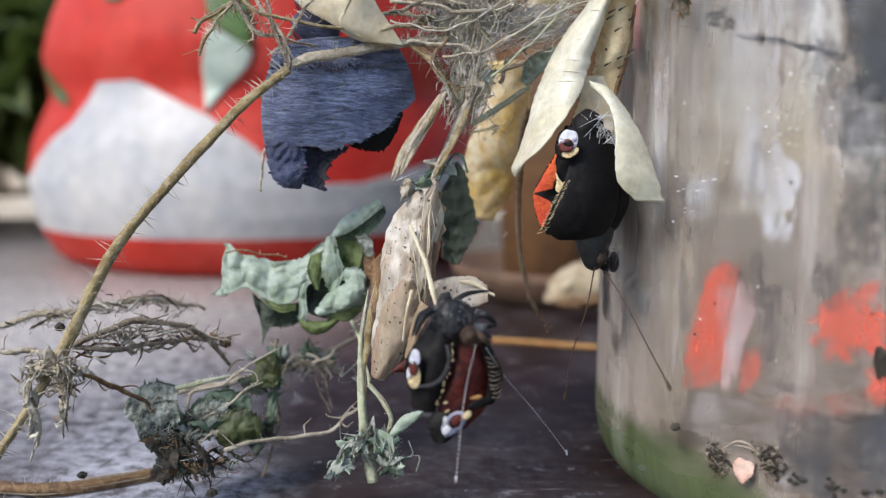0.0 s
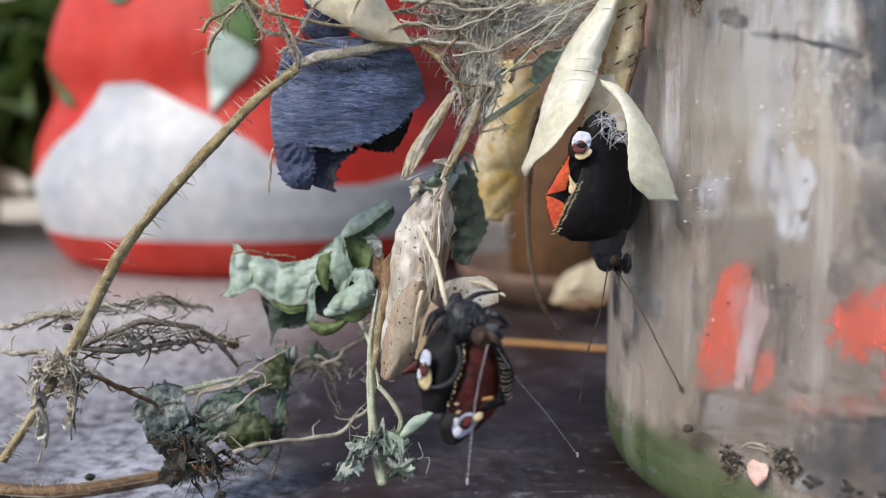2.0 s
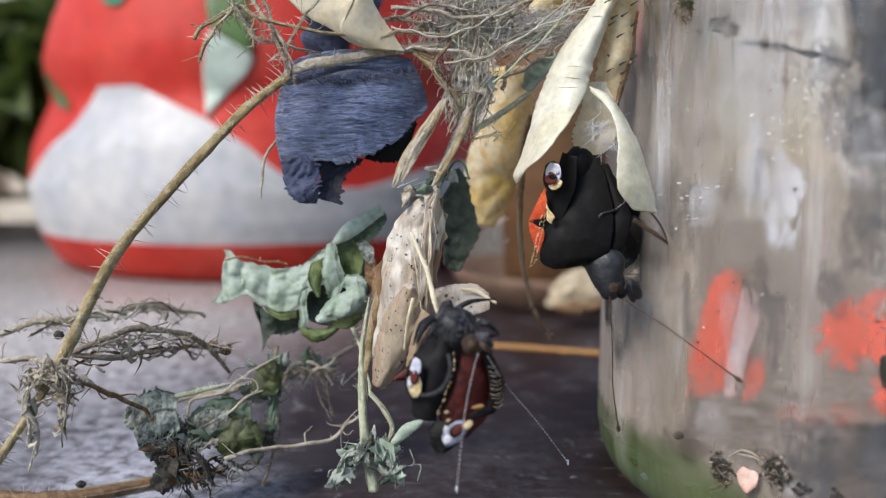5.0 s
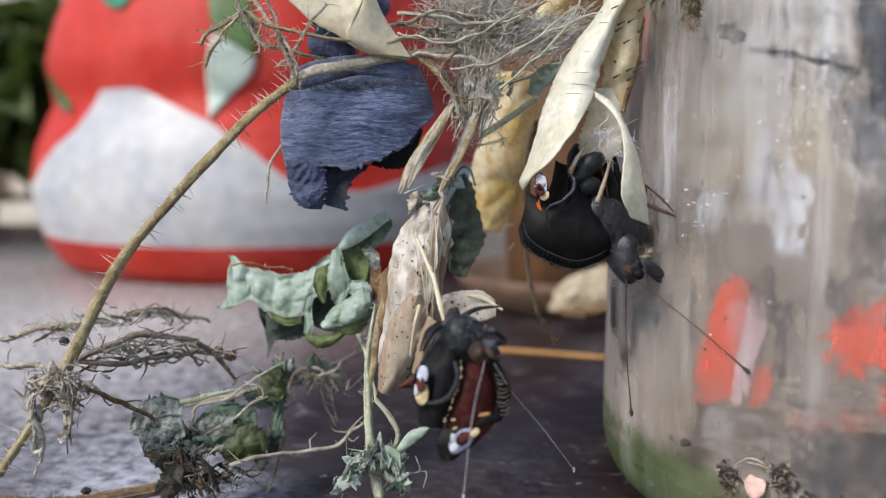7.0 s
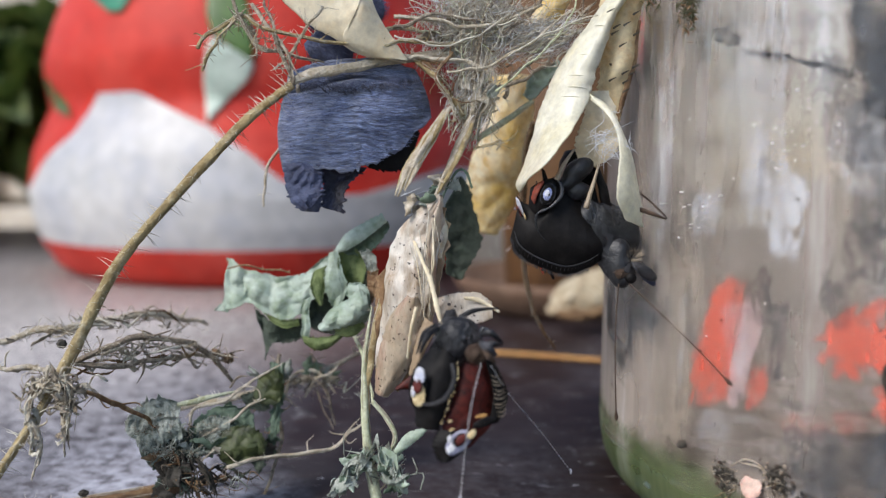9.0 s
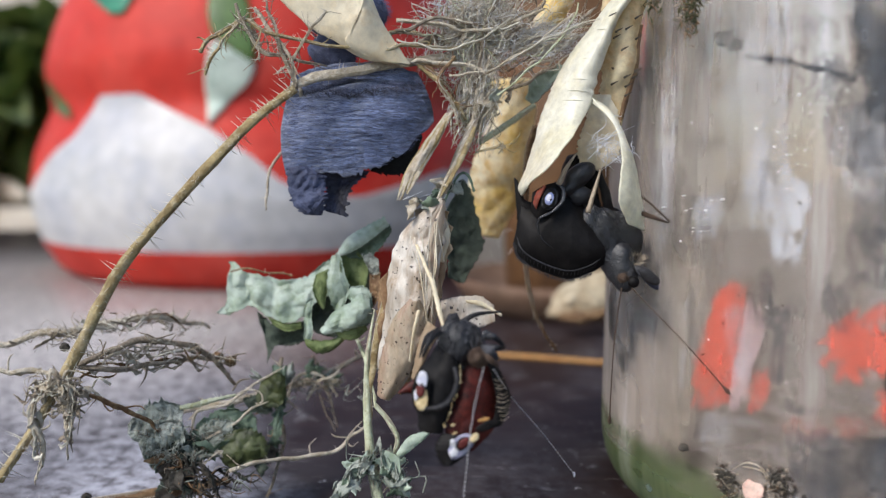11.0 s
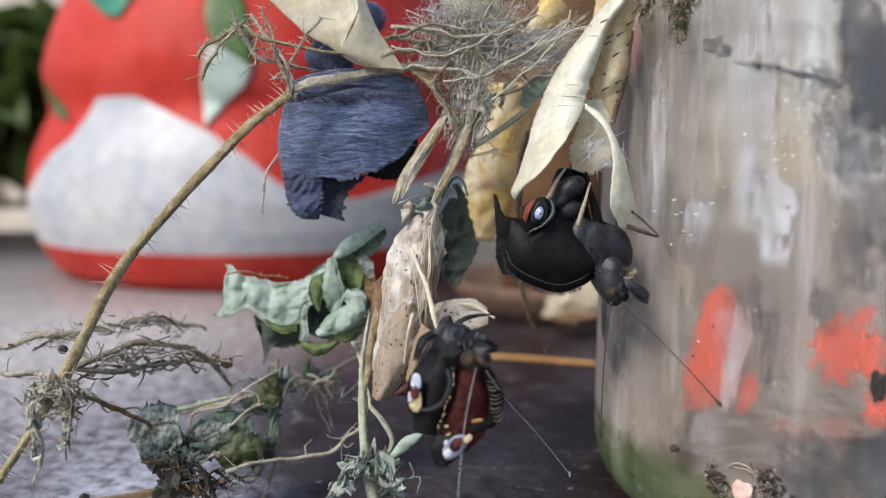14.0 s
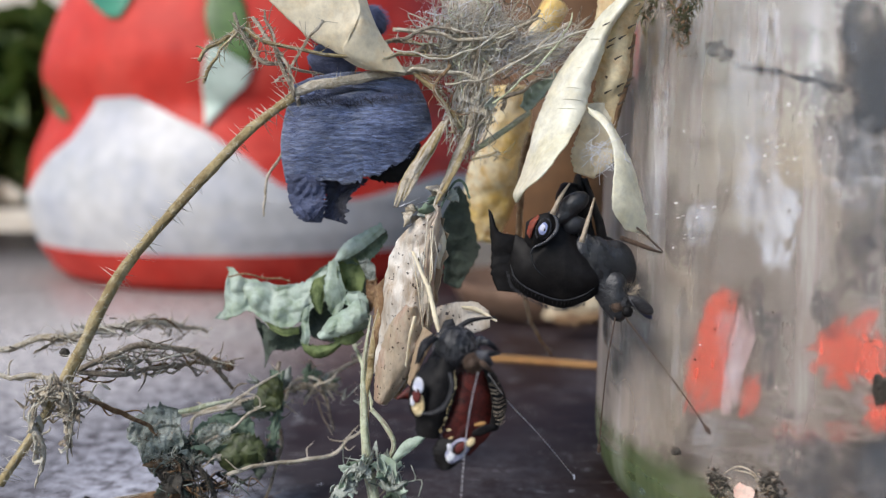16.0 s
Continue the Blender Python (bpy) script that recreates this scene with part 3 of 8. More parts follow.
# ---- the painted pot ----
POT, POT_Z, POT_R = (-81.1, 403.3), (0, 3, 12, 20, 30, 44, 56, 60, 66, 75, 85, 99, 115, 130, 150), (76, 81, 86, 88.5, 89.6, 87.3, 82, 80, 81.5, 82.4, 80, 74.4, 66, 58, 50)


def pot_at(deg, z, out=0.0):
    r = (float(np.interp(z, POT_Z, POT_R)) + out) * FAR
    return Vector((POT[0] + r * math.cos(radians(deg)), POT[1] + r * math.sin(radians(deg)), TABLE + z * FAR))


def painted_pot():
    ob = thing("painted_pot", (POT[0], POT[1], TABLE), "red enamel garden pot with a white painted hill and green leaves", "pot")
    # the white field's upper edge, by angle round the pot
    edge = sorted([(-147.8, 31.4), (-126.5, 50.0), (-121.6, 62.5), (-109.3, 62.7), (-100.7, 57.3), (-91.9, 51.8), (-82.9, 43.3), (-77.5, 35.8), (-69.8, 30.5), (-60.3, 30.5), (-52.1, 33.4), (-38.2, 37.9)])
    lo, hi = edge[0][0], edge[-1][0]
    degs = [lo + (hi - lo) * k / 90 for k in range(91)]
    zs = [float(np.interp(d, [e[0] for e in edge], [e[1] for e in edge])) for d in degs]
    # once round: the front from the edge list, the rear at the height of its ends
    degs += [hi + (360 - hi + lo) * k / 60 for k in range(1, 60)]
    zs += [zs[90] + (zs[0] - zs[90]) * k / 60 for k in range(1, 60)]
    count = len(degs)

    def ring_wall(levels):
        bm = bmesh.new()
        rows = [[bm.verts.new(pot_at(degs[k], lv(k))) for k in range(count)] for lv in levels]
        for a, b in zip(rows, rows[1:]):
            for k in range(count):
                bm.faces.new((a[k], a[(k + 1) % count], b[(k + 1) % count], b[k]))
        return bm

    base = ring_wall([lambda k, s=s: 13.2 * s / 8 for s in range(9)])
    part("base_band", base, "red_paint", ob, "red base band")
    part("white_field", ring_wall([lambda k, s=s: 13.2 + (zs[k] - 13.2) * s / 16 for s in range(17)]), "white_paint", ob, "white painted field")
    part("body", ring_wall([lambda k, s=s: zs[k] + (150 - zs[k]) * s / 30 for s in range(31)]), "red_paint", ob)
    bm = bmesh.new()
    tube(bm, [pot_at(a * 22.5, 150) for a in range(17)], 2.5, 8, 64, 0.0)
    part("rim", bm, "red_paint", ob)
    bm = bmesh.new()
    bmesh.ops.create_circle(bm, cap_ends=True, segments=48, radius=58, matrix=Matrix.Translation((POT[0], POT[1], TABLE + 164)))
    part("soil", bm, "soil", ob)

    def patch(name, corners, material, label):
        (a, b, c, d), bm = [Vector((*q, 0)) for q in corners], bmesh.new()

        def f(u, v):
            q = (a * (1 - u) + b * u) * (1 - v) + (d * (1 - u) + c * u) * v
            bow = 1.3 * math.sin(u * math.pi) * (1 if v > 0.5 else -1)
            return pot_at(q.x + bow, q.y, 0.9)

        sheet(bm, f, 14, 8, 0.8)
        part(name, bm, material, ob, label)

    patch("leaf_mark", [(-90.8, 78.8), (-91.8, 52.6), (-87.1, 61.1), (-81.8, 71.2)], "pale_green_paint", "pale green painted leaf")
    patch("leaf_mark", [(-91.0, 97.7), (-90.7, 79.7), (-82.0, 70.9), (-85.3, 97.7)], "dark_green_paint", "dark green painted leaf")
    patch("leaf_mark", [(-145.0, 68.9), (-142.3, 58.8), (-129.6, 55.1), (-139.6, 62.8)], "dark_green_paint", "dark green painted leaf")
    patch("calyx_mark", [(-138.4, 106.9), (-116.9, 87.8), (-113.4, 87.4), (-110.9, 102.4)], "green_paint", "bright green painted calyx")
    return ob


painted_pot()


def round_wall(c, profile, seg=48):
    bm = bmesh.new()
    rows = [[bm.verts.new(far((c[0] + r * math.cos(a * 2 * math.pi / seg), c[1] + r * math.sin(a * 2 * math.pi / seg), z))) for a in range(seg)] for r, z in profile]
    for p, q in zip(rows, rows[1:]):
        for k in range(seg):
            bm.faces.new((p[k], p[(k + 1) % seg], q[(k + 1) % seg], q[k]))
    bm.faces.new(rows[0][::-1])
    bm.faces.new(rows[-1])
    return bm


saucer = thing("saucer", far((34, 246, 0)), "pale pinkish clay saucer on the table", "saucer")
part("dish", round_wall((34, 246), [(24, 0), (28, 1.2), (31, 7), (31.5, 9), (29.5, 9.2), (28, 4), (20, 3.4)]), "clay", saucer)
flowerpot = thing("flowerpot", far((35, 250, 3.5)), "amber-brown glazed clay flowerpot standing in a saucer", "pot")
part("body", round_wall((35, 250), [(16, 3.6), (17, 5), (19, 40), (23, 104), (21, 104), (17, 40), (14, 8)]), "terracotta", flowerpot)
part("rim", round_wall((35, 250), [(21.2, 104.1), (25.3, 104.3), (25.8, 106), (25.8, 122), (24.4, 123), (22.6, 122)]), "terracotta", flowerpot)
# a thin solid line added in place of an orange reflection in the varnish
straw = thing("straw", far((11.8, 181.6, 0.6)), "orange-brown line on the table, standing in for a reflection", "straw")
bm = bmesh.new()
tube(bm, [far((10.6, 182.1, 0.6)), far((20.2, 179.5, 0.6)), far((36.3, 174.5, 0.6))], [0.6, 0.7, 0.7], 8, 20, 0.2)
part("stalk", bm, "straw", straw)


def garden_bush(name, c, size, count, seed, label, leaf_size):
    ob = thing(name, (c[0], c[1], -740), label, "bush")
    rnd = random.Random(seed)
    for k in range(7):
        bm = bmesh.new()
        a = k * 0.9
        tube(bm, [(c[0], c[1], -740), (c[0] + 60 * math.cos(a), c[1] + 60 * math.sin(a), -300), (c[0] + size[0] * 0.5 * math.cos(a), c[1] + size[1] * 0.5 * math.sin(a), c[2])], [14, 9, 3], 6, 12)
        part("branch", bm, "stem_brown", ob)
    bm = bmesh.new()
    for _ in range(count):
        d = Vector((rnd.gauss(0, 1), rnd.gauss(0, 1), rnd.gauss(0, 1))).normalized() * rnd.uniform(0.45, 1.0)
        p = V(c) + Vector((d.x * size[0], d.y * size[1], d.z * size[2]))
        m = Matrix.Translation(p) @ Euler((rnd.uniform(-1, 1), rnd.uniform(-1, 1), rnd.uniform(0, 6.28))).to_matrix().to_4x4()
        s = leaf_size * rnd.uniform(0.6, 1.3)
        vs = [bm.verts.new(m @ Vector(q)) for q in ((-s, 0, 0), (-s * 0.3, -s * 0.45, s * 0.15), (s * 0.5, -s * 0.35, s * 0.1), (s, 0, -s * 0.2), (s * 0.5, s * 0.35, s * 0.1), (-s * 0.3, s * 0.45, s * 0.15))]
        bm.faces.new((vs[0], vs[1], vs[2], vs[3]))
        bm.faces.new((vs[0], vs[3], vs[4], vs[5]))
    tagged(part("foliage", bm, "foliage", ob), kind="stuff")
    return ob


garden_bush("garden_bush", (-440, 760, 92), (230, 150, 66), 1800, 4, "dark green leafy garden bush behind the table", 34)


def brick_wall():
    ob = thing("brick_wall", (0, 1100, -740), "low wall of pale weathered bricks behind the table", "wall", kind="structure")
    bm = bmesh.new()
    bmesh.ops.create_cube(bm, size=1.0, matrix=Matrix.Translation((0, 1160, -165)) @ Matrix.Diagonal((2400, 80, 1150, 1)))
    part("mortar", bm, "ground", ob)
    bm = bmesh.new()
    bmesh.ops.create_cube(bm, size=1.0, matrix=Matrix.Diagonal((0.21, 0.1, 0.062, 1)))
    bmesh.ops.bevel(bm, geom=bm.edges[:], offset=0.004, segments=1, affect="EDGES")
    me = bpy.data.meshes.new("brick")
    bm.to_mesh(me)
    bm.free()
    me.materials.append(M["brick"])
    rnd = random.Random(3)
    for row in range(10):
        for k in range(10):
            b = new("brick", me)
            b.parent = ob
            b.location = (-1.1 + k * 0.22 + (row % 2) * 0.11 + rnd.uniform(-0.003, 0.003), 0.062 - 0.05 + rnd.uniform(-0.004, 0.002), 0.465 + row * 0.072)
            b.rotation_euler = (0, rnd.uniform(-0.01, 0.01), rnd.uniform(-0.01, 0.01))


brick_wall()

# ---- the jar ----
JAR = (69.1, 130.0)


def jar_at(deg, z, r):
    return Vector((JAR[0] + r * math.cos(radians(deg)), JAR[1] + r * math.sin(radians(deg)), z))


def lathe(profile, seg=96):
    bm = bmesh.new()
    rows = [[bm.verts.new(jar_at(360 * k / seg, z, r)) for k in range(seg)] for r, z in profile]
    for a, b in zip(rows, rows[1:]):
        for k in range(seg):
            bm.faces.new((a[k], a[(k + 1) % seg], b[(k + 1) % seg], b[k]))
    bm.faces.new(rows[0][::-1])
    bm.faces.new(rows[-1])
    return bm


def glass_jar():
    ob = thing("glass_jar", (JAR[0], JAR[1], TABLE), "dirty old clear glass jar with lime streaks and green algae", "jar")
    outer = [(38, -6.9), (40.4, -6.6), (42.2, -5.4), (43.3, -3.2), (43.9, 0), (44, 4), (43.8, 30), (43.0, 70), (42.4, 100), (41, 112), (36, 122), (34, 126), (34, 138), (35.2, 139), (35.2, 141)]
    inner = [(33, 141), (32, 138), (32, 126), (34, 121), (38.6, 111), (40.0, 100), (40.6, 70), (41.4, 30), (41.4, 3), (40.8, -0.5), (38.5, -2.4), (30, -3.0)]
    wall = part("glass", lathe(outer + inner), "glass", ob)
    wall.visible_shadow = False

    def skin(name, profile, material, label):
        bm = lathe(profile)
        bmesh.ops.delete(bm, geom=[f for f in bm.faces if len(f.verts) > 4], context="FACES_ONLY")
        got = part(name, bm, material, ob, label)
        got.visible_shadow = False

    skin("lime_film", [(38.4, -1.9), (40.3, -0.2), (40.9, 3), (40.9, 13), (41.0, 30), (40.2, 70), (39.6, 100), (38.2, 110)], "film", "streaky lime and dust film")
    skin("floor_film", [(38.2, -2.1), (36.0, -2.4), (30, -2.7), (15, -2.7), (1, -2.7)], "film", "grey residue on the jar floor")
    bm = bmesh.new()

    def heel(u, v):
        z = -1.6 + 6.5 * v
        r = float(np.interp(z, (-2.4, -0.5, 3, 30), (38.5, 40.8, 41.4, 41.4))) - 1.1
        return jar_at(140 + 125 * u, z, r)

    sheet(bm, heel, 60, 6, 0.2)
    algae = part("algae_film", bm, "algae_film", ob, "green algae film")
    soft = algae.data.attributes.new("fade", "FLOAT", "POINT")
    for k in range(len(algae.data.vertices)):
        u = 140 + 125 * (k // 2 // 7) / 60
        soft.data[k].value = min(1.0, 2.2 * (1 - (k // 2 % 7) / 6)) * max(0.0, min(1.0, ((225.7, 1.8)[0] - u) / 14.0))

    def mark(name, at_, w, h, seed, material, label, r=40.0, point=0.0, lobes=3):
        bm = bmesh.new()

        def f(u, v):
            a = 2 * math.pi * u
            q = (0.06 + 0.94 * v) * (1 + 0.45 * noise.noise(Vector((math.cos(a) * 1.8, math.sin(a) * 1.8, seed))) + point * math.cos(lobes * a + seed))
            return jar_at(at_[0] + w * math.cos(a) * q, at_[1] + h * math.sin(a) * q, r)

        sheet(bm, f, 48, 6, 0.3)
        got = part(name, bm, material, ob, label)
        if material in ("lime", "smoke", "red_film"):
            got.visible_shadow = False
            soft = got.data.attributes.new("fade", "FLOAT", "POINT")
            for k in range(len(got.data.vertices)):
                soft.data[k].value = min(1.0, 1.8 * (1 - (k // 2 % 7) / 6))
        return got

    def stain(name, left, right, material, label, r, seed, strength=1.0):
        """A worn patch on the wall between two edge lines given as angle and height."""
        a, b = spline([(p[0], p[1], 0) for p in left], 30), spline([(p[0], p[1], 0) for p in right], 30)

        def f(u, v):
            k = round(u * 30)
            q = a[k].lerp(b[k], v) + Vector((0.5, 0.6, 0)) * noise.noise(Vector((u * 5, v * 4, seed)))
            wall_r = float(np.interp(q.y, (-6.9, -6.6, -5.4, -3.2, 0.0, 4, 30, 70), (38.2, 40.4, 42.2, 43.3, 43.9, 44, 43.8, 43.0)))
            return jar_at(q.x, max(q.y, -6.86), wall_r + (0.06 + 0.008 * seed if r > 43 else -3.2 - 0.008 * seed))

        bm = bmesh.new()
        sheet(bm, f, 30, 20, 0.06)
        got = part(name, bm, material, ob, label)
        got.visible_shadow = False
        soft = got.data.attributes.new("fade", "FLOAT", "POINT")
        for k in range(len(got.data.vertices)):
            i, j = k // 2 // 21, k // 2 % 21
            edge = 1.35 - (abs(i / 15 - 1) ** 2.6 + abs(j / 10 - 1) ** 2.6) ** 0.5 - (0.5 if material == "red_film" else 1.3) * noise.noise(Vector((i * 0.11, j * 0.2, seed * 3.7))) - 0.7 * noise.noise(Vector((i * 0.3, j * 0.6, seed + 4)))
            border = min(1.0, (10 - abs(j - 10)) / 4) * min(1.0, (15 - abs(i - 15)) / 3)
            soft.data[k].value = border * strength * max(0.0, min(1.0, (1.3 if material == "red_film" else 2.2) * edge - 0.3)) * (min(1.0, 2.4 * (1 - j / 20)) if material == "algae_film" else 1.0)

    # red patches on the wall, with lime running over them
    stain("red_mark", [(215.8, 29.7), (212.7, 25.4), (211.2, 20.8), (208.6, 15.2), (207.1, 10.7)], [(221.4, 30.1), (221.5, 26.4), (220.6, 22.1), (219.9, 17.1), (218.9, 13.0)], "red_film", "red patch on the jar wall", 44.1, 2, 0.72)
    stain("red_mark", [(221.3, 19.4), (221.0, 16.5), (220.8, 12.9)], [(225.2, 19.9), (225.4, 17.2), (225.4, 13.7)], "red_film", "pale red patch on the jar wall", 44.1, 9, 0.4)
    stain("red_mark", [(236.6, 29.0), (231.9, 25.0), (230.7, 21.9), (232.8, 17.9)], [(241.0, 29.2), (243.0, 25.9), (244.3, 23.2), (244.6, 19.2)], "red_film", "red patch on the jar wall", 44.1, 5, 0.72)
    stain("red_mark", [(239.1, 19.6), (239.1, 17.0), (239.9, 14.2)], [(244.5, 20.1), (244.7, 17.6), (244.9, 14.7)], "red_film", "red patch on the jar wall", 44.1, 6, 0.72)
    stain("red_mark", [(224.1, 13.8), (224.1, 12.5), (224.7, 10.5)], [(243.3, 16.8), (243.5, 15.2), (243.6, 13.3)], "red_film", "faint red patch on the jar wall", 44.1, 7, 0.15)
    stain("lime_patch", [(220.4, 28.3), (218.9, 22.6), (218.0, 17.5), (217.5, 12.3)], [(222.8, 28.5), (223.7, 23.2), (222.2, 18.1), (221.1, 13.0)], "pink_lime", "pinkish white lime run", 44.1, 8, 0.7)
    stain("lime_patch", [(235.4, 24.7), (236.3, 23.2), (237.2, 20.7)], [(240.2, 25.1), (240.8, 23.6), (240.1, 21.0)], "lime", "white lime bloom", 40.6, 10, 0.35)
    stain("grime_patch", [(210.9, 60.1), (211.5, 58.7), (214.0, 57.4)], [(216.3, 59.5), (218.1, 57.9), (217.8, 56.7)], "smoke", "dark grime blot", 44.1, 21, 0.9)
    stain("grime_patch", [(217.6, 56.6), (224.5, 55.5), (230.3, 54.3), (234.9, 53.1)], [(217.8, 56.1), (224.7, 55.0), (230.3, 53.7), (234.8, 52.5)], "smoke", "thin dark grime line", 44.1, 46, 0.9)
    stain("grime_patch", [(232.1, 60.3), (233.6, 56.0), (234.9, 52.4), (236.4, 48.1)], [(241.4, 59.7), (241.7, 55.6), (242.0, 52.1), (242.3, 48.0)], "smoke", "dark grime patch", 44.1, 22, 1.0)
    stain("grime_patch", [(231.8, 31.8), (231.3, 27.9), (233.1, 24.2)], [(237.9, 32.2), (236.7, 28.3), (236.9, 24.5)], "smoke", "grey grime cloud", 44.1, 47, 0.4)
    stain("grime_patch", [(217.6, 62.3), (220.9, 56.2), (225.6, 50.9), (231.0, 43.3)], [(242.0, 60.2), (242.4, 55.0), (242.8, 50.4), (243.4, 43.3)], "smoke", "thin grey grime veil", 44.1, 48, 0.16)
    stain("lime_patch", [(219.9, 56.3), (221.0, 47.2), (222.0, 38.6), (223.9, 30.6)], [(225.7, 55.9), (226.7, 47.1), (228.1, 38.8), (230.3, 31.1)], "lime", "white lime veil", 44.1, 23, 0.45)
    stain("lime_patch", [(221.7, 43.9), (221.1, 40.6), (222.6, 36.6), (224.3, 32.0)], [(228.8, 43.9), (229.9, 40.7), (229.9, 36.9), (228.5, 32.3)], "lime", "white lime bloom", 44.1, 24, 0.75)
    stain("lime_patch", [(235.3, 47.5), (234.7, 45.1), (235.7, 42.0)], [(242.3, 48.0), (242.5, 45.1), (242.8, 42.1)], "lime", "bluish white scratches", 44.1, 27, 0.6)
    stain("lime_patch", [(210.9, 40.3), (210.2, 38.2), (211.6, 35.4)], [(215.7, 40.4), (216.3, 38.4), (215.4, 35.6)], "lime", "white lime bloom", 44.1, 28, 0.5)
    stain("lime_patch", [(209.1, 39.6), (208.6, 36.7), (210.1, 33.5)], [(215.1, 39.7), (215.6, 37.0), (215.1, 33.8)], "lime", "white lime bloom", 44.1, 25, 0.55)
    stain("red_mark", [(191.5, 60.2), (193.3, 47.8), (192.2, 37.5)], [(198.8, 59.5), (200.0, 47.6), (200.3, 37.8)], "pink_lime", "faint pink lime veil", 40.3, 26, 0.3)
    # small drops, their bright glints put into the white colour
    rnd = random.Random(44)
    for k in range(48):
        d0, z0 = ((231.8, 48.8), (226.1, 43.9), (229.9, 47.6), (211.0, 38.2))[k % 4]
        at_ = (d0 + rnd.gauss(0, 3.0), z0 + rnd.gauss(0, 2.2))
        bm = bmesh.new()
        s = rnd.uniform(0.05, 0.14)
        blob(bm, jar_at(at_[0], at_[1], 43.4 if at_[1] > 40 else 43.7), (s, 0.5, s), k, 0.2, (0, 0, at_[0] + 90), 1)
        part("droplet", bm, "lime_glint_white", ob)
    stain("dust_veil", [(181.5, 37.1), (182.0, 26.8), (184.6, 14.0), (188.7, -1.7)], [(209.8, 38.2), (211.6, 29.6), (212.2, 18.8), (214.3, 4.2)], "dust", "beige dust veil on the glass", 40.3, 31, 0.95)
    stain("dust_veil", [(120, 62), (120, 40), (120, 20), (120, -2)], [(203, 62), (204, 40), (206, 20), (208, -1)], "dust", "beige dust veil on the glass", 44.1, 32, 1.0)
    stain("algae_film", [(110, -16), (180, -16), (215, -16), (240, -14)], [(110, 9), (180, 8.5), (215, 6.5), (240, 1.5)], "algae_film", "green algae film", 44.1, 37, 1.0)
    stain("dust_veil", [(195, -12), (225, -12), (255, -12), (290, -12)], [(195, 6.5), (225, 8), (255, 8), (290, 8)], "dust", "grey dust round the foot of the jar", 44.05, 1, 0.5)
    stain("grime_patch", [(229.1, 11.6), (228.5, 7.3), (230.4, 4.2), (232.2, 1.8)], [(246.3, 15.2), (246.7, 10.1), (247.0, 6.9), (247.2, 4.4)], "smoke", "grey grime near the foot", 44.12, 35, 0.6)
    stain("grime_patch", [(223.7, 27.3), (224.4, 23.2), (225.2, 17.2)], [(228.0, 27.6), (227.9, 23.6), (227.1, 17.4)], "smoke", "bluish grime streak", 44.12, 36, 0.35)
    stain("lime_patch", [(231.3, 50.1), (230.9, 45.1), (233.6, 38.9)], [(239.4, 50.4), (240.5, 45.1), (240.3, 38.4)], "lime", "thin white lime veil", 44.1, 41, 0.4)
    stain("lime_patch", [(199.2, 53.6), (200.8, 43.1), (200.8, 31.0)], [(202.8, 53.3), (204.0, 43.1), (203.7, 31.2)], "lime", "thin white lime run", 44.1, 42, 0.45)
    stain("lime_patch", [(214.5, 54.7), (214.7, 47.3), (215.9, 41.8)], [(217.3, 54.5), (217.6, 47.2), (217.7, 41.8)], "lime", "thin white lime run", 44.1, 43, 0.35)
    stain("grime_patch", [(233.8, 37.0), (233.6, 33.9), (235.0, 30.1)], [(241.1, 37.2), (241.6, 34.2), (241.6, 29.9)], "smoke", "grey grime cloud", 44.12, 44, 0.35)
    stain("grime_patch", [(207.0, 40.3), (206.7, 34.4), (208.4, 30.1)], [(212.6, 40.4), (213.6, 34.8), (213.3, 30.5)], "smoke", "grey grime cloud", 44.12, 45, 0.22)
    stain("lime_patch", [(225.1, 4.5), (226.1, 3.3), (228.8, 2.5)], [(235.9, 7.3), (236.7, 5.7), (236.9, 3.7)], "lime", "white lime patch", 44.15, 11, 0.3)
    stain("lime_patch", [(238.1, 13.3), (239.1, 10.4), (239.7, 7.2)], [(242.7, 13.9), (242.9, 11.0), (243.2, 7.7)], "lime", "white lime patch", 44.15, 14, 0.25)
    stain("lime_patch", [(189.8, 3.4), (199.1, 4.0), (207.2, 4.4), (216.0, 4.6)], [(191.4, 1.2), (200.2, 1.8), (208.1, 2.1), (216.2, 2.1)], "lime", "pale lime rim above the algae", 44.15, 15, 0.12)
    stain("lime_patch", [(207.9, 26.4), (207.4, 24.0), (207.6, 10.4)], [(210.1, 26.6), (209.5, 24.3), (209.1, 10.7)], "lime", "white lime run", 44.15, 16, 0.22)
    stain("lime_patch", [(212.6, 12.1), (212.2, 9.0), (211.8, 5.9)], [(219.2, 13.4), (219.4, 10.5), (219.1, 7.5)], "lime", "white lime bloom", 44.15, 17, 0.3)
    stain("grime_patch", [(230.9, 63.7), (232.3, 58.7), (234.9, 53.8), (237.5, 48.2)], [(250, 62), (250, 56), (250, 50), (250, 44)], "smoke", "speckled dark grime patch", 44.1, 49, 0.95)
    stain("grime_patch", [(226.9, 56.6), (229.0, 50.2), (230.9, 43.9), (231.5, 34.9)], [(250, 57), (250, 48), (250, 40), (250, 30)], "smoke", "thin grey grime veil", 44.1, 50, 0.42)
    stain("grime_patch", [(223.1, 16.5), (224.3, 12.4), (225.5, 8.4), (226.7, 3.0)], [(256, 16), (256, 11), (256, 6), (256, 0)], "smoke", "grey grime near the foot", 44.1, 51, 0.5)
    stain("grime_patch", [(220.3, 31.5), (220.8, 27.4), (222.3, 23.3)], [(225.0, 31.9), (226.1, 27.9), (226.5, 23.9)], "smoke", "bluish grime streak", 44.1, 52, 0.35)
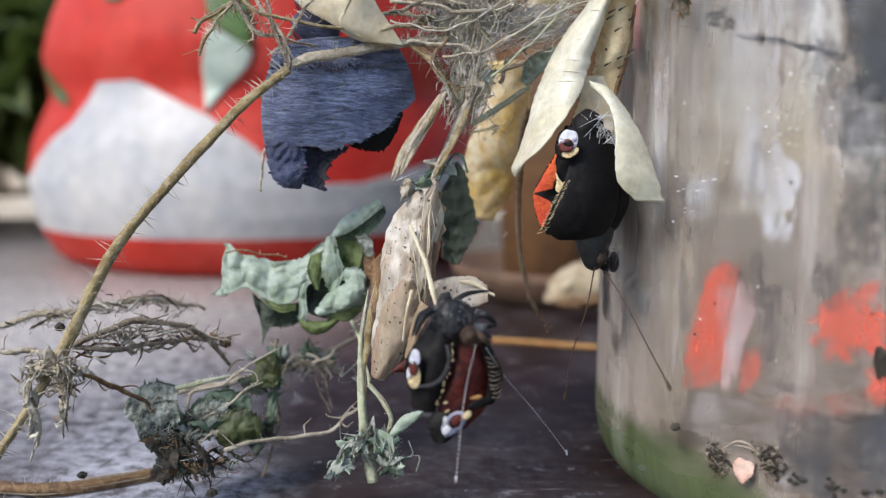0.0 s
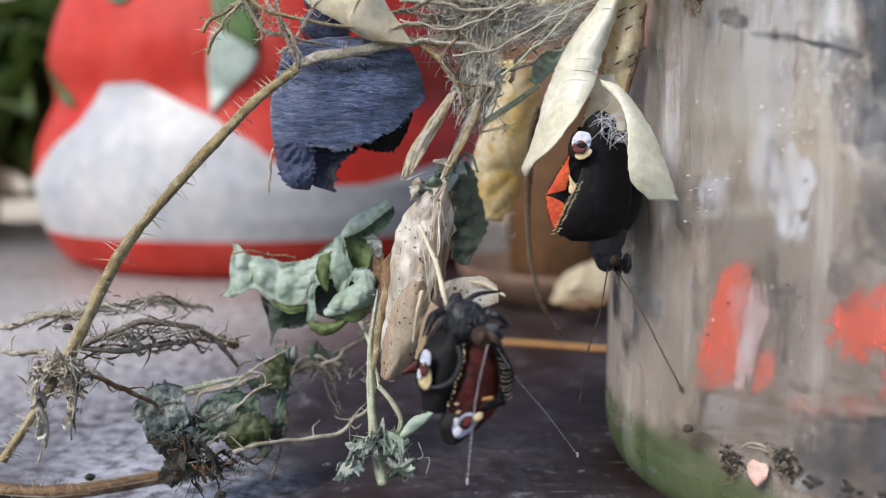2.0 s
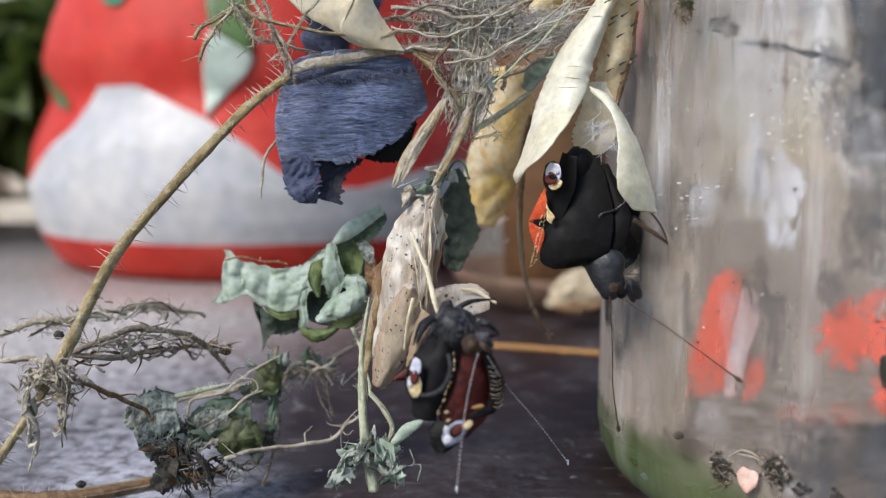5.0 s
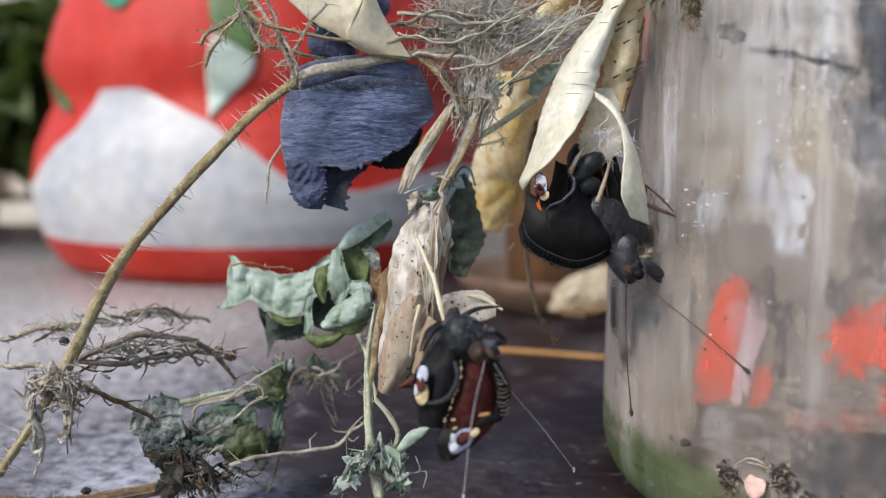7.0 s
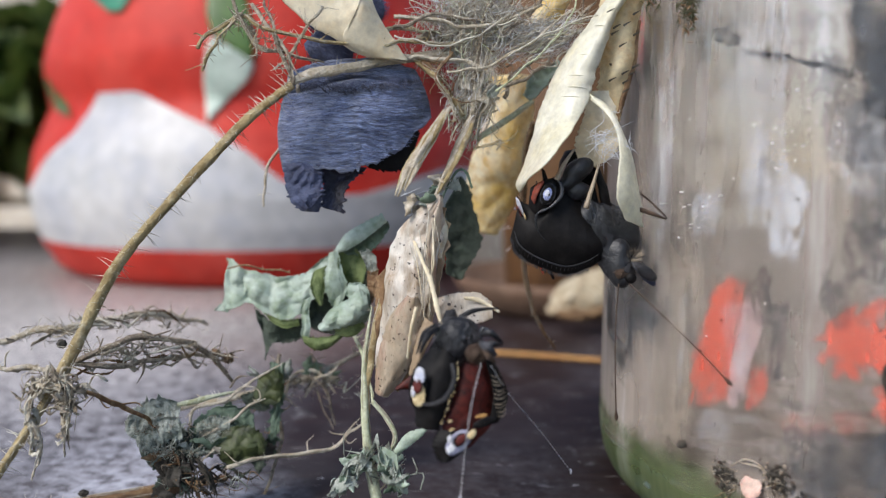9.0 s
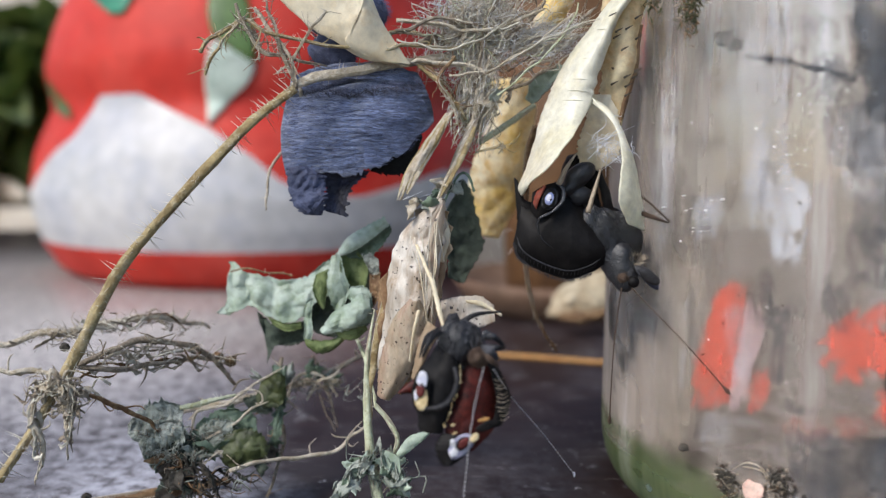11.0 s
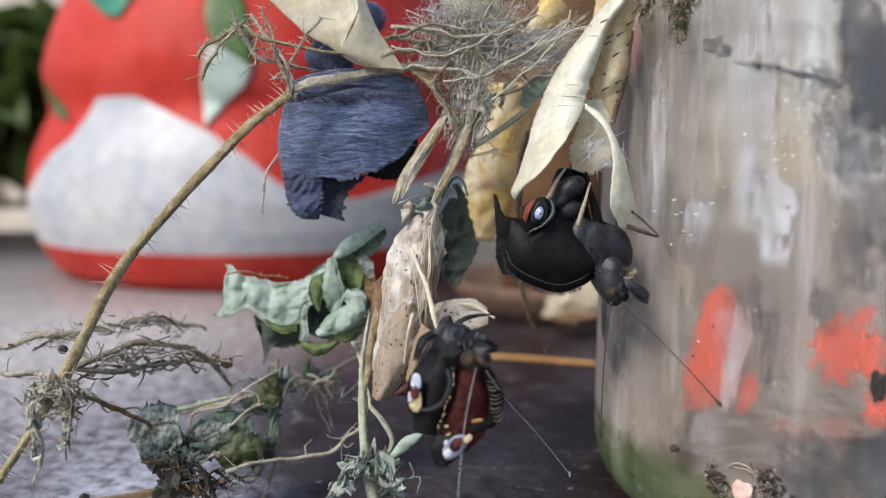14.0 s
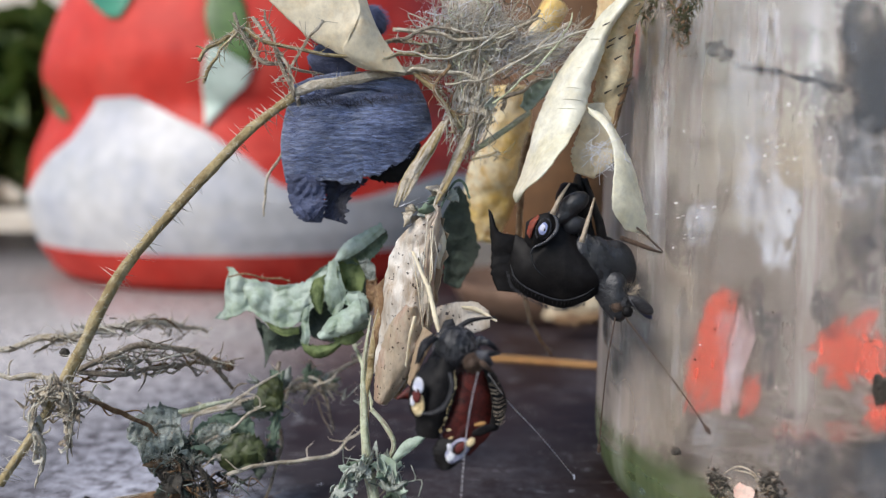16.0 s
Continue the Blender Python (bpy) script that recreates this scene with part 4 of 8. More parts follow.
    stain("lime_patch", [(220.4, 63.4), (221.3, 55.6), (222.2, 47.7)], [(225.3, 63.0), (226.2, 55.4), (225.8, 47.7)], "lime", "bluish white lime band", 44.1, 53, 0.5)
    stain("lime_patch", [(220.2, 47.8), (219.9, 41.7), (220.7, 34.9)], [(223.1, 47.7), (224.0, 41.8), (224.1, 35.1)], "lime", "bluish white lime band", 44.1, 54, 0.55)
    stain("lime_patch", [(216.1, 25.4), (216.8, 21.2), (218.2, 16.3)], [(220.4, 30.1), (222.7, 23.4), (222.6, 17.1)], "lime", "white lime streaks", 44.1, 55, 0.4)
    mark("dark_mark", (226.4, 23.5), 1.2, 5, 8, "smoke", "dark streak on the glass", 40.3)
    mark("dark_mark", (241.7, 19.8), 1.2, 1.6, 8, "soil", "dark dab on the glass", 44.15)
    # dirt on the front wall
    mark("lime_patch", (220.4, 49.1), 3.0, 14, 18, "lime", "white lime patch", 44.15, 0.05, 4)
    mark("lime_patch", (204.4, 47.5), 0.35, 8, 20, "lime", "white lime run", 44.15, 0.05, 4)
    rnd = random.Random(17)
    for k in range(60):
        at_ = (rnd.uniform(205, 275), rnd.uniform(8, 62))
        bm = bmesh.new()
        blob(bm, jar_at(at_[0], at_[1], 44.0), (rnd.uniform(0.08, 0.24), 0.1, rnd.uniform(0.08, 0.2)), k, 0.4, (0, 0, at_[0] + 90), 1)
        part("speck", bm, "soil" if k % 5 else "lime_glint_white", ob)
    return ob


glass_jar()


def jar_dirt():
    """Crumbs of soil, a petal and a curled thread stuck to the front of the jar."""
    ob = thing("dirt_crumbs", V(jar_at(*(222.2, 6.0), 44.3)), "dark soil crumbs and a pink petal stuck to the jar", "dirt")
    rnd = random.Random(6)
    for k in range(400):
        d0, z0 = (218.6, 4.4) if k % 2 else (227.0, 6.2)
        dx, dz = rnd.gauss(0, 0.95), rnd.gauss(0, 0.85)
        bm = bmesh.new()
        s = rnd.choice((0.06, 0.09, 0.12, 0.15, 0.22))
        blob(bm, jar_at(d0 + dx, z0 + dz, 44.1 + rnd.uniform(0, 0.6)), (s * rnd.uniform(0.8, 1.5), s, s * 0.8), k, 1.1, (0, rnd.uniform(-60, 60), 0), 2, 1.1)
        part("crumb", bm, ("soil", "soil", "soil", "soil", "brown", "soil", "stem_grey")[k % 7], ob)
    for k in range(26):
        d0, z0 = (218.6, 4.4) if k % 2 else (227.0, 6.2)
        c = V(jar_at(d0 + rnd.gauss(0, 1.0), z0 + rnd.gauss(0, 0.9), 44.6))
        e = Vector((rnd.gauss(0, 0.6), -0.1, rnd.gauss(0, 0.5)))
        bm = bmesh.new()
        tube(bm, [c - e, c + Vector((rnd.gauss(0, 0.25), -0.2, rnd.gauss(0, 0.25))), c + e], [0.02, 0.05, 0.015], 4, 7, 0.3, 1.0, k)
        part("thread", bm, ("stem_brown", "stem_pale", "stem_grey")[k % 3], ob)
    bm = bmesh.new()
    d0, z0 = (223.4, 4.6)
    edge = [[jar_at(d0 + a, z0 + b, r) for a, b, r in side] for side in (((-1.0, 1.0, 44.6), (-1.7, 0.2, 44.9), (-1.2, -0.9, 45.2), (-0.2, -1.7, 45.4)), ((0.7, 0.8, 44.6), (1.7, 0.5, 44.8), (1.6, -0.6, 45.2), (0.4, -1.8, 45.4)))]
    loft(bm, edge[0], edge[1], 0.35, 0.12, 3, 0.3, 26, 18, 0.1)
    part("petal", bm, "pink", ob, "pale pink petal")
    bm = bmesh.new()
    tube(bm, [jar_at(*(219.7, 6.1), 44.6), jar_at(*(222.1, 7.6), 45), jar_at(*(224.4, 7.6), 45), jar_at(*(226.1, 6.3), 44.7)], [0.05, 0.09, 0.08, 0.03], 6, 16)
    part("thread", bm, "stem_pale", ob, "curled pale thread")
    bm = bmesh.new()
    tube(bm, [jar_at(*(221.6, 7.0), 44.8), jar_at(*(224.5, 7.2), 45), jar_at(*(225.4, 6.4), 44.8)], [0.05, 0.1, 0.03], 6, 12)
    part("thread", bm, "stem_pale", ob, "curled pale thread")
    bead = thing("dirt_bead", V(jar_at(*(209.8, 6.6), 44.4)), "round dark dirt bead stuck to the jar", "dirt")
    bm = bmesh.new()
    blob(bm, jar_at(*(209.8, 6.6), 44.5), (0.75, 0.6, 0.55), 5, 0.4, sub=2)
    part("bead", bm, "soil", bead)
    moss = thing("moss_tuft", V(jar_at(*(206.3, 61.2), 44.4)), "dry green-brown moss tuft hanging over the jar", "moss")
    for k in range(280):
        (d0, z0), wide = rnd.choice((((199.8, 64.3), 1.0), ((206.6, 64.6), 1.1), ((208.4, 62.3), 0.8), ((208.8, 60.4), 0.5), ((210.4, 63.8), 0.9)))
        c = V(jar_at(d0 + rnd.gauss(0, wide), z0 + rnd.gauss(0.3, 1.0), 44.4 + rnd.uniform(0, 1.4)))
        e = Vector((rnd.gauss(0, 0.6), rnd.gauss(0, 0.3), -rnd.uniform(0.1, 1.3)))
        bm = bmesh.new()
        tube(bm, [c - e * 0.5, c + Vector((rnd.gauss(0, 0.25), -0.2, 0)), c + e * 0.8], [0.04, rnd.choice((0.06, 0.1, 0.16)), 0.02], 4, 5, 0.6, 0.7, k)
        part("moss_shoot", bm, ("moss", "moss", "stem_brown", "moss", "stem_grey")[k % 5], moss)
    for k in range(14):
        bm = bmesh.new()
        d0, z0 = (234.5, 4.7)
        blob(bm, jar_at(d0 + rnd.gauss(0, 3.5), z0 + rnd.gauss(0, 0.5), 44.2), (rnd.uniform(0.2, 0.7), 0.3, 0.25), k, 0.6, sub=2)
        part("crumb", bm, "soil", ob)


jar_dirt()

# ---- nettle stems and twigs ----
nettle("nettle_stem", [(-19.9, 112.1, 53.1), (-26.0, 112.6, 48.6), (-34.2, 111.5, 40.1), (-42.7, 110.2, 30.0), (-48.6, 107.6, 18.1), (-51.7, 104.6, 11.5), (-56.3, 102.6, 4.3)], [0.55, 0.62, 0.66, 0.7, 0.75, 0.55, 0.55], "long dry golden-brown nettle stem with stinging hairs", count=210, length=2.3, seed=2, n=90, lump=0.3, sides=14)
nettle("nettle_stem", [(-20.4, 112.1, 53.3), (-16.5, 113.4, 54.8), (-10.8, 115.9, 56.1), (-4.9, 118.4, 57.2), (1.2, 119.8, 58.3), (5.1, 120.0, 60.0)], [0.5, 0.75, 0.7, 0.55, 0.5, 0.45], "bleached flattened nettle stem tied into the bundle", "stem_pale", 40, 1.2, 3, 0.3, flat=0.45)
nettle("tendril", [(-20.1, 117.9, 53.2), (-21.6, 123.8, 48.7), (-25.1, 126.1, 44.3), (-26.7, 125.6, 40.5), (-26.7, 125.5, 36.4)], [0.3, 0.26, 0.22, 0.2, 0.14], "thin hanging dry tendril", "stem_pale", 10, 1.0, 4, 0.4, 6)
for k, (pts, r, m_) in enumerate([
    ([(-19.9, 112.1, 53.1), (-21.5, 112.6, 57.6), (-23.1, 113.2, 62.0), (-23.7, 113.6, 64.9)], 0.32, "stem_grey"),
    ([(-32.7, 114.9, 57.9), (-31.5, 115.2, 59.8), (-26.9, 114.3, 61.8), (-24.0, 113.0, 60.5), (-19.3, 112.8, 59.1), (-10.7, 115.0, 58.3), (-3.3, 117.1, 56.7), (1.2, 118.4, 57.2)], 0.36, "stem_pale"),
    ([(-25.1, 113.4, 63.4), (-22.9, 112.9, 59.8), (-20.7, 112.5, 56.5), (-19.6, 112.2, 54.0)], 0.34, "stem_pale"),
    ([(-28.6, 115.4, 61.6), (-25.6, 115.2, 60.1), (-25.3, 114.8, 56.8)], 0.25, "stem_grey"),
    ([(-11.1, 118.8, 60.2), (-5.0, 120.2, 61.2), (1.3, 121.3, 60.2), (7.6, 122.8, 62.0)], 0.3, "stem_pale"),
    ([(-4.9, 117.2, 57.4), (-0.7, 116.9, 54.4), (1.6, 117.5, 50.3)], 0.34, "stem_brown"),
    ([(-6.6, 121.7, 63.3), (-0.3, 121.5, 61.8), (6.0, 122.5, 59.6), (15.9, 125.8, 64.0)], 0.32, "stem_grey"),
    ([(-32.7, 115.7, 55.1), (-31.5, 114.8, 57.2), (-28.9, 114.1, 60.0), (-25.9, 113.3, 62.7)], 0.26, "stem_pale"),
    ([(-28.0, 113.5, 64.1), (-25.9, 113.0, 60.2), (-22.9, 112.6, 57.6), (-19.5, 113.7, 57.0), (-16.7, 114.7, 56.1)], 0.32, "stem_grey"),
    ([(-16.0, 111.2, 63.0), (-18.4, 111.8, 59.6), (-20.7, 112.6, 56.9), (-22.2, 112.3, 55.1)], 0.24, "stem_pale"),
    ([(-10.0, 114.9, 57.9), (-5.6, 116.2, 58.8), (0.5, 117.4, 58.9), (8.9, 119.0, 61.4)], 0.3, "stem_pale"),
    ([(-7.1, 116.5, 61.0), (-1.8, 117.9, 62.7), (5.0, 117.8, 62.0), (12.8, 119.4, 64.4)], 0.28, "stem_grey"),
    ([(7.5, 120.2, 51.6), (9.1, 120.6, 54.8), (13.2, 122.3, 58.0), (17.1, 122.6, 60.4)], 0.34, "stem_grey"),
    ([(3.5, 116.8, 44.6), (5.8, 116.9, 45.0), (7.0, 117.0, 45.8), (6.5, 116.8, 44.2)], 0.22, "leaf_dark"),
    ([(0.5, 116.1, 58.0), (-1.8, 115.6, 54.3), (0.5, 115.3, 51.3), (1.7, 114.9, 48.3)], 0.3, "stem_brown"),
    ([(7.8, 125.1, 58.3), (13.5, 125.3, 60.3), (18.7, 125.7, 63.6), (21.6, 126.0, 65.6)], 0.32, "stem_grey"),
]):
    nettle("twig", pts, [r * 0.7, r * 0.78, r * 0.55, r * 0.3], "thin dry branching nettle twig", "stem" if k % 3 == 1 else m_, 34, 1.3, 10 + k, 0.7, 10, 40, lump=0.45, spurs=8, flat=0.75)
for k, (pts, r, m_, hair) in enumerate([
    ([(-64.4, 119.8, 17.3), (-58.8, 120.0, 18.9), (-52.6, 122.9, 19.6), (-45.0, 127.4, 20.0), (-38.5, 135.2, 17.1)], 0.5, "stem_pale", 60),
    ([(-49.1, 109.7, 17.1), (-44.1, 113.5, 19.1), (-38.4, 117.3, 18.5), (-34.4, 119.6, 15.7), (-31.2, 121.8, 11.3)], 0.42, "stem_grey", 30),
    ([(-48.7, 109.7, 16.9), (-44.4, 111.9, 16.1), (-39.2, 116.9, 15.9), (-32.3, 122.3, 14.8)], 0.36, "stem_grey", 12),
    ([(-58.0, 107.4, 17.1), (-53.6, 107.4, 16.9), (-49.6, 107.3, 16.2)], 0.34, "stem_pale", 10),
    ([(-47.8, 107.1, 14.5), (-44.3, 109.1, 12.1), (-41.4, 112.3, 9.2), (-40.4, 115.6, 5.3)], 0.3, "stem_brown", 6),
    ([(-48.6, 105.2, 16.2), (-47.7, 104.8, 13.3), (-47.9, 103.3, 9.8)], 0.34, "stem_pale", 4),
    ([(-52.6, 104.9, 14.4), (-52.2, 103.5, 11.5), (-50.8, 103.1, 8.7), (-51.1, 102.8, 5.7)], 0.36, "stem_pale", 4),
    ([(-40.7, 125.6, 6.2), (-33.4, 127.3, 6.7), (-27.1, 130.6, 7.8), (-19.5, 134.2, 9.2), (-11.8, 134.8, 14.4)], 0.45, "stem_pale", 8),
    ([(-29.5, 111.3, 1.9), (-24.1, 115.2, 2.3), (-18.2, 117.8, 2.0), (-14.7, 119.4, 3.3), (-12.2, 119.7, 6.0)], 0.27, "stem_pale", 10),
    ([(-25.3, 126.6, 14.0), (-25.3, 124.3, 7.6), (-24.7, 122.0, 1.4), (-25.8, 117.1, -4.1)], 0.3, "stem_grey", 8),
    ([(-21.8, 134.5, 12.1), (-19.5, 134.0, 7.6), (-17.7, 129.9, 2.3)], 0.25, "stem_grey", 4),
    ([(-13.9, 125.6, 17.7), (-11.7, 119.5, 14.9), (-10.0, 113.7, 10.7)], 0.28, "stem_green", 4),
]):
    nettle("twig", pts, [r, r * 1.1, r, r * 0.6], "thin dry nettle twig lying among the litter", m_, hair, 1.1, 40 + k, 0.6, 8, 32, lump=0.4, spurs=5)
nettle("nettle_stem", [far(p) for p in ((-56.8, 101.7, 0.9), (-49.4, 101.0, 0.9), (-43.9, 102.9, 0.9), (-35.9, 107.2, 0.9), (-29.4, 110.6, 0.9))], [0.95, 1.0, 0.95, 0.85, 0.5], "brown nettle stem lying on the table", "stem_brown", 24, 1.4, 5)


def frayed_knot():
    ob = thing("frayed_knot", (-49.0, 105.2, 16.2), "knot of frayed bleached stem fibres and bracts", "plant fibres")
    rnd = random.Random(8)
    c = V((-49.1, 104.1, 16.1))
    for k in range(12):
        a = rnd.uniform(0, 6.28)
        d = Vector((math.cos(a), rnd.uniform(-0.5, 0.5), math.sin(a)))
        L = rnd.uniform(1.2, 4.6)
        bm = bmesh.new()
        tube(bm, [c + d * 0.3, c + d * L * 0.5 + Vector((0, 0, rnd.uniform(-1, 1))), c + d * L + Vector((rnd.uniform(-1, 1), 0, rnd.uniform(-2, 0.5)))], [0.14, 0.24, 0.03], 6, 10, 0.4, 0.4, k, 0.8)
        part("bract", bm, "stem_pale" if k % 3 else "stem_grey", ob)
    bm = bmesh.new()
    blob(bm, (-50.5, 110.0, 19.5), (0.65, 0.6, 0.6), 2, 0.3)
    part("seed", bm, "soil", ob, "small black seed")


frayed_knot()

nettle("cut_stem", [(-10.0, 112.3, 24.1), (-10.9, 111.6, 18.1), (-11.0, 110.9, 12.1), (-10.6, 110.1, 4.9), (-9.4, 109.3, -1.5)], [0.08, 0.3, 0.45, 0.7, 0.85], "pale green nettle stem cut off square, hanging down", "stem_green", 12, 0.9, 6)
nettle("side_stem", [(-9.9, 110.2, 11.7), (-7.8, 109.9, 9.1), (-6.9, 109.6, 6.9), (-7.8, 109.3, 4.6)], [0.3, 0.34, 0.3, 0.2], "short pale side shoot of the cut stem", "stem_green", 4, 0.8, 7)


def fibre_bundle():
    ob = thing("stem_bundle", (4.4, 119.4, 55.4), "grey-brown bundle of matted dry stems and fibres", "plant bundle")
    rnd = random.Random(12)
    # fine matted fibres: a wide loose nest above, a web of silk drawn out to the side, a beard along the stems below
    nest, web, beard = ((4.0, 120.5, 61.6), 6.2, 5.0), ((13.6, 121.5, 60.4), 4.6, 2.6), ((3.5, 119.0, 52.4), 2.4, 4.6)
    for tone, counts, thin in (("stem_pale", (300, 60, 150), 1.5), ("silk", (420, 150, 110), 0.75), ("hair", (260, 50, 90), 1.2), ("stem_green", (60, 10, 40), 1.3), ("stem_grey", (80, 10, 70), 1.2), ("stem_brown", (24, 4, 24), 1.0)):
        bm = bmesh.new()
        for (c0, wide, tall), count in zip((nest, web, beard), counts):
            for k in range(count):
                c = V(c0) + Vector((rnd.gauss(0, wide * 0.5), rnd.gauss(0.5 if tone == "stem_brown" else -0.4, 1.1), rnd.gauss(0, tall * 0.5)))
                if c0 is web[0]:
                    d = Vector((1.0, rnd.gauss(0, 0.2), 0.42 + rnd.gauss(0, 0.25)))
                elif c0 is beard[0]:
                    d = Vector((0.3 + rnd.gauss(0, 0.45), rnd.gauss(0, 0.3), 1.0))
                else:
                    d = Vector((rnd.gauss(0.25, 0.8), rnd.gauss(0, 0.3), rnd.gauss(0.4, 0.8)))
                d = d.normalized() * rnd.uniform(2.5, 8.5)
                e = [Vector((rnd.gauss(0, 1), rnd.gauss(0, 0.5), rnd.gauss(0, 1))) * 0.8 for _ in range(3)]
                w_ = rnd.choice((0.35, 0.5, 0.7, 0.9, 1.6)) * thin
                tube(bm, [c - d * 0.5, c - d * 0.2 + e[0], c + e[1] * 0.6, c + d * 0.25 + e[2], c + d * 0.5], [0.02 * w_, 0.055 * w_, 0.05 * w_, 0.05 * w_, 0.015 * w_], 4, 12, 0.3, 0.5, k)
        tagged(part("fibre_mat", bm, tone, ob, "matted fine dry fibres"), kind="stuff")
    # the split main stem: flat strands lying side by side
    for k in range(15):
        o, q = rnd.uniform(-0.8, 0.8), rnd.uniform(-0.5, 0.3)
        run = [V(p) + Vector((o * w_, q, 0.35 * o)) for p, w_ in (((4.9, 118.5, 58.0), 1.3), ((4.2, 117.6, 53.4), 1.1), ((3.5, 116.8, 49.2), 0.9), ((1.7, 115.6, 45.0), 0.9), ((-0.1, 113.6, 41.5), 0.8), ((-1.4, 112.2, 38.8), 0.5))]
        first, last = rnd.randint(0, 2), rnd.randint(5, 6)
        bm = bmesh.new()
        tube(bm, run[first:last], [0.16, rnd.uniform(0.24, 0.4), rnd.uniform(0.22, 0.36), 0.08], 7, 34, 0.4, 0.55, k, 0.3)
        part("bundle_stem", bm, ("stem_grey", "stem_pale", "stem", "stem_pale")[k % 4], ob)
    for pts, r, m_ in (
        ([(-4.1, 117.0, 56.5), (-2.0, 116.6, 54.7), (0.1, 116.4, 52.1), (2.1, 116.6, 49.1)], 0.42, "stem"),
        ([(-7.1, 118.0, 62.4), (-1.7, 117.6, 61.8), (4.3, 117.4, 61.0), (8.5, 118.0, 62.4), (13.0, 119.0, 64.2)], 0.3, "stem_pale"),
        ([(-7.0, 116.6, 56.6), (-1.0, 116.4, 57.0), (5.3, 116.8, 55.7)], 0.36, "stem_pale"),
        ([(4.8, 118.0, 53.3), (8.7, 118.6, 53.6), (15.0, 120.0, 56.6)], 0.28, "stem_grey"),
        ([(8.3, 119.0, 58.1), (13.0, 120.0, 60.4), (20.3, 121.5, 63.1)], 0.2, "stem_pale"),
        ([(7.4, 118.0, 60.2), (10.5, 118.6, 62.5), (13.2, 119.4, 65.3)], 0.3, "stem_grey"),
        ([(3.6, 115.0, 39.8), (1.5, 114.6, 42.0), (-1.7, 113.0, 36.1)], 0.22, "leaf_shade"),
        ([(3.6, 117.5, 53.4), (4.4, 118.0, 57.9), (5.3, 118.0, 62.4), (6.7, 119.0, 66.3)], 0.4, "stem_grey"),
        ([(-7.0, 116.2, 59.8), (-1.0, 115.8, 58.4), (3.5, 116.2, 59.4), (8.5, 117.5, 63.1)], 0.15, "hair"),
        ([(-0.2, 116.0, 54.8), (4.3, 115.6, 55.6), (10.3, 116.5, 58.5), (16.5, 118.0, 63.2)], 0.2, "stem_pale"),
        ([(8.1, 116.0, 57.0), (12.6, 116.4, 59.8), (20.2, 117.5, 62.9)], 0.14, "hair"),
        ([(6.6, 116.4, 52.6), (10.4, 116.6, 55.6), (15.0, 118.0, 60.2), (17.4, 119.0, 64.8)], 0.17, "stem_green"),
    ):
        bm = bmesh.new()
        tube(bm, pts, [r, r * 0.9, r * 0.8, r * 0.5], 8, 40, 0.6, 0.6, 5, 0.55)
        part("bundle_stem", bm, m_, ob)
    for k in range(9):
        o = k / 8 - 0.5
        a, b, c, d = V((0.0, 115.1, 50.1)), V((-2.4, 112.9, 46.1)), V((-4.7, 111.8, 42.2)), V((-6.3, 111.3, 38.7))
        x = Vector((1.0, 0, 0.5))
        bm = bmesh.new()
        tube(bm, [a + x * o * 0.8, b + x * o * 2.2 + Vector((0, -0.6 * (1 - 4 * o * o), 0)), c + x * o * 2.0, d.lerp(c, rnd.uniform(0, 0.35)) + x * o * 1.6], [0.2, 0.34, 0.3, 0.06], 6, 24, 0.4, 0.45, k, 0.15)
        part("stem_strip", bm, "stem_pale" if k % 3 else "stem", ob, "pale strip of a split stem")


fibre_bundle()

# ---- leaves ----


def leaf_thing(name, label, pieces, teeth=0.05):
    ob = thing(name, pieces[0][0][0], label, "leaf")
    for spine_, width, facing, crumple, curl, seed, m_ in pieces:
        bm = bmesh.new()
        leaf(bm, spine_, width, facing, crumple, curl, seed, teeth)
        part("blade", bm, m_, ob)
    return ob




def lofted(name, label, category, pieces, group=""):
    """A thing made of thin crumpled sheets, each between two edge lines."""
    ob = thing(name, pieces[0][0][0], label, category, group)
    for one, two, bulge, rough, seed, m_, piece, ragged, *more in pieces:
        bm = bmesh.new()
        loft(bm, one, two, bulge, rough, seed, ragged, 56, 36, 0.08, 0.0, 0.0, *more)
        part(piece, bm, m_, ob)
    return ob


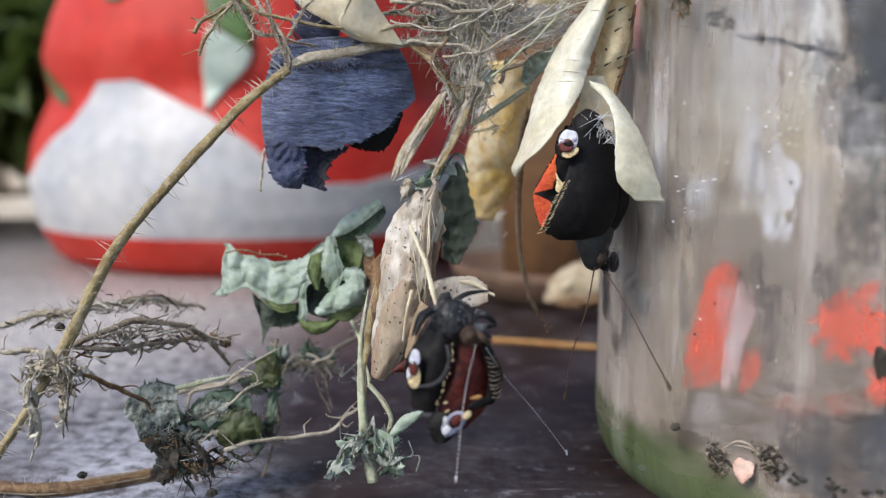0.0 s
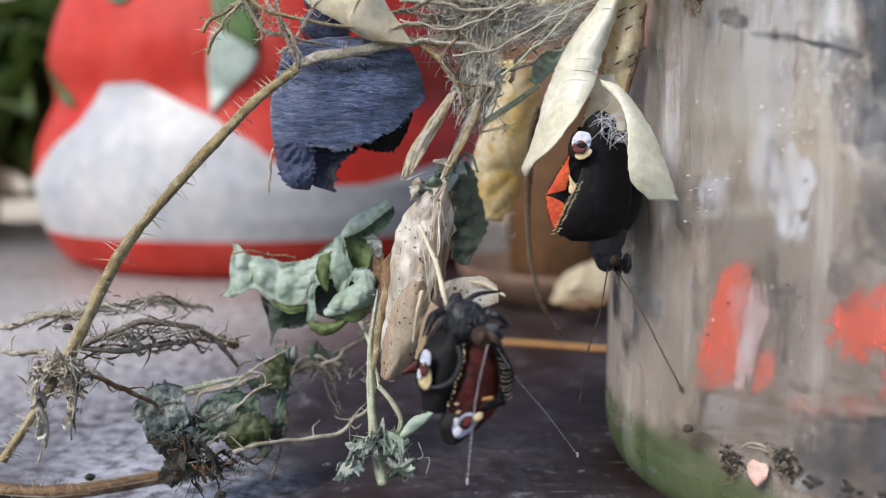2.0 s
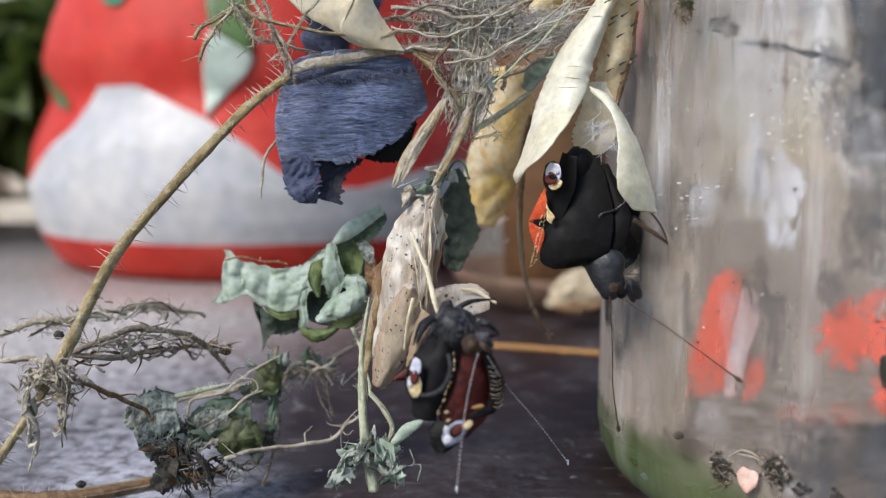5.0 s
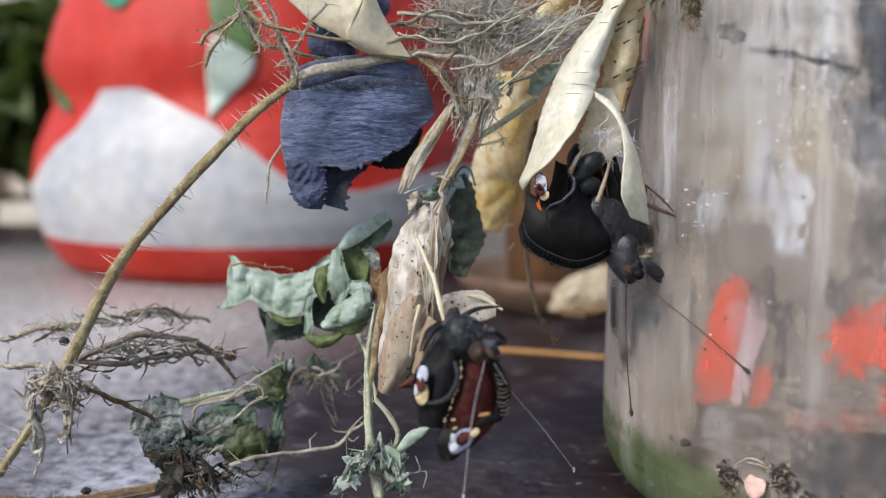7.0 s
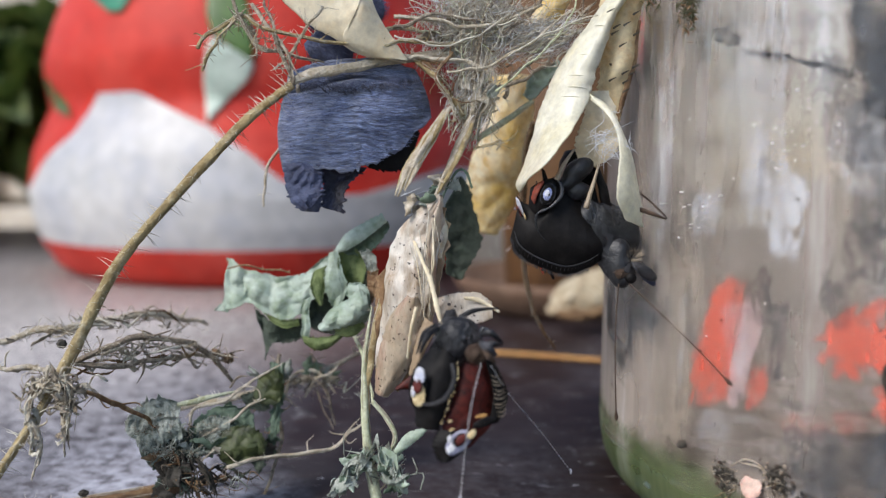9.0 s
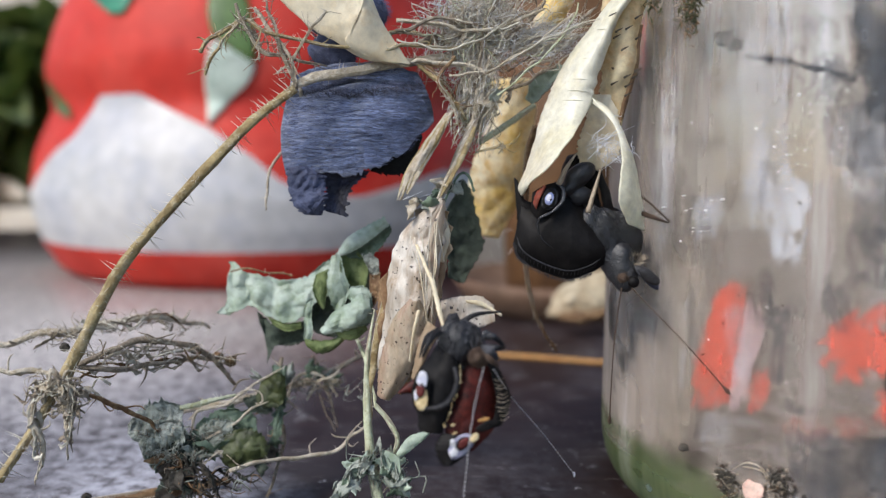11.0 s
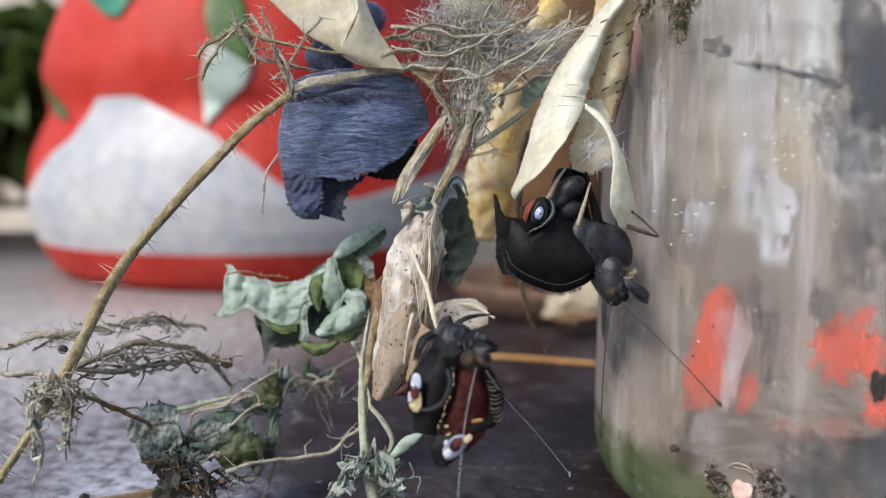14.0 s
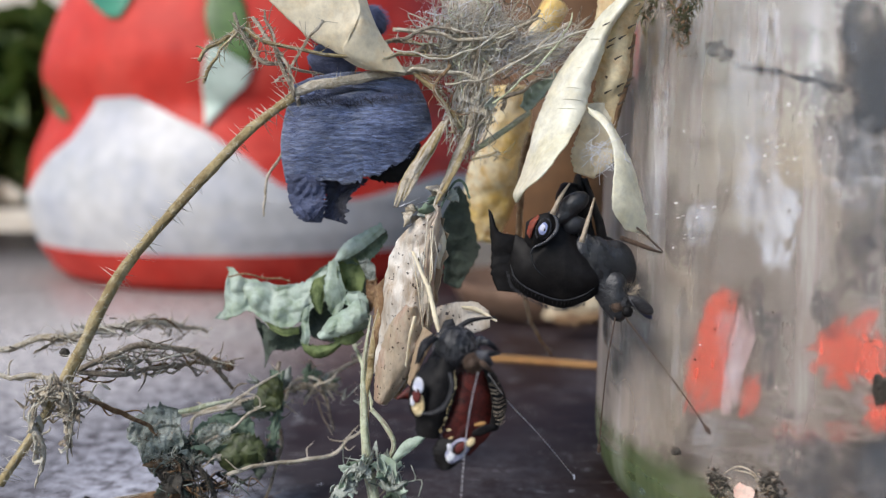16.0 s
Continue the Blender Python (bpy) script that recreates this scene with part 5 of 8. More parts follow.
lofted("wilted_leaf", "wilted grey-green nettle leaf, crumpled and curled", "leaf", [
    ([(-33.0, 128.5, 28.2), (-32.0, 128.2, 27.1), (-29.1, 127.6, 26.7), (-25.6, 127.0, 26.0), (-22.6, 126.6, 26.1), (-20.2, 126.2, 27.0), (-17.8, 125.8, 28.8), (-16.5, 125.6, 30.1)], [(-33.7, 127.6, 20.8), (-31.6, 126.6, 21.4), (-29.4, 126.2, 22.1), (-27.3, 125.4, 20.8), (-24.5, 124.8, 19.8), (-21.9, 124.4, 20.5), (-19.7, 124.6, 22.7), (-16.0, 125.0, 25.1)], 0.8, 0.5, 2, "leaf", "blade", 0.45, 0.4, 0.16),
    ([(-33.2, 128.4, 28.5), (-32.9, 128.1, 26.7), (-33.2, 127.8, 24.3), (-33.7, 127.6, 22.1), (-35.3, 127.8, 20.7)], [(-32.3, 128.2, 28.4), (-29.8, 127.0, 26.0), (-30.1, 126.4, 23.6), (-31.2, 126.5, 21.8), (-33.3, 127.4, 20.3)], 0.3, 0.35, 27, "leaf", "blade", 0.5, 0.3, 0.16),
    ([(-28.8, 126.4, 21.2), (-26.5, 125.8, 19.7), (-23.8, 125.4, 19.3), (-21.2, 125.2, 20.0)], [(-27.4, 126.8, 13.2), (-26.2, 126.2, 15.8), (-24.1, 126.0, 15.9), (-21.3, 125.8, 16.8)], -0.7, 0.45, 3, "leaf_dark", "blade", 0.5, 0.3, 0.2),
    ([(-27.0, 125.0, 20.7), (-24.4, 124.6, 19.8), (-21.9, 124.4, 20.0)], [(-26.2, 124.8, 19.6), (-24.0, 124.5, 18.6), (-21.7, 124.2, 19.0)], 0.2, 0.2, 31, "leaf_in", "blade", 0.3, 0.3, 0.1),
    ([(-16.5, 125.4, 30.1), (-14.9, 125.0, 32.4), (-12.1, 124.6, 34.2), (-9.4, 124.4, 35.6)], [(-15.6, 124.4, 29.8), (-13.2, 123.6, 31.0), (-10.8, 123.4, 32.7), (-8.7, 124.0, 34.3)], 0.7, 0.2, 4, "leaf", "blade", 0.2, 0.2, 0.12),
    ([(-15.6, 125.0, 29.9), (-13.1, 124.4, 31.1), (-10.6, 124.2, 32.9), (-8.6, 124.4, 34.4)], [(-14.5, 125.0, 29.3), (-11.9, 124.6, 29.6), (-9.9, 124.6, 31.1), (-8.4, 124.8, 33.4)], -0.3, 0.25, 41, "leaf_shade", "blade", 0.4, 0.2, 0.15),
    # an added dark sheet behind the folds, coloured as the shade between them
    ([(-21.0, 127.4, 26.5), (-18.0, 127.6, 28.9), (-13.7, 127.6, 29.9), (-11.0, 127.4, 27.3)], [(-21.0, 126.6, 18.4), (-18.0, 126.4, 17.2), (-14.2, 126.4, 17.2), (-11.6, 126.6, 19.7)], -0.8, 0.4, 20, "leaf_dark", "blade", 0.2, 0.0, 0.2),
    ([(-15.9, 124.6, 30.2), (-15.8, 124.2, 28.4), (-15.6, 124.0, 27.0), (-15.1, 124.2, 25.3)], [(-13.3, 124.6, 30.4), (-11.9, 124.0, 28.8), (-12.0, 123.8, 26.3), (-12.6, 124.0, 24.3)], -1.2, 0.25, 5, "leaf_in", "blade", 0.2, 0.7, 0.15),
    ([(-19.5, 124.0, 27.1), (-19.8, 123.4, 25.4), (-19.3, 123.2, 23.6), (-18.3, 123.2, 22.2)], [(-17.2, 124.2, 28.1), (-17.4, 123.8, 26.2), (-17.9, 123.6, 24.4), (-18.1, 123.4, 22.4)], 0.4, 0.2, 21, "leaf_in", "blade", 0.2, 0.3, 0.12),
    ([(-17.2, 124.4, 29.9), (-17.5, 123.6, 27.9), (-17.7, 123.2, 25.8), (-17.1, 123.2, 22.9), (-16.5, 123.2, 21.7)], [(-15.9, 124.2, 30.1), (-15.2, 123.4, 27.4), (-14.5, 123.0, 25.5), (-14.8, 122.8, 23.8), (-15.5, 122.8, 22.2)], 0.6, 0.25, 6, "leaf", "blade", 0.25, 0.3, 0.14),
    ([(-18.5, 120.8, 19.6), (-16.7, 120.4, 21.9), (-14.3, 120.0, 23.6), (-12.6, 120.2, 24.9), (-11.3, 120.6, 24.2)], [(-17.6, 120.2, 19.0), (-15.3, 119.4, 19.5), (-12.8, 119.2, 20.2), (-11.4, 119.6, 20.8), (-10.7, 120.2, 21.7)], 0.9, 0.3, 7, "leaf", "blade", 0.3, -0.3, 0.16),
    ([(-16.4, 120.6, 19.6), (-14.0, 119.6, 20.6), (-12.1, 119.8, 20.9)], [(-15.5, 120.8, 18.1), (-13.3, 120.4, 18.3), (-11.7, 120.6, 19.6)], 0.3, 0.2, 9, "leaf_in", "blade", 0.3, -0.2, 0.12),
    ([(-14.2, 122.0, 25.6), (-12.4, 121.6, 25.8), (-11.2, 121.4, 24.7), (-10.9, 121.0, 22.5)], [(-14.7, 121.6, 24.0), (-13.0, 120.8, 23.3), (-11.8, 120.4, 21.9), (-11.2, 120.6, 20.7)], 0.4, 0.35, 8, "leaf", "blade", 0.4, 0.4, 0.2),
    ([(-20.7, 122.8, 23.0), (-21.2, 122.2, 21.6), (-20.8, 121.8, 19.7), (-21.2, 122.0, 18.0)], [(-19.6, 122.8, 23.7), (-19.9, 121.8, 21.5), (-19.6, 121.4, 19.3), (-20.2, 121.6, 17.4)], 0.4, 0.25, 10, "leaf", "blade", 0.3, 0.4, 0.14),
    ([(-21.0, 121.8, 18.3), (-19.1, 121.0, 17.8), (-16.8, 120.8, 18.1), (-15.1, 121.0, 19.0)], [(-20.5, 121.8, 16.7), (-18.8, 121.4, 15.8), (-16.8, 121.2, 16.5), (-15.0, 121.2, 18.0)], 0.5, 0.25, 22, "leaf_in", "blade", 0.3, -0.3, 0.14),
    ([(-12.5, 123.4, 29.9), (-11.2, 123.2, 30.2), (-10.2, 123.0, 29.4)], [(-11.5, 122.6, 27.7), (-10.6, 122.4, 26.4), (-10.1, 122.4, 26.9)], 0.4, 0.3, 25, "leaf_dead", "blade", 0.7, 0.4, 0.2),
    ([(-11.5, 122.6, 27.3), (-10.6, 122.2, 27.2), (-9.8, 122.0, 27.8)], [(-11.4, 121.8, 24.0), (-10.7, 121.4, 23.1), (-10.1, 121.4, 24.6)], 0.3, 0.3, 24, "stem_brown", "blade", 0.5, 0.3, 0.1),
])
nettle("thread_stalk", [(-32.4, 125.8, 27.2), (-29.8, 125.9, 27.7), (-27.1, 125.8, 27.1), (-24.8, 125.8, 27.0), (-23.2, 125.7, 26.6)], [0.12, 0.16, 0.1], "thin reddish leaf stalk along the leaf edge", "stem_brown", 6, 0.6, 91, 0.1, 6)
leaf_thing("dark_leaf", "dark withered leaf hanging behind the chrysalis", [
    ([(1.4, 128.5, 40.5), (2.4, 127.9, 35.4), (2.0, 127.2, 30.4), (0.9, 126.6, 26.0)], [0.6, 2.5, 3.1, 1.4], (0.2, -1, 0), 0.8, 0.3, 11, "leaf_dark"),
])


def ribbons(name, label, lines, count, width, length, spread, materials, seed):
    """Long curled strips of dried leaf, each a thin twisted band."""
    ob = thing(name, lines[0][0], label, "dry leaves")
    rnd = random.Random(seed)
    for k in range(count):
        line = spline(rnd.choice(lines), 30)
        i = rnd.randint(0, 24)
        c = line[i] + Vector((rnd.gauss(0, spread), rnd.gauss(0, spread * 0.6), rnd.gauss(0, spread * 0.7)))
        d = (line[i + 4] - line[i]).normalized()
        pts, a = [], rnd.uniform(0, 6.28)
        for j in range(5):
            p = c + d * length * (j / 4 - 0.3) * rnd.uniform(0.8, 1.2) + Vector((rnd.gauss(0, 0.4), rnd.gauss(0, 0.4), 0.9 * math.sin(j * 1.7 + a) + rnd.gauss(0, 0.3)))
            p.z = max(p.z, TABLE + 0.5)
            pts.append(p)
        other = []
        for j, p in enumerate(pts):
            w_ = a + j * rnd.uniform(0.3, 0.9)
            q = p + Vector((0.3 * math.sin(w_), 0.7 * math.cos(w_), math.sin(w_))) * width * (0.4 if j in (0, 4) else rnd.uniform(0.7, 1.3))
            q.z = max(q.z, TABLE + 0.4)
            other.append(q)
        bm = bmesh.new()
        loft(bm, pts, other, rnd.uniform(-0.3, 0.3), 0.12, seed + k, 0.4, 28, 8, 0.08)
        part("leaf_strip", bm, materials[k % len(materials)], ob)
    return ob


def bits(name, label, lines, count, size, spread, materials, seed):
    """A heap of small crumpled leaf pieces along lines."""
    ob = thing(name, lines[0][0], label, "dry leaves")
    rnd = random.Random(seed)
    for k in range(count):
        c = rnd.choice(spline(rnd.choice(lines), 20)) + Vector((rnd.gauss(0, spread), rnd.gauss(0, spread * 0.6), rnd.gauss(0, spread * 0.7)))
        c.z = max(c.z, TABLE + 1.0)
        a = Vector((rnd.gauss(0, 1), rnd.gauss(0, 0.6), rnd.gauss(0, 0.6))).normalized() * size * rnd.uniform(0.6, 1.3)
        b = a.cross(Vector((rnd.gauss(0, 0.4), -1, rnd.gauss(0, 0.5)))).normalized() * size * rnd.uniform(0.25, 0.6)
        e = Vector((rnd.gauss(0, 1), rnd.gauss(0, 1), rnd.gauss(0, 1))) * size * 0.2
        pts = [[c - a, c + b + e, c + a], [c - a * 0.9, c - b + e, c + a * 0.95 - b * 0.3]]
        for line in pts:
            for p in line:
                p.z = max(p.z, TABLE + 0.4)
        bm = bmesh.new()
        loft(bm, pts[0], pts[1], rnd.uniform(-0.6, 0.9), 0.45, seed + k, 0.8, 18, 10, 0.14)
        part("leaf_piece", bm, materials[k % len(materials)], ob)
    return ob


lofted("withered_leaf_clump", "clump of shrivelled grey-green leaves lying on the table", "dry leaves", [
    ([(-44.8, 116.0, 6.7), (-43.1, 116.5, 9.2), (-40.4, 117.0, 10.3), (-37.6, 117.5, 9.2)], [(-43.4, 114.5, 5.3), (-41.4, 114.0, 4.0), (-38.4, 114.0, 4.3), (-35.7, 115.0, 5.9)], 0.8, 0.6, 1, "leaf_dead", "blade", 1.2, 0.4, 0.5),
    ([(-41.5, 115.0, 8.5), (-39.3, 115.0, 9.1), (-37.3, 115.5, 8.3)], [(-42.0, 113.5, 5.8), (-39.3, 113.0, 5.0), (-36.1, 113.5, 5.8)], 0.9, 0.6, 11, "leaf_dead", "blade", 1.2, 0.5, 0.5),
    ([(-42.5, 115.0, 3.9), (-39.6, 115.0, 4.9), (-36.4, 115.5, 5.7), (-34.6, 116.0, 4.7)], [(-40.8, 114.5, 1.5), (-38.5, 114.0, 0.1), (-35.9, 114.5, 0.4), (-34.7, 115.0, 2.3)], 0.6, 0.6, 2, "leaf_dark", "blade", 1.0, 0.3, 0.5),
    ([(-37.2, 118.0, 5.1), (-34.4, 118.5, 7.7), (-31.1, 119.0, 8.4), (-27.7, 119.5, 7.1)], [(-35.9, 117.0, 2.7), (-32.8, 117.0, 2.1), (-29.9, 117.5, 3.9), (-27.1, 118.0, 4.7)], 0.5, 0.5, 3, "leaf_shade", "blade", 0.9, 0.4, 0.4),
    ([(-35.1, 117.0, 6.7), (-32.8, 117.0, 7.5), (-30.4, 117.5, 7.2)], [(-35.2, 116.5, 4.9), (-32.8, 116.5, 4.2), (-30.7, 117.0, 5.7)], 0.5, 0.5, 13, "leaf_dead", "blade", 0.9, 0.4, 0.4),
    ([(-32.4, 117.0, 5.1), (-29.6, 116.6, 6.2), (-26.8, 117.0, 5.6), (-25.5, 117.5, 3.4)], [(-31.8, 116.0, 1.5), (-29.5, 115.8, 0.9), (-27.2, 116.2, 2.0), (-25.6, 117.0, 2.3)], 0.7, 0.3, 4, "leaf_olive", "blade", 0.5, 0.3, 0.2),
    ([(-28.2, 122.0, 9.3), (-27.1, 122.0, 12.1), (-24.9, 122.0, 13.3), (-23.8, 122.4, 12.3)], [(-27.2, 121.2, 8.4), (-25.8, 121.0, 8.0), (-24.4, 121.2, 8.4), (-23.8, 122.0, 9.7)], 0.6, 0.3, 5, "leaf_olive", "blade", 0.4, 0.3, 0.2),
    ([(-30.2, 122.0, 9.0), (-28.1, 122.0, 9.7), (-26.4, 122.0, 8.5)], [(-29.2, 121.4, 7.7), (-27.3, 121.0, 6.9), (-25.6, 121.4, 7.3)], 0.4, 0.3, 6, "leaf_dark", "blade", 0.5, 0.3, 0.2),
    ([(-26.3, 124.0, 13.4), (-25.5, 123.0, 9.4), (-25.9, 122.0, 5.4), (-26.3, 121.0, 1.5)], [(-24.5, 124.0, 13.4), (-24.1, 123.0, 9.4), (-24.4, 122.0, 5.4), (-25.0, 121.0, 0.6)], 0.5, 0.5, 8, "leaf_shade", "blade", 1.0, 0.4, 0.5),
    ([(-40.6, 113.0, 3.5), (-38.7, 112.6, 3.2), (-37.0, 112.6, 3.5), (-35.0, 113.0, 2.9)], [(-40.1, 114.0, 0.6), (-38.7, 114.0, -1.0), (-37.4, 114.5, -2.4), (-35.9, 114.6, -0.3)], 0.5, 0.6, 9, "soil", "root_crust", 1.2, 0.3, 0.6),
])
for k, (pts, r, m_, hair) in enumerate([
    ([(-37.9, 117.0, 9.1), (-34.5, 118.0, 9.8), (-30.5, 119.5, 10.4)], 0.5, "stem_green", 6),
    ([(-36.1, 116.0, 6.5), (-35.4, 116.5, 8.8), (-31.8, 117.5, 9.4), (-29.9, 118.5, 10.7), (-26.8, 120.0, 12.4), (-24.1, 121.0, 13.9)], 0.26, "stem_pale", 8),
    ([(-34.1, 116.0, 4.9), (-30.3, 116.8, 6.9), (-28.1, 118.0, 8.7), (-25.9, 119.0, 9.4)], 0.22, "stem_pale", 6),
    ([(-30.1, 118.5, 10.5), (-28.5, 118.6, 11.2), (-27.1, 118.8, 10.8), (-26.7, 118.8, 9.6), (-27.5, 118.6, 9.3)], 0.16, "stem_pale", 0),
    ([(-31.0, 119.0, 10.9), (-30.1, 119.4, 12.3), (-28.6, 119.8, 12.5)], 0.18, "stem_grey", 0),
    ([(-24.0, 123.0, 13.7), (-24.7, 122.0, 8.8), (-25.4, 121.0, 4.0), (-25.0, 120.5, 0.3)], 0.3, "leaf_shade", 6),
    ([(-24.5, 127.0, 7.9), (-23.4, 127.4, 10.4), (-20.8, 128.0, 11.2), (-18.6, 128.4, 9.8), (-17.2, 128.6, 7.4)], 0.34, "stem_pale", 6),
    ([(-21.7, 127.0, 7.2), (-20.0, 127.4, 9.9), (-17.8, 128.0, 10.8), (-16.5, 128.4, 12.3)], 0.3, "stem_pale", 6),
    ([(-23.7, 126.0, 9.8), (-21.9, 126.4, 10.7), (-19.4, 126.8, 9.5), (-18.1, 127.0, 7.4)], 0.24, "stem_grey", 4),
    ([(-20.1, 128.0, 8.0), (-19.0, 127.4, 5.5), (-17.3, 126.8, 2.4)], 0.2, "stem_grey", 0),
]):
    nettle("twig", pts, [r * 0.7, r * 0.8, r * 0.75, r * 0.35], "thin dry curling stem in the withered clump", m_, hair, 0.9, 140 + k, 0.25, 8, 34, lump=0.4)
bits("withered_leaf_clump", "shrivelled leaves and brown roots at the foot of the clump", [[(-36.4, 111.3, 1.9), (-34.9, 109.8, -0.7)], [(-31.2, 117.8, 2.0), (-26.6, 119.1, 1.1)], [(-39.6, 113.0, 3.5), (-37.4, 113.0, 1.1), (-38.6, 114.0, -1.9)]], 24, 2.2, 0.8, ("leaf_dark", "stem_brown", "soil", "soil"), 230)
bits("shrivelled_leaf", "small shrivelled grey-green leaves on the cut stem", [[(-10.7, 108.2, 5.0), (-12.4, 107.9, 2.8), (-13.6, 107.6, 0.4)], [(-8.5, 108.2, 5.4), (-6.9, 107.9, 3.2), (-6.3, 107.7, 1.4)]], 26, 1.7, 0.5, ("leaf_dead", "leaf_shade", "leaf"), 260)
bits("shrivelled_leaf", "small shrivelled leaves on the thin twigs", [[(-25.8, 124.7, 11.0), (-21.2, 127.9, 11.5), (-17.3, 130.8, 9.4)], [(-4.8, 112.4, 38.3), (-2.9, 112.3, 37.6), (-0.3, 115.0, 40.1)]], 26, 1.5, 0.6, ("leaf_dead", "leaf_shade", "stem_pale"), 280)
ribbons("withered_leaf_clump", "curled grey-green leaf strips lying over the clump", [[(-43.9, 114.3, 5.7), (-38.4, 115.7, 6.0), (-32.8, 118.4, 6.4), (-27.7, 121.3, 7.2), (-24.1, 124.5, 9.3)], [(-42.3, 112.9, 4.2), (-37.6, 112.8, 3.8), (-32.9, 115.4, 3.7)], [(-29.7, 123.1, 9.7), (-26.7, 124.6, 10.1), (-24.1, 124.2, 6.8)]], 12, 0.8, 6.0, 0.9, ("leaf_dead", "leaf_shade", "stem_pale", "leaf_dead"), 500)
ribbons("shrivelled_leaf", "curled grey-green leaf strips on the cut stem", [[(-10.3, 107.7, 5.6), (-12.2, 107.4, 3.4), (-13.3, 106.9, -0.3)], [(-8.6, 107.7, 5.6), (-7.0, 107.4, 3.4), (-5.9, 107.1, 0.8)]], 16, 1.2, 4.0, 0.35, ("leaf_dead", "leaf", "leaf_dead"), 560)
ribbons("root_tuft", "brown root shreds hanging under the clump", [[(-35.7, 111.4, 2.7), (-35.1, 110.6, 0.6), (-34.4, 109.7, -1.4)], [(-33.8, 111.4, 2.7), (-32.4, 110.6, 0.6), (-31.8, 109.7, -1.0)], [(-38.1, 113.0, 2.6), (-37.6, 113.6, -0.4), (-38.2, 114.0, -2.7)], [(-36.1, 114.0, 1.9), (-32.2, 115.0, -0.1), (-27.3, 116.0, -0.7)]], 32, 0.4, 5.0, 0.5, ("soil", "soil", "leaf_dark", "soil"), 580)


def litter(name, label, lines, count, spread, length, thick, materials, seed):
    """Fine dry fibres and crumbs scattered along lines."""
    ob = thing(name, lines[0][0], label, "plant litter")
    rnd = random.Random(seed)
    for m_ in materials:
        bm = bmesh.new()
        for k in range(count):
            line = spline(rnd.choice(lines), 20)
            c = rnd.choice(line) + Vector((rnd.gauss(0, spread), rnd.gauss(0, spread * 0.6), rnd.gauss(0, spread * 0.8)))
            c.z = max(c.z, TABLE + 0.3)
            d = Vector((rnd.gauss(0, 1), rnd.gauss(0, 0.5), rnd.gauss(0, 0.7))).normalized() * rnd.uniform(0.3, 1.0) * length
            e = Vector((rnd.gauss(0, 1), rnd.gauss(0, 0.6), rnd.gauss(0, 1))) * length * 0.16
            pts = [c - d * 0.5, c + e, c + d * 0.5 - e * 0.6]
            for p in pts:
                p.z = max(p.z, TABLE + 0.2)
            w_ = thick * rnd.choice((0.5, 0.8, 1.5))
            tube(bm, pts, [w_ * 0.6, w_, w_ * 0.3], 4, 6, 0.4, 0.6, k)
        tagged(part("fibre_tangle", bm, m_, ob), kind="stuff")
    return ob


litter("leaf_fuzz", "fuzzy grey-green shreds on the withered clump", [[(-42.3, 113.2, 6.5), (-38.4, 113.3, 7.2), (-34.1, 114.4, 6.1), (-30.8, 117.0, 6.0)], [(-40.7, 111.7, 5.0), (-37.2, 111.6, 3.8), (-34.1, 112.8, 3.8)]], 120, 0.7, 1.6, 0.045, ("leaf_dead", "stem_grey"), 79)
litter("dry_litter", "tangle of fine dry fibres round the withered leaves", [[(-43.2, 115.7, 6.0), (-36.0, 115.4, 3.7), (-27.4, 119.5, 4.0)], [(-39.2, 112.6, 2.2), (-34.9, 111.1, -0.4), (-27.0, 113.5, -0.6)], [(-30.9, 124.3, 7.6), (-24.7, 127.5, 8.5), (-17.3, 130.8, 9.4)]], 40, 1.1, 4.0, 0.08, ("stem_grey", "leaf_dead", "soil", "stem_brown"), 71)
litter("dry_litter", "tangle of bleached fibres and hairs on the dry stems", [[(-61.2, 119.9, 18.2), (-52.6, 122.9, 19.6), (-45.0, 127.4, 19.8), (-38.7, 133.5, 17.4)], [(-48.2, 112.1, 17.4), (-42.3, 114.7, 18.4), (-35.6, 118.4, 16.8), (-31.9, 122.2, 14.2)]], 60, 0.8, 4.5, 0.09, ("stem_pale", "stem_grey"), 72)
ribbons("dry_leaf_tuft", "papery bracts and shreds on the dry stems", [[(-62.8, 119.7, 16.9), (-55.5, 120.0, 18.9), (-50.1, 122.9, 19.6), (-44.5, 125.9, 19.8), (-38.7, 131.8, 17.5)], [(-47.7, 110.9, 17.0), (-43.4, 113.4, 17.9), (-38.0, 115.9, 18.1), (-31.5, 120.7, 13.7)], [(-48.2, 111.9, 15.8), (-41.9, 115.6, 15.7), (-36.0, 119.5, 15.0), (-32.3, 122.1, 13.4)]], 26, 0.5, 7.0, 0.5, ("stem_pale", "stem_grey", "hair", "stem_pale", "stem_brown"), 340)
litter("leaf_fuzz", "pale haze of plant hairs on the dry stems", [[(-58.8, 119.9, 18.2), (-52.6, 122.8, 19.1), (-45.0, 127.3, 19.5), (-38.7, 131.8, 17.5)], [(-47.7, 110.9, 17.3), (-42.3, 114.7, 18.0), (-35.6, 118.4, 16.8)]], 110, 0.8, 2.2, 0.045, ("hair", "stem_pale"), 82)
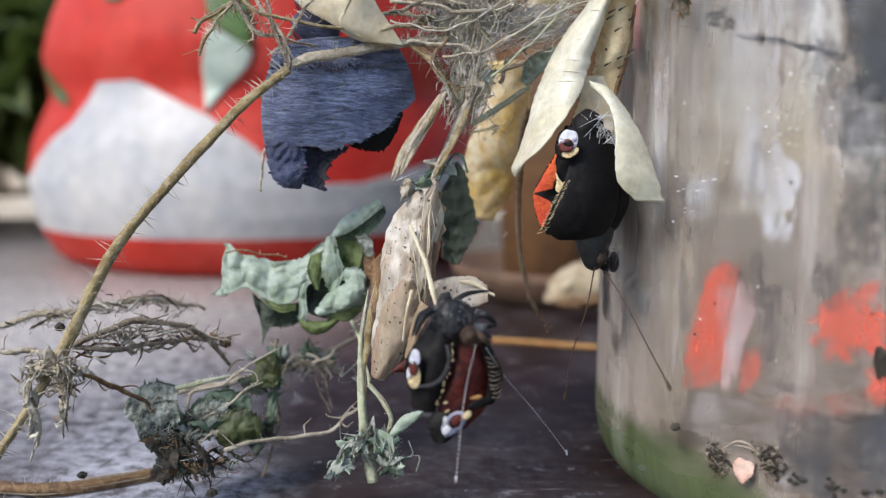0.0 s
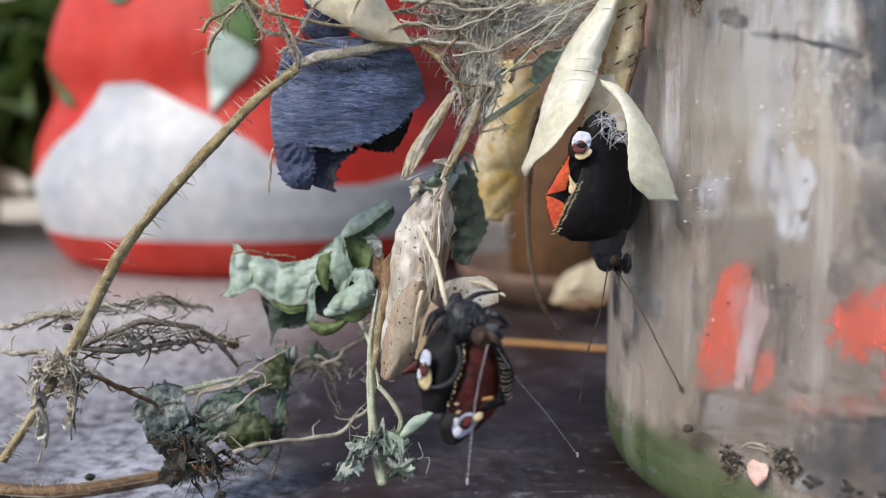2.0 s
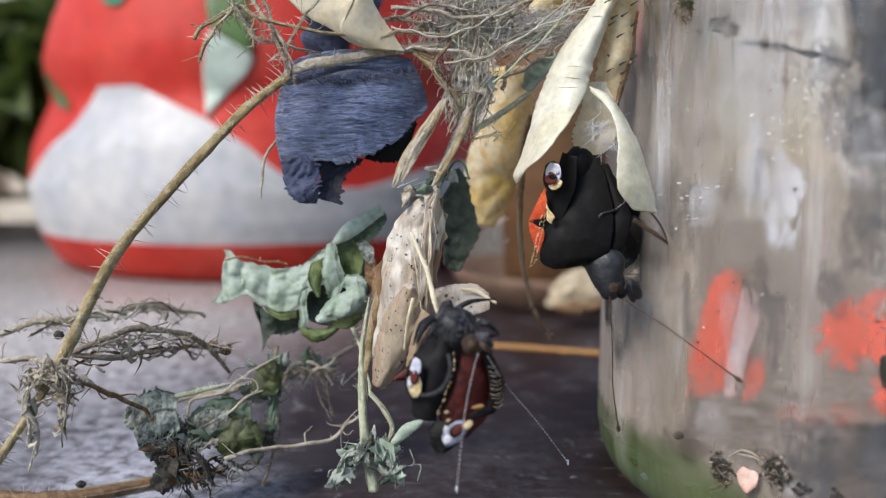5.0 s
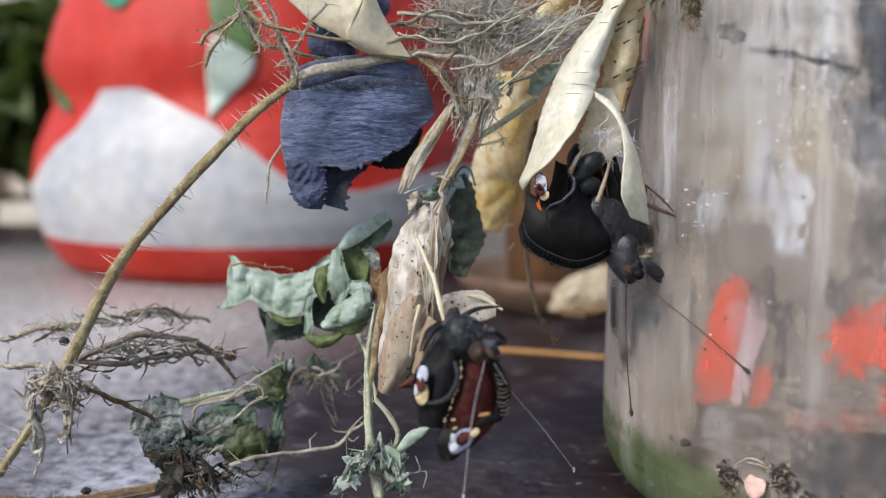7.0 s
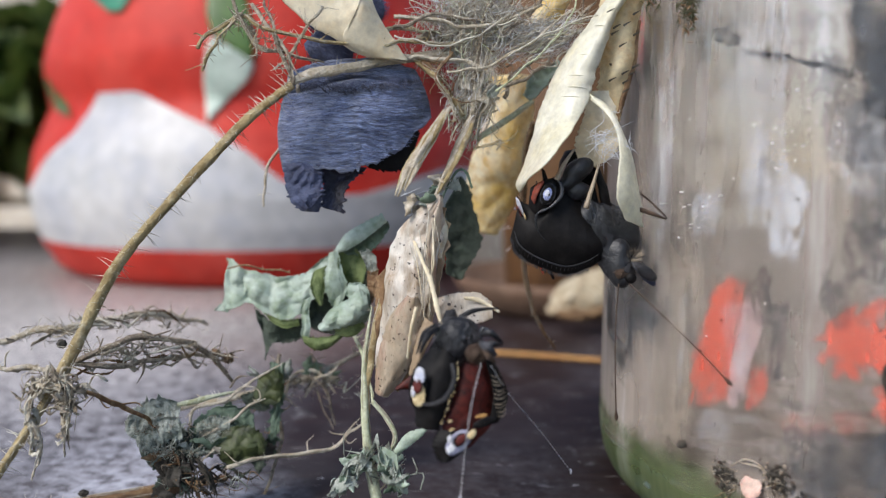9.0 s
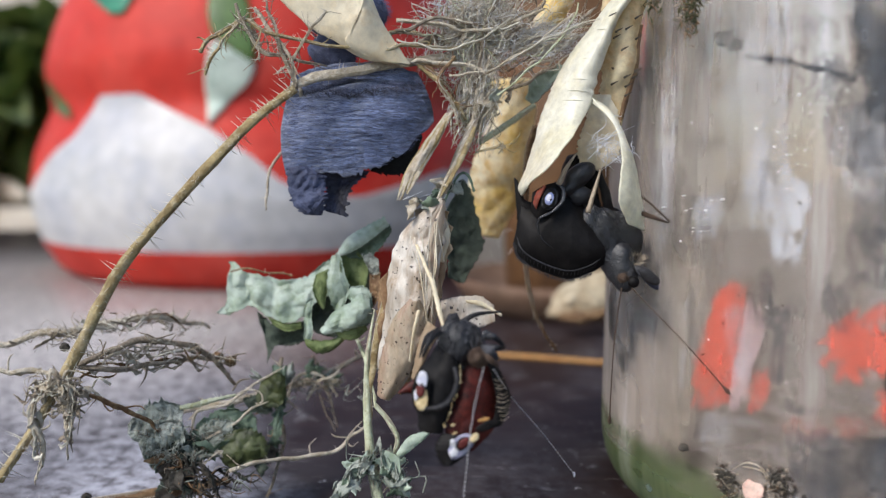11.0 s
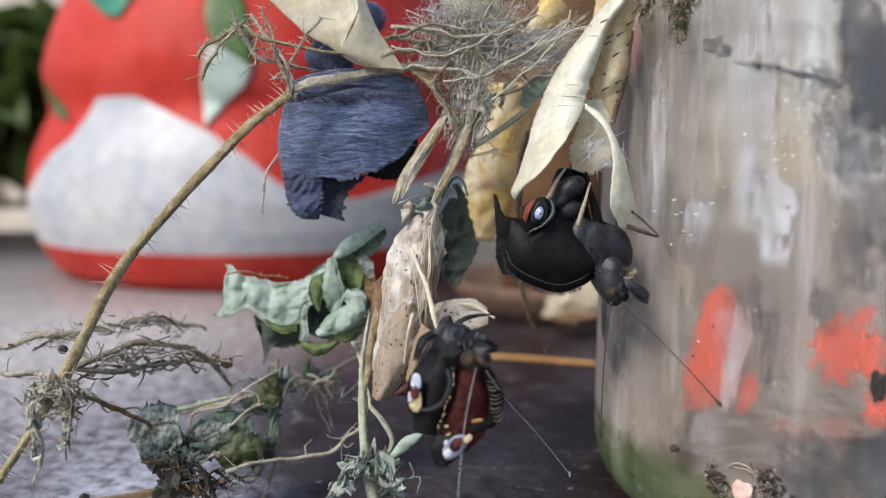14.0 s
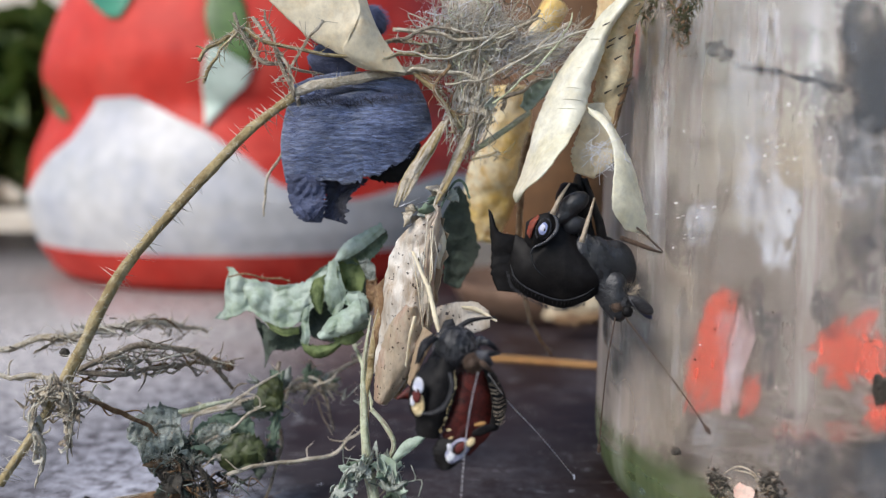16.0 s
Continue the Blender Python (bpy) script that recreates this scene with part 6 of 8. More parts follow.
ribbons("dry_leaf_tuft", "papery ribbons hanging from the stem knot", [[(-53.6, 105.0, 14.7), (-50.3, 104.0, 15.4), (-47.8, 103.9, 14.7), (-45.4, 105.0, 14.7)], [(-48.1, 104.2, 16.8), (-47.1, 103.8, 13.6), (-47.2, 103.4, 10.8), (-47.8, 103.0, 7.6)], [(-51.3, 103.8, 13.6), (-51.9, 103.4, 10.8), (-50.9, 102.8, 5.9)]], 34, 0.7, 4.4, 0.3, ("stem_pale", "stem_grey", "hair"), 420)
litter("dry_litter", "frayed fibres round the stem knot", [[(-51.8, 105.2, 16.2), (-49.0, 105.2, 16.2), (-47.2, 105.1, 15.5)], [(-49.0, 105.1, 15.5), (-48.3, 104.7, 12.6)]], 50, 0.8, 3.0, 0.12, ("stem_pale", "stem_grey"), 73)
litter("dry_litter", "wispy plant threads between the stems", [[(-25.0, 129.1, 8.9), (-20.2, 132.4, 8.9), (-12.4, 126.0, 8.9)], [(-10.8, 109.4, 5.8), (-9.3, 109.0, 2.8), (-7.1, 109.0, 2.8)]], 40, 1.2, 4.5, 0.09, ("stem_pale", "leaf_dead"), 74)
litter("dry_litter", "fine spider silk and threads behind the chrysalis", [[(6.4, 146.0, 29.3), (9.3, 145.6, 26.4), (11.3, 146.0, 29.3)], [(-6.3, 112.3, 37.2), (-3.3, 112.4, 37.9), (0.5, 113.9, 40.9)]], 12, 1.0, 3.0, 0.04, ("silk",), 75)
for k, (p, s_) in enumerate((((-37.2, 108.6, -0.8), 0.9), ((-30.2, 106.2, -1.7), 0.7), ((-46.7, 105.4, 1.0), 0.6), ((-35.3, 111.3, 1.9), 1.1), ((-37.2, 111.2, 0.8), 1.2), ((-32.0, 122.3, 14.6), 0.9), ((-33.6, 121.0, 15.5), 0.8))):
    crumb = thing("dirt_crumb", p, "dark crumb of soil and dry leaf", "dirt", "crumbs")
    bm = bmesh.new()
    blob(bm, p, (s_, s_ * 0.8, s_ * 0.8), k, 0.6, sub=3, grain=0.6)
    part("crumb", bm, "soil" if k < 5 else "stem_brown", crumb)
lofted("pale_dry_leaf", "pale dry leaf with a brown scalloped edge on the saucer", "leaf", [
    ([(28.2, 236.0, -0.7), (30.9, 236.0, 5.8), (35.3, 236.0, 9.0), (41.4, 237.0, 11.1), (47.9, 238.0, 12.5)], [(30.6, 233.0, -0.7), (34.5, 232.0, 0.7), (39.2, 232.0, 0.4), (43.3, 232.0, 0.7), (47.3, 234.0, 4.0)], 1.5, 0.4, 81, "leaf_tan", "blade", 0.8),
    ([(30.4, 231.5, 0.2), (34.7, 231.0, 1.2), (39.7, 231.0, 0.9), (44.0, 231.0, 1.9)], [(31.4, 231.5, -1.4), (35.1, 231.0, -1.9), (40.0, 231.0, -1.3), (44.3, 231.0, -0.3)], 0.8, 0.3, 82, "stem_brown", "brown_edge", 2.5),
])
lofted("small_leaf", "small pale green leaf on the side shoot", "leaf", [
    ([(-7.0, 108.3, 5.8), (-5.4, 108.5, 7.8), (-2.7, 108.7, 8.8)], [(-6.6, 108.2, 5.0), (-4.4, 108.4, 6.7), (-2.5, 108.6, 8.4)], 0.3, 0.2, 33, "leaf", "blade", 0.2),
])
bits("dry_leaf_tuft", "pale dry leaf shreds caught in the stem bundle", [[(1.2, 119.0, 61.4), (4.3, 118.4, 56.8), (5.1, 117.7, 51.5)], [(-4.9, 118.9, 60.6), (1.2, 118.6, 58.3)], [(7.5, 121.3, 60.2), (14.0, 122.7, 61.2), (17.9, 122.9, 62.7)]], 14, 1.5, 1.2, ("stem_pale", "stem_grey", "leaf_dead", "stem_pale"), 300)
lofted("papery_leaf", "cream papery dry leaf at the top of the bundle", "leaf", [
    ([(-26.3, 116.4, 68.7), (-18.8, 115.6, 61.6), (-15.0, 115.3, 59.4), (-11.4, 115.6, 57.2), (-5.3, 116.1, 56.2)], [(-14.1, 114.2, 69.0), (-11.2, 113.7, 65.3), (-11.8, 113.4, 62.4), (-13.3, 114.2, 59.5), (-11.4, 115.6, 57.2)], 0.5, 0.02, 41, "petal", "blade", 0.1),
    ([(-14.1, 114.1, 68.2), (-11.6, 113.5, 63.2), (-13.6, 114.1, 59.2), (-10.7, 115.6, 56.9)], [(-11.5, 117.6, 69.0), (-9.3, 115.7, 62.8), (-6.9, 115.8, 59.0), (-5.2, 116.1, 56.5)], 0.7, 0.02, 42, "petal", "fold", 0.1),
])
leaf_thing("small_leaf", "small blue-green wilted leaf on a green stalk", [
    ([(11.7, 127.1, 52.1), (13.8, 127.4, 55.0), (16.7, 127.7, 57.4)], [0.8, 1.5, 0.4], (0, -1, 0.2), 0.5, 0.4, 43, "leaf"),
])
nettle("green_stalk", [(4.2, 119.5, 46.3), (8.2, 123.8, 48.7), (12.5, 127.0, 51.7)], [0.4, 0.42, 0.35], "short green leaf stalk", "stem_green", 4, 0.8, 51)
nettle("hanging_twig", [(13.2, 131.1, 48.9), (12.0, 131.9, 43.0), (11.9, 133.5, 30.6), (13.8, 135.5, 19.4), (17.9, 138.1, 12.2)], [0.55, 0.5, 0.35, 0.3, 0.2], "thin brown twig hanging behind the chrysalises", "stem_brown", 6, 0.8, 52, 0.3)

nettle("brown_strip", [(-6.6, 115.7, 32.1), (-8.5, 112.5, 25.6), (-9.8, 111.8, 19.6), (-10.6, 111.1, 13.6), (-10.7, 110.6, 9.1)], [0.25, 0.4, 0.45, 0.4, 0.3], "flat green-brown stem beside the spotted chrysalis", "stem", 6, 0.9, 61, 0.2, flat=0.6)
# ---- chrysalis shells ----


def shell_lower():
    ob = thing("spotted_chrysalis", (-1.8, 111.3, 38.7), "empty bone-white chrysalis with dark specks, split open", "chrysalis", "chrysalis shells")
    bm = bmesh.new()
    loft(bm, [(-1.2, 111.8, 39.0), (-4.3, 112.0, 36.5), (-6.8, 112.3, 33.5), (-8.0, 111.8, 29.5), (-8.4, 111.2, 24.3), (-9.5, 111.6, 18.1), (-9.4, 111.2, 14.2), (-8.5, 110.9, 12.1)], [(-0.7, 111.7, 38.8), (-0.5, 111.3, 34.8), (-1.2, 110.3, 31.2), (-2.1, 109.1, 26.2), (-3.7, 108.7, 22.2), (-4.8, 109.3, 17.9), (-5.5, 109.6, 15.4), (-7.8, 110.3, 12.3)], [0.2, 1.1, 1.4, 1.4, 1.1, 0.7, 0.3], 0.24, 5, 0.35, 70, 44, 0.12, 0.0, 0.0, 0.0, 0.28)
    part("case", bm, "husk", ob)
    bm = bmesh.new()
    loft(bm, [(-1.7, 112.7, 37.6), (-2.4, 112.8, 33.1), (-3.6, 112.1, 27.2), (-5.1, 111.4, 21.2), (-6.6, 110.9, 16.8), (-7.9, 111.0, 12.9)], [(-0.7, 112.2, 38.2), (0.1, 111.7, 34.0), (-0.9, 111.0, 27.3), (-2.6, 110.3, 21.6), (-3.9, 110.4, 17.3), (-6.5, 110.4, 12.9)], -0.6, 0.15, 35, 0.9, 50, 20, 0.12)
    part("inner_case", bm, "husk_in", ob, "tan inside of the split case")
    for one, two, bulge in (
        ([(-1.0, 110.4, 38.4), (-2.2, 109.6, 35.5), (-3.0, 108.6, 32.1), (-2.2, 107.8, 28.6), (-2.5, 107.4, 24.6), (-3.7, 107.6, 20.6)], [(-0.8, 110.6, 38.1), (-0.9, 110.2, 34.1), (-1.5, 109.6, 30.5), (-1.5, 109.0, 26.9), (-1.8, 108.6, 23.3), (-3.3, 108.4, 19.9)], 0.3),
        ([(-5.1, 107.6, 26.4), (-7.4, 108.6, 23.3), (-8.6, 109.4, 19.8), (-9.4, 109.8, 16.3), (-9.5, 110.2, 12.9)], [(-3.8, 107.2, 26.3), (-2.7, 107.2, 23.6), (-3.7, 107.4, 20.2), (-5.2, 108.4, 16.5), (-7.7, 110.0, 12.7)], 1.2),
    ):
        bm = bmesh.new()
        loft(bm, one, two, bulge, 0.12, 36, 0.2, 50, 26, 0.1, 0.0, 0.0, 0.0, 0.2)
        part("case_side", bm, "husk_tan", ob, "tan translucent side of the case")
    for one, two, m_, bulge, ragged, label in (
        ([(-2.5, 104.2, 29.4), (-2.0, 103.0, 27.6), (-1.6, 101.9, 25.9), (-1.0, 100.7, 24.2)], [(-2.0, 104.3, 29.5), (-1.5, 103.0, 27.6), (-1.0, 101.9, 25.9), (-0.7, 100.7, 24.2)], "petal", 0.15, 0.1, "pale torn edge of the case"),
        ([(-4.4, 107.8, 33.3), (-3.5, 106.5, 31.3), (-2.5, 104.2, 29.3)], [(-4.1, 107.8, 33.3), (-3.1, 106.5, 31.3), (-2.1, 104.2, 29.3)], "petal", 0.1, 0.1, "pale torn edge of the case"),
        ([(-2.3, 112.6, 36.7), (-1.2, 111.7, 34.0), (-1.2, 111.9, 30.6)], [(-0.9, 112.7, 37.5), (0.1, 111.7, 34.0), (-0.6, 111.9, 30.4)], "petal", 0.4, 0.2, "pale torn edge of the case"),
        ([(-1.8, 110.2, 25.4), (0.5, 110.3, 26.1), (3.8, 110.3, 26.3), (5.8, 110.1, 25.1)], [(-1.2, 108.7, 22.4), (1.0, 108.7, 22.4), (4.0, 108.7, 22.4), (5.9, 108.8, 23.1)], "husk", 0.4, 0.15, "torn flap of the case"),
        ([(2.0, 109.1, 26.0), (4.2, 109.1, 25.7), (6.8, 108.9, 24.1)], [(2.3, 109.1, 25.6), (4.3, 109.0, 25.1), (6.7, 108.9, 23.8)], "petal", 0.1, 0.1, "pale torn edge of the case"),
        ([(-2.8, 105.6, 23.9), (-3.9, 105.3, 21.1), (-4.9, 105.8, 16.6)], [(-0.9, 104.5, 23.0), (-2.5, 104.2, 20.5), (-4.3, 104.7, 16.3)], "husk_in", 0.5, 0.2, "torn flap of the case"),
        ([(-4.1, 105.3, 25.4), (-4.7, 105.0, 22.6), (-5.2, 106.1, 18.6)], [(-3.7, 105.3, 25.4), (-4.3, 105.0, 22.6), (-4.9, 106.1, 18.4)], "petal", 0.1, 0.1, "pale torn edge of the case"),
        ([(-9.7, 113.3, 27.6), (-9.6, 113.0, 24.7), (-10.2, 112.4, 19.5)], [(-8.0, 112.4, 29.4), (-8.3, 111.7, 24.2), (-9.4, 111.7, 18.9)], "stem_brown", 0.4, 0.5, "brown dried stem edge"),
    ):
        bm = bmesh.new()
        loft(bm, one, two, bulge, 0.15, 6, ragged, 28, 12, 0.08)
        part("flap", bm, m_, ob, label)
    # pale fibres along the case
    rnd = random.Random(33)
    for k in range(11):
        a = V((-1.2, 110.1, 38.9)).lerp(V((-6.6, 108.9, 33.5)), rnd.random() ** 2 * 0.8)
        b = V((-1.3, 107.2, 27.9)).lerp(V((-4.2, 106.2, 19.4)), rnd.random())
        c = a.lerp(b, rnd.uniform(0.3, 0.6)) + Vector((rnd.gauss(0.6, 0.4), -0.9 + rnd.gauss(0, 0.3), 0))
        bm = bmesh.new()
        w_ = rnd.choice((0.35, 0.5, 0.8))
        tube(bm, [a.lerp(b, rnd.uniform(0.0, 0.35)), c, a.lerp(b, rnd.uniform(0.6, 1.0)) + Vector((rnd.gauss(0.5, 0.4), -0.5, 0))], [0.06 * w_, 0.13 * w_, 0.03], 5, 14, 0.3, 0.4, k)
        part("fibre", bm, ("petal", "hair", "stem_pale")[k % 3], ob)


def shell_yellow():
    ob = thing("yellow_chrysalis", (9.9, 143.5, 54.0), "yellowish translucent empty chrysalis behind the bundle", "chrysalis", "chrysalis shells")
    bm = bmesh.new()
    loft(bm, [(7.3, 143.8, 56.8), (7.0, 144.7, 49.5), (4.2, 145.8, 42.9), (3.3, 146.9, 36.1), (4.1, 146.2, 30.9)], [(14.1, 143.8, 56.8), (14.6, 145.0, 51.3), (13.6, 145.8, 42.9), (11.5, 146.7, 35.1), (8.4, 146.1, 30.1)], [2.2, 2.4, 2.0, 1.6, 0.5], 0.12, 9, 0.4, 50, 30, 0.2, 0.0, 0.0, 0.0, 0.22)
    part("case", bm, "shell_yellow", ob)
    bm = bmesh.new()
    husk(bm, [(17.3, 133.6, 68.6), (15.1, 133.2, 65.1), (13.2, 132.6, 60.5)], [2.0, 2.0, 0.8], -200, 20, 0.25, 0.3, 10)
    part("upper_case", bm, "shell_yellow", ob)


def shell_upper():
    ob = thing("pale_chrysalis", (20.3, 122.0, 55.7), "pale yellow-green chrysalis split open at the lower end", "chrysalis", "chrysalis shells")
    left = [(25.5, 120.0, 69.5), (21.6, 119.6, 64.9), (19.4, 119.4, 61.9), (15.9, 119.2, 57.1), (14.1, 119.0, 53.7), (13.4, 118.8, 51.8), (12.4, 118.6, 49.2), (11.4, 117.8, 45.5), (10.3, 117.0, 42.3), (9.4, 116.4, 40.2), (9.8, 116.0, 39.0)]
    right = [(27.4, 116.4, 68.7), (23.5, 116.0, 64.3), (21.9, 116.0, 61.4), (20.4, 116.0, 56.8), (19.3, 115.6, 53.5), (18.8, 114.8, 51.6), (17.4, 113.4, 49.0), (14.7, 110.4, 45.5), (12.4, 109.2, 42.9), (10.7, 111.6, 41.1), (10.0, 115.4, 39.3)]
    swell = [1.9, 2.0, 2.1, 2.2, 2.3, 2.0, 1.8, 1.2, 0.8, 0.4, 0.1]
    bm = bmesh.new()
    loft(bm, left, right, swell, 0.09, 12, 0.3, 90, 30, 0.18)
    part("case", bm, "shell", ob)
    bm = bmesh.new()
    loft(bm, [(19.4, 118.6, 52.7), (18.4, 118.2, 48.5), (17.4, 117.6, 45.7), (17.8, 117.2, 43.2)], [(22.3, 118.4, 52.7), (23.3, 118.0, 48.5), (23.1, 117.4, 44.9), (20.4, 117.0, 42.3)], [0.3, 0.5, 0.4, 0.2], 0.15, 17, 0.4, 36, 22, 0.14)
    part("inner_case", bm, "petal", ob, "pale tan inner wall of the split case")
    bm = bmesh.new()
    loft(bm, [(21.4, 121.0, 67.7), (20.7, 120.1, 60.8), (21.0, 119.4, 54.9), (20.8, 119.7, 52.4), (22.5, 119.7, 47.7)], [(27.3, 117.9, 67.1), (25.9, 118.5, 62.8), (25.4, 118.4, 56.8), (24.3, 118.5, 53.1), (23.2, 118.4, 47.3)], [1.8, 2.2, 2.0, 1.0, 0.3], 0.1, 13, 0.5, 50, 26, 0.2)
    part("back_case", bm, "shell_tan", ob, "tan spotted back of the case")
    bm = bmesh.new()
    husk(bm, [(25.8, 118.4, 62.1), (25.3, 118.4, 56.8), (24.0, 118.4, 52.3), (23.1, 118.5, 47.7)], [0.3, 0.4, 0.35, 0.15], 0, 300, 0.2, 0.3, 16)
    part("seam", bm, "stem_brown", ob, "orange-brown torn seam")
    # raised rings between the segments of the abdomen
    one, two = spline(left, 90), spline(right, 90)
    for k in (20, 27, 34, 40, 46):
        run = [one[k].lerp(two[k], v) - Vector((0, level(swell, k / 90) * (1 - (2 * v - 1) ** 2) - 0.02, 0.35 * (2 * v - 1) ** 2 - 0.35)) for v in (0.3, 0.42, 0.55, 0.7, 0.84, 0.95)]
        bm = bmesh.new()
        tube(bm, run, [0.02, 0.08, 0.1, 0.08, 0.02], 6, 20, 0.3)
        part("segment_ridge", bm, "shell", ob)
    bm = bmesh.new()
    for k in range(44):
        rnd = random.Random(k)
        c = V((21.0, 111.2, 45.2)) + Vector((rnd.gauss(0, 1.1), rnd.gauss(0, 0.5), rnd.gauss(0, 1.2)))
        d = Vector((rnd.gauss(0, 1.0), rnd.gauss(0, 0.4), rnd.gauss(0, 1.0)))
        e = Vector((rnd.gauss(0, 0.7), rnd.gauss(0, 0.3), rnd.gauss(0, 0.7)))
        tube(bm, [c - d, c - d * 0.3 + e * 0.6, c + d * 0.4 - e * 0.6, c + d], [0.015, 0.045, 0.035, 0.01], 4, 12)
    tagged(part("silk", bm, "silk", ob, "torn white silky lining"), kind="stuff")
    rnd = random.Random(5)
    for k in range(14):
        c = V((23.2, 116.0, 57.3)) + Vector((rnd.uniform(-2.2, 1.6), rnd.uniform(-0.6, 0.2), rnd.uniform(-5, 6)))
        bm = bmesh.new()
        tube(bm, [c, c + Vector((0.3, -0.4, 0.2)), c + Vector((0.8, -0.7, 0.45))], [0.16, 0.12, 0.04], 5, 4)
        part("spike", bm, "soil", ob)
    flap = thing("pale_chrysalis_flap", (20.4, 113.4, 51.6), "curved pale flap of the split chrysalis", "chrysalis flap")
    bm = bmesh.new()
    loft(bm, [(19.5, 115.3, 51.8), (22.2, 114.0, 50.4), (25.6, 112.1, 45.0), (27.7, 110.8, 39.2), (28.6, 110.4, 36.0)], [(19.7, 115.2, 51.2), (21.4, 112.1, 48.8), (22.0, 110.0, 45.7), (21.8, 108.5, 42.1), (22.2, 108.1, 38.7), (24.7, 108.8, 36.3)], [0.2, 0.5, 0.9, 0.9, 0.3], 0.07, 15, 0.25, 44, 24, 0.2)
    part("flap", bm, "shell", flap)
    return ob, flap


shell_lower()
shell_yellow()
SHELL, FLAP = shell_upper()


# ---- butterflies ----
def disc(bm, c, rx, rz, normal, lift, seed=0, tilt=0.0):
    """A slightly domed oval lying on a wing."""
    n_ = V(normal).normalized()
    a = n_.cross(Vector((0, 0, 1))).normalized()
    b = a.cross(n_) * -1
    ca, sa = math.cos(radians(tilt)), math.sin(radians(tilt))

    def f(u, v):
        w = 2 * math.pi * u
        q = (0.04 + 0.96 * v) * (1 + 0.14 * noise.noise(Vector((math.cos(w) * 1.7, math.sin(w) * 1.7, seed * 2.3 + rx))))
        x, z = rx * math.cos(w) * q, rz * math.sin(w) * q
        return V(c) + n_ * (lift - 0.05 * v * v) + a * (x * ca - z * sa) + b * (x * sa + z * ca)

    sheet(bm, f, 28, 4, 0.06)


def eyespot(parent, c, rx, rz, normal, tilt, rings, back=None, lift=0.25):
    for k, (m_, size, dx, dz) in enumerate(rings):
        bm = bmesh.new()
        disc(bm, V(c) + Vector((dx, 0, dz)), rx * size, rz * size, normal, lift + 0.035 * k, k, tilt)
        part("eyespot_ring", bm, m_, parent, "", back)


def fuzz(bm, c, size, count, length, seed, down=(0, 0, -1), thin=0.05):
    rnd = random.Random(seed)
    for _ in range(count):
        d = Vector((rnd.gauss(0, 1), rnd.gauss(0, 1), rnd.gauss(0, 1))).normalized()
        base = V(c) + Vector((d.x * size[0], d.y * size[1], d.z * size[2]))
        out = (d * 0.7 + V(down) * 0.8).normalized()
        side = out.orthogonal().normalized() * thin
        x, y, z = bm.verts.new(base + side), bm.verts.new(base - side), bm.verts.new(base + out * length * rnd.uniform(0.5, 1.2))
        bm.faces.new((x, y, z))


def merged(bm, centre, balls, soft=0.3, sub=5, hair=0, seed=0, grain=0.05):
    """One skin over several ellipsoids (place, half sizes, turn) seen from a centre, with soft creases between them and short hair."""
    solids = [(Matrix.LocRotScale(V(c), Euler([radians(a) for a in turn]), V(size))).inverted() for c, size, turn in balls]
    c0 = V(centre)

    def inside(p):
        return sum(math.exp(-((m @ p).length_squared - 1) / soft) for m in solids) > 1

    got = bmesh.ops.create_icosphere(bm, subdivisions=sub, radius=1.0)
    dirs = [v.co.normalized() for v in got["verts"]]
    for v, d in zip(got["verts"], dirs):
        far_end = 9.0
        while far_end > 0.4 and not inside(c0 + d * far_end):
            far_end -= 0.35
        near_end, out_end = far_end, far_end + 0.35
        for _ in range(5):
            half_ = (near_end + out_end) / 2
            if inside(c0 + d * half_):
                near_end = half_
            else:
                out_end = half_
        v.co = c0 + d * (near_end + grain * noise.noise(d * 14 + Vector((seed, 0, 0))))
    rnd = random.Random(seed)
    skin = [(v.co.copy(), d) for v, d in zip(got["verts"], dirs)]
    for _ in range(hair):
        p, d = rnd.choice(skin)
        out = (d * 0.45 + Vector((rnd.gauss(0.2, 0.25), rnd.gauss(-0.1, 0.2), -0.7))).normalized() * rnd.uniform(0.2, 0.5)
        side = out.orthogonal().normalized() * 0.022
        bm.faces.new((bm.verts.new(p + side), bm.verts.new(p - side), bm.verts.new(p + out)))


def marks(parent, spots, normal=(0, -1, 0), back=None, name="wing_mark"):
    """Small patches of coloured scales: place, half width, half height, tilt, material."""
    for k, (c, rx, rz, tilt, m_) in enumerate(spots):
        bm = bmesh.new()
        disc(bm, c, rx, rz, normal, 0.02 + 0.03 * k, k, tilt)
        part(name, bm, m_, parent, "", back)


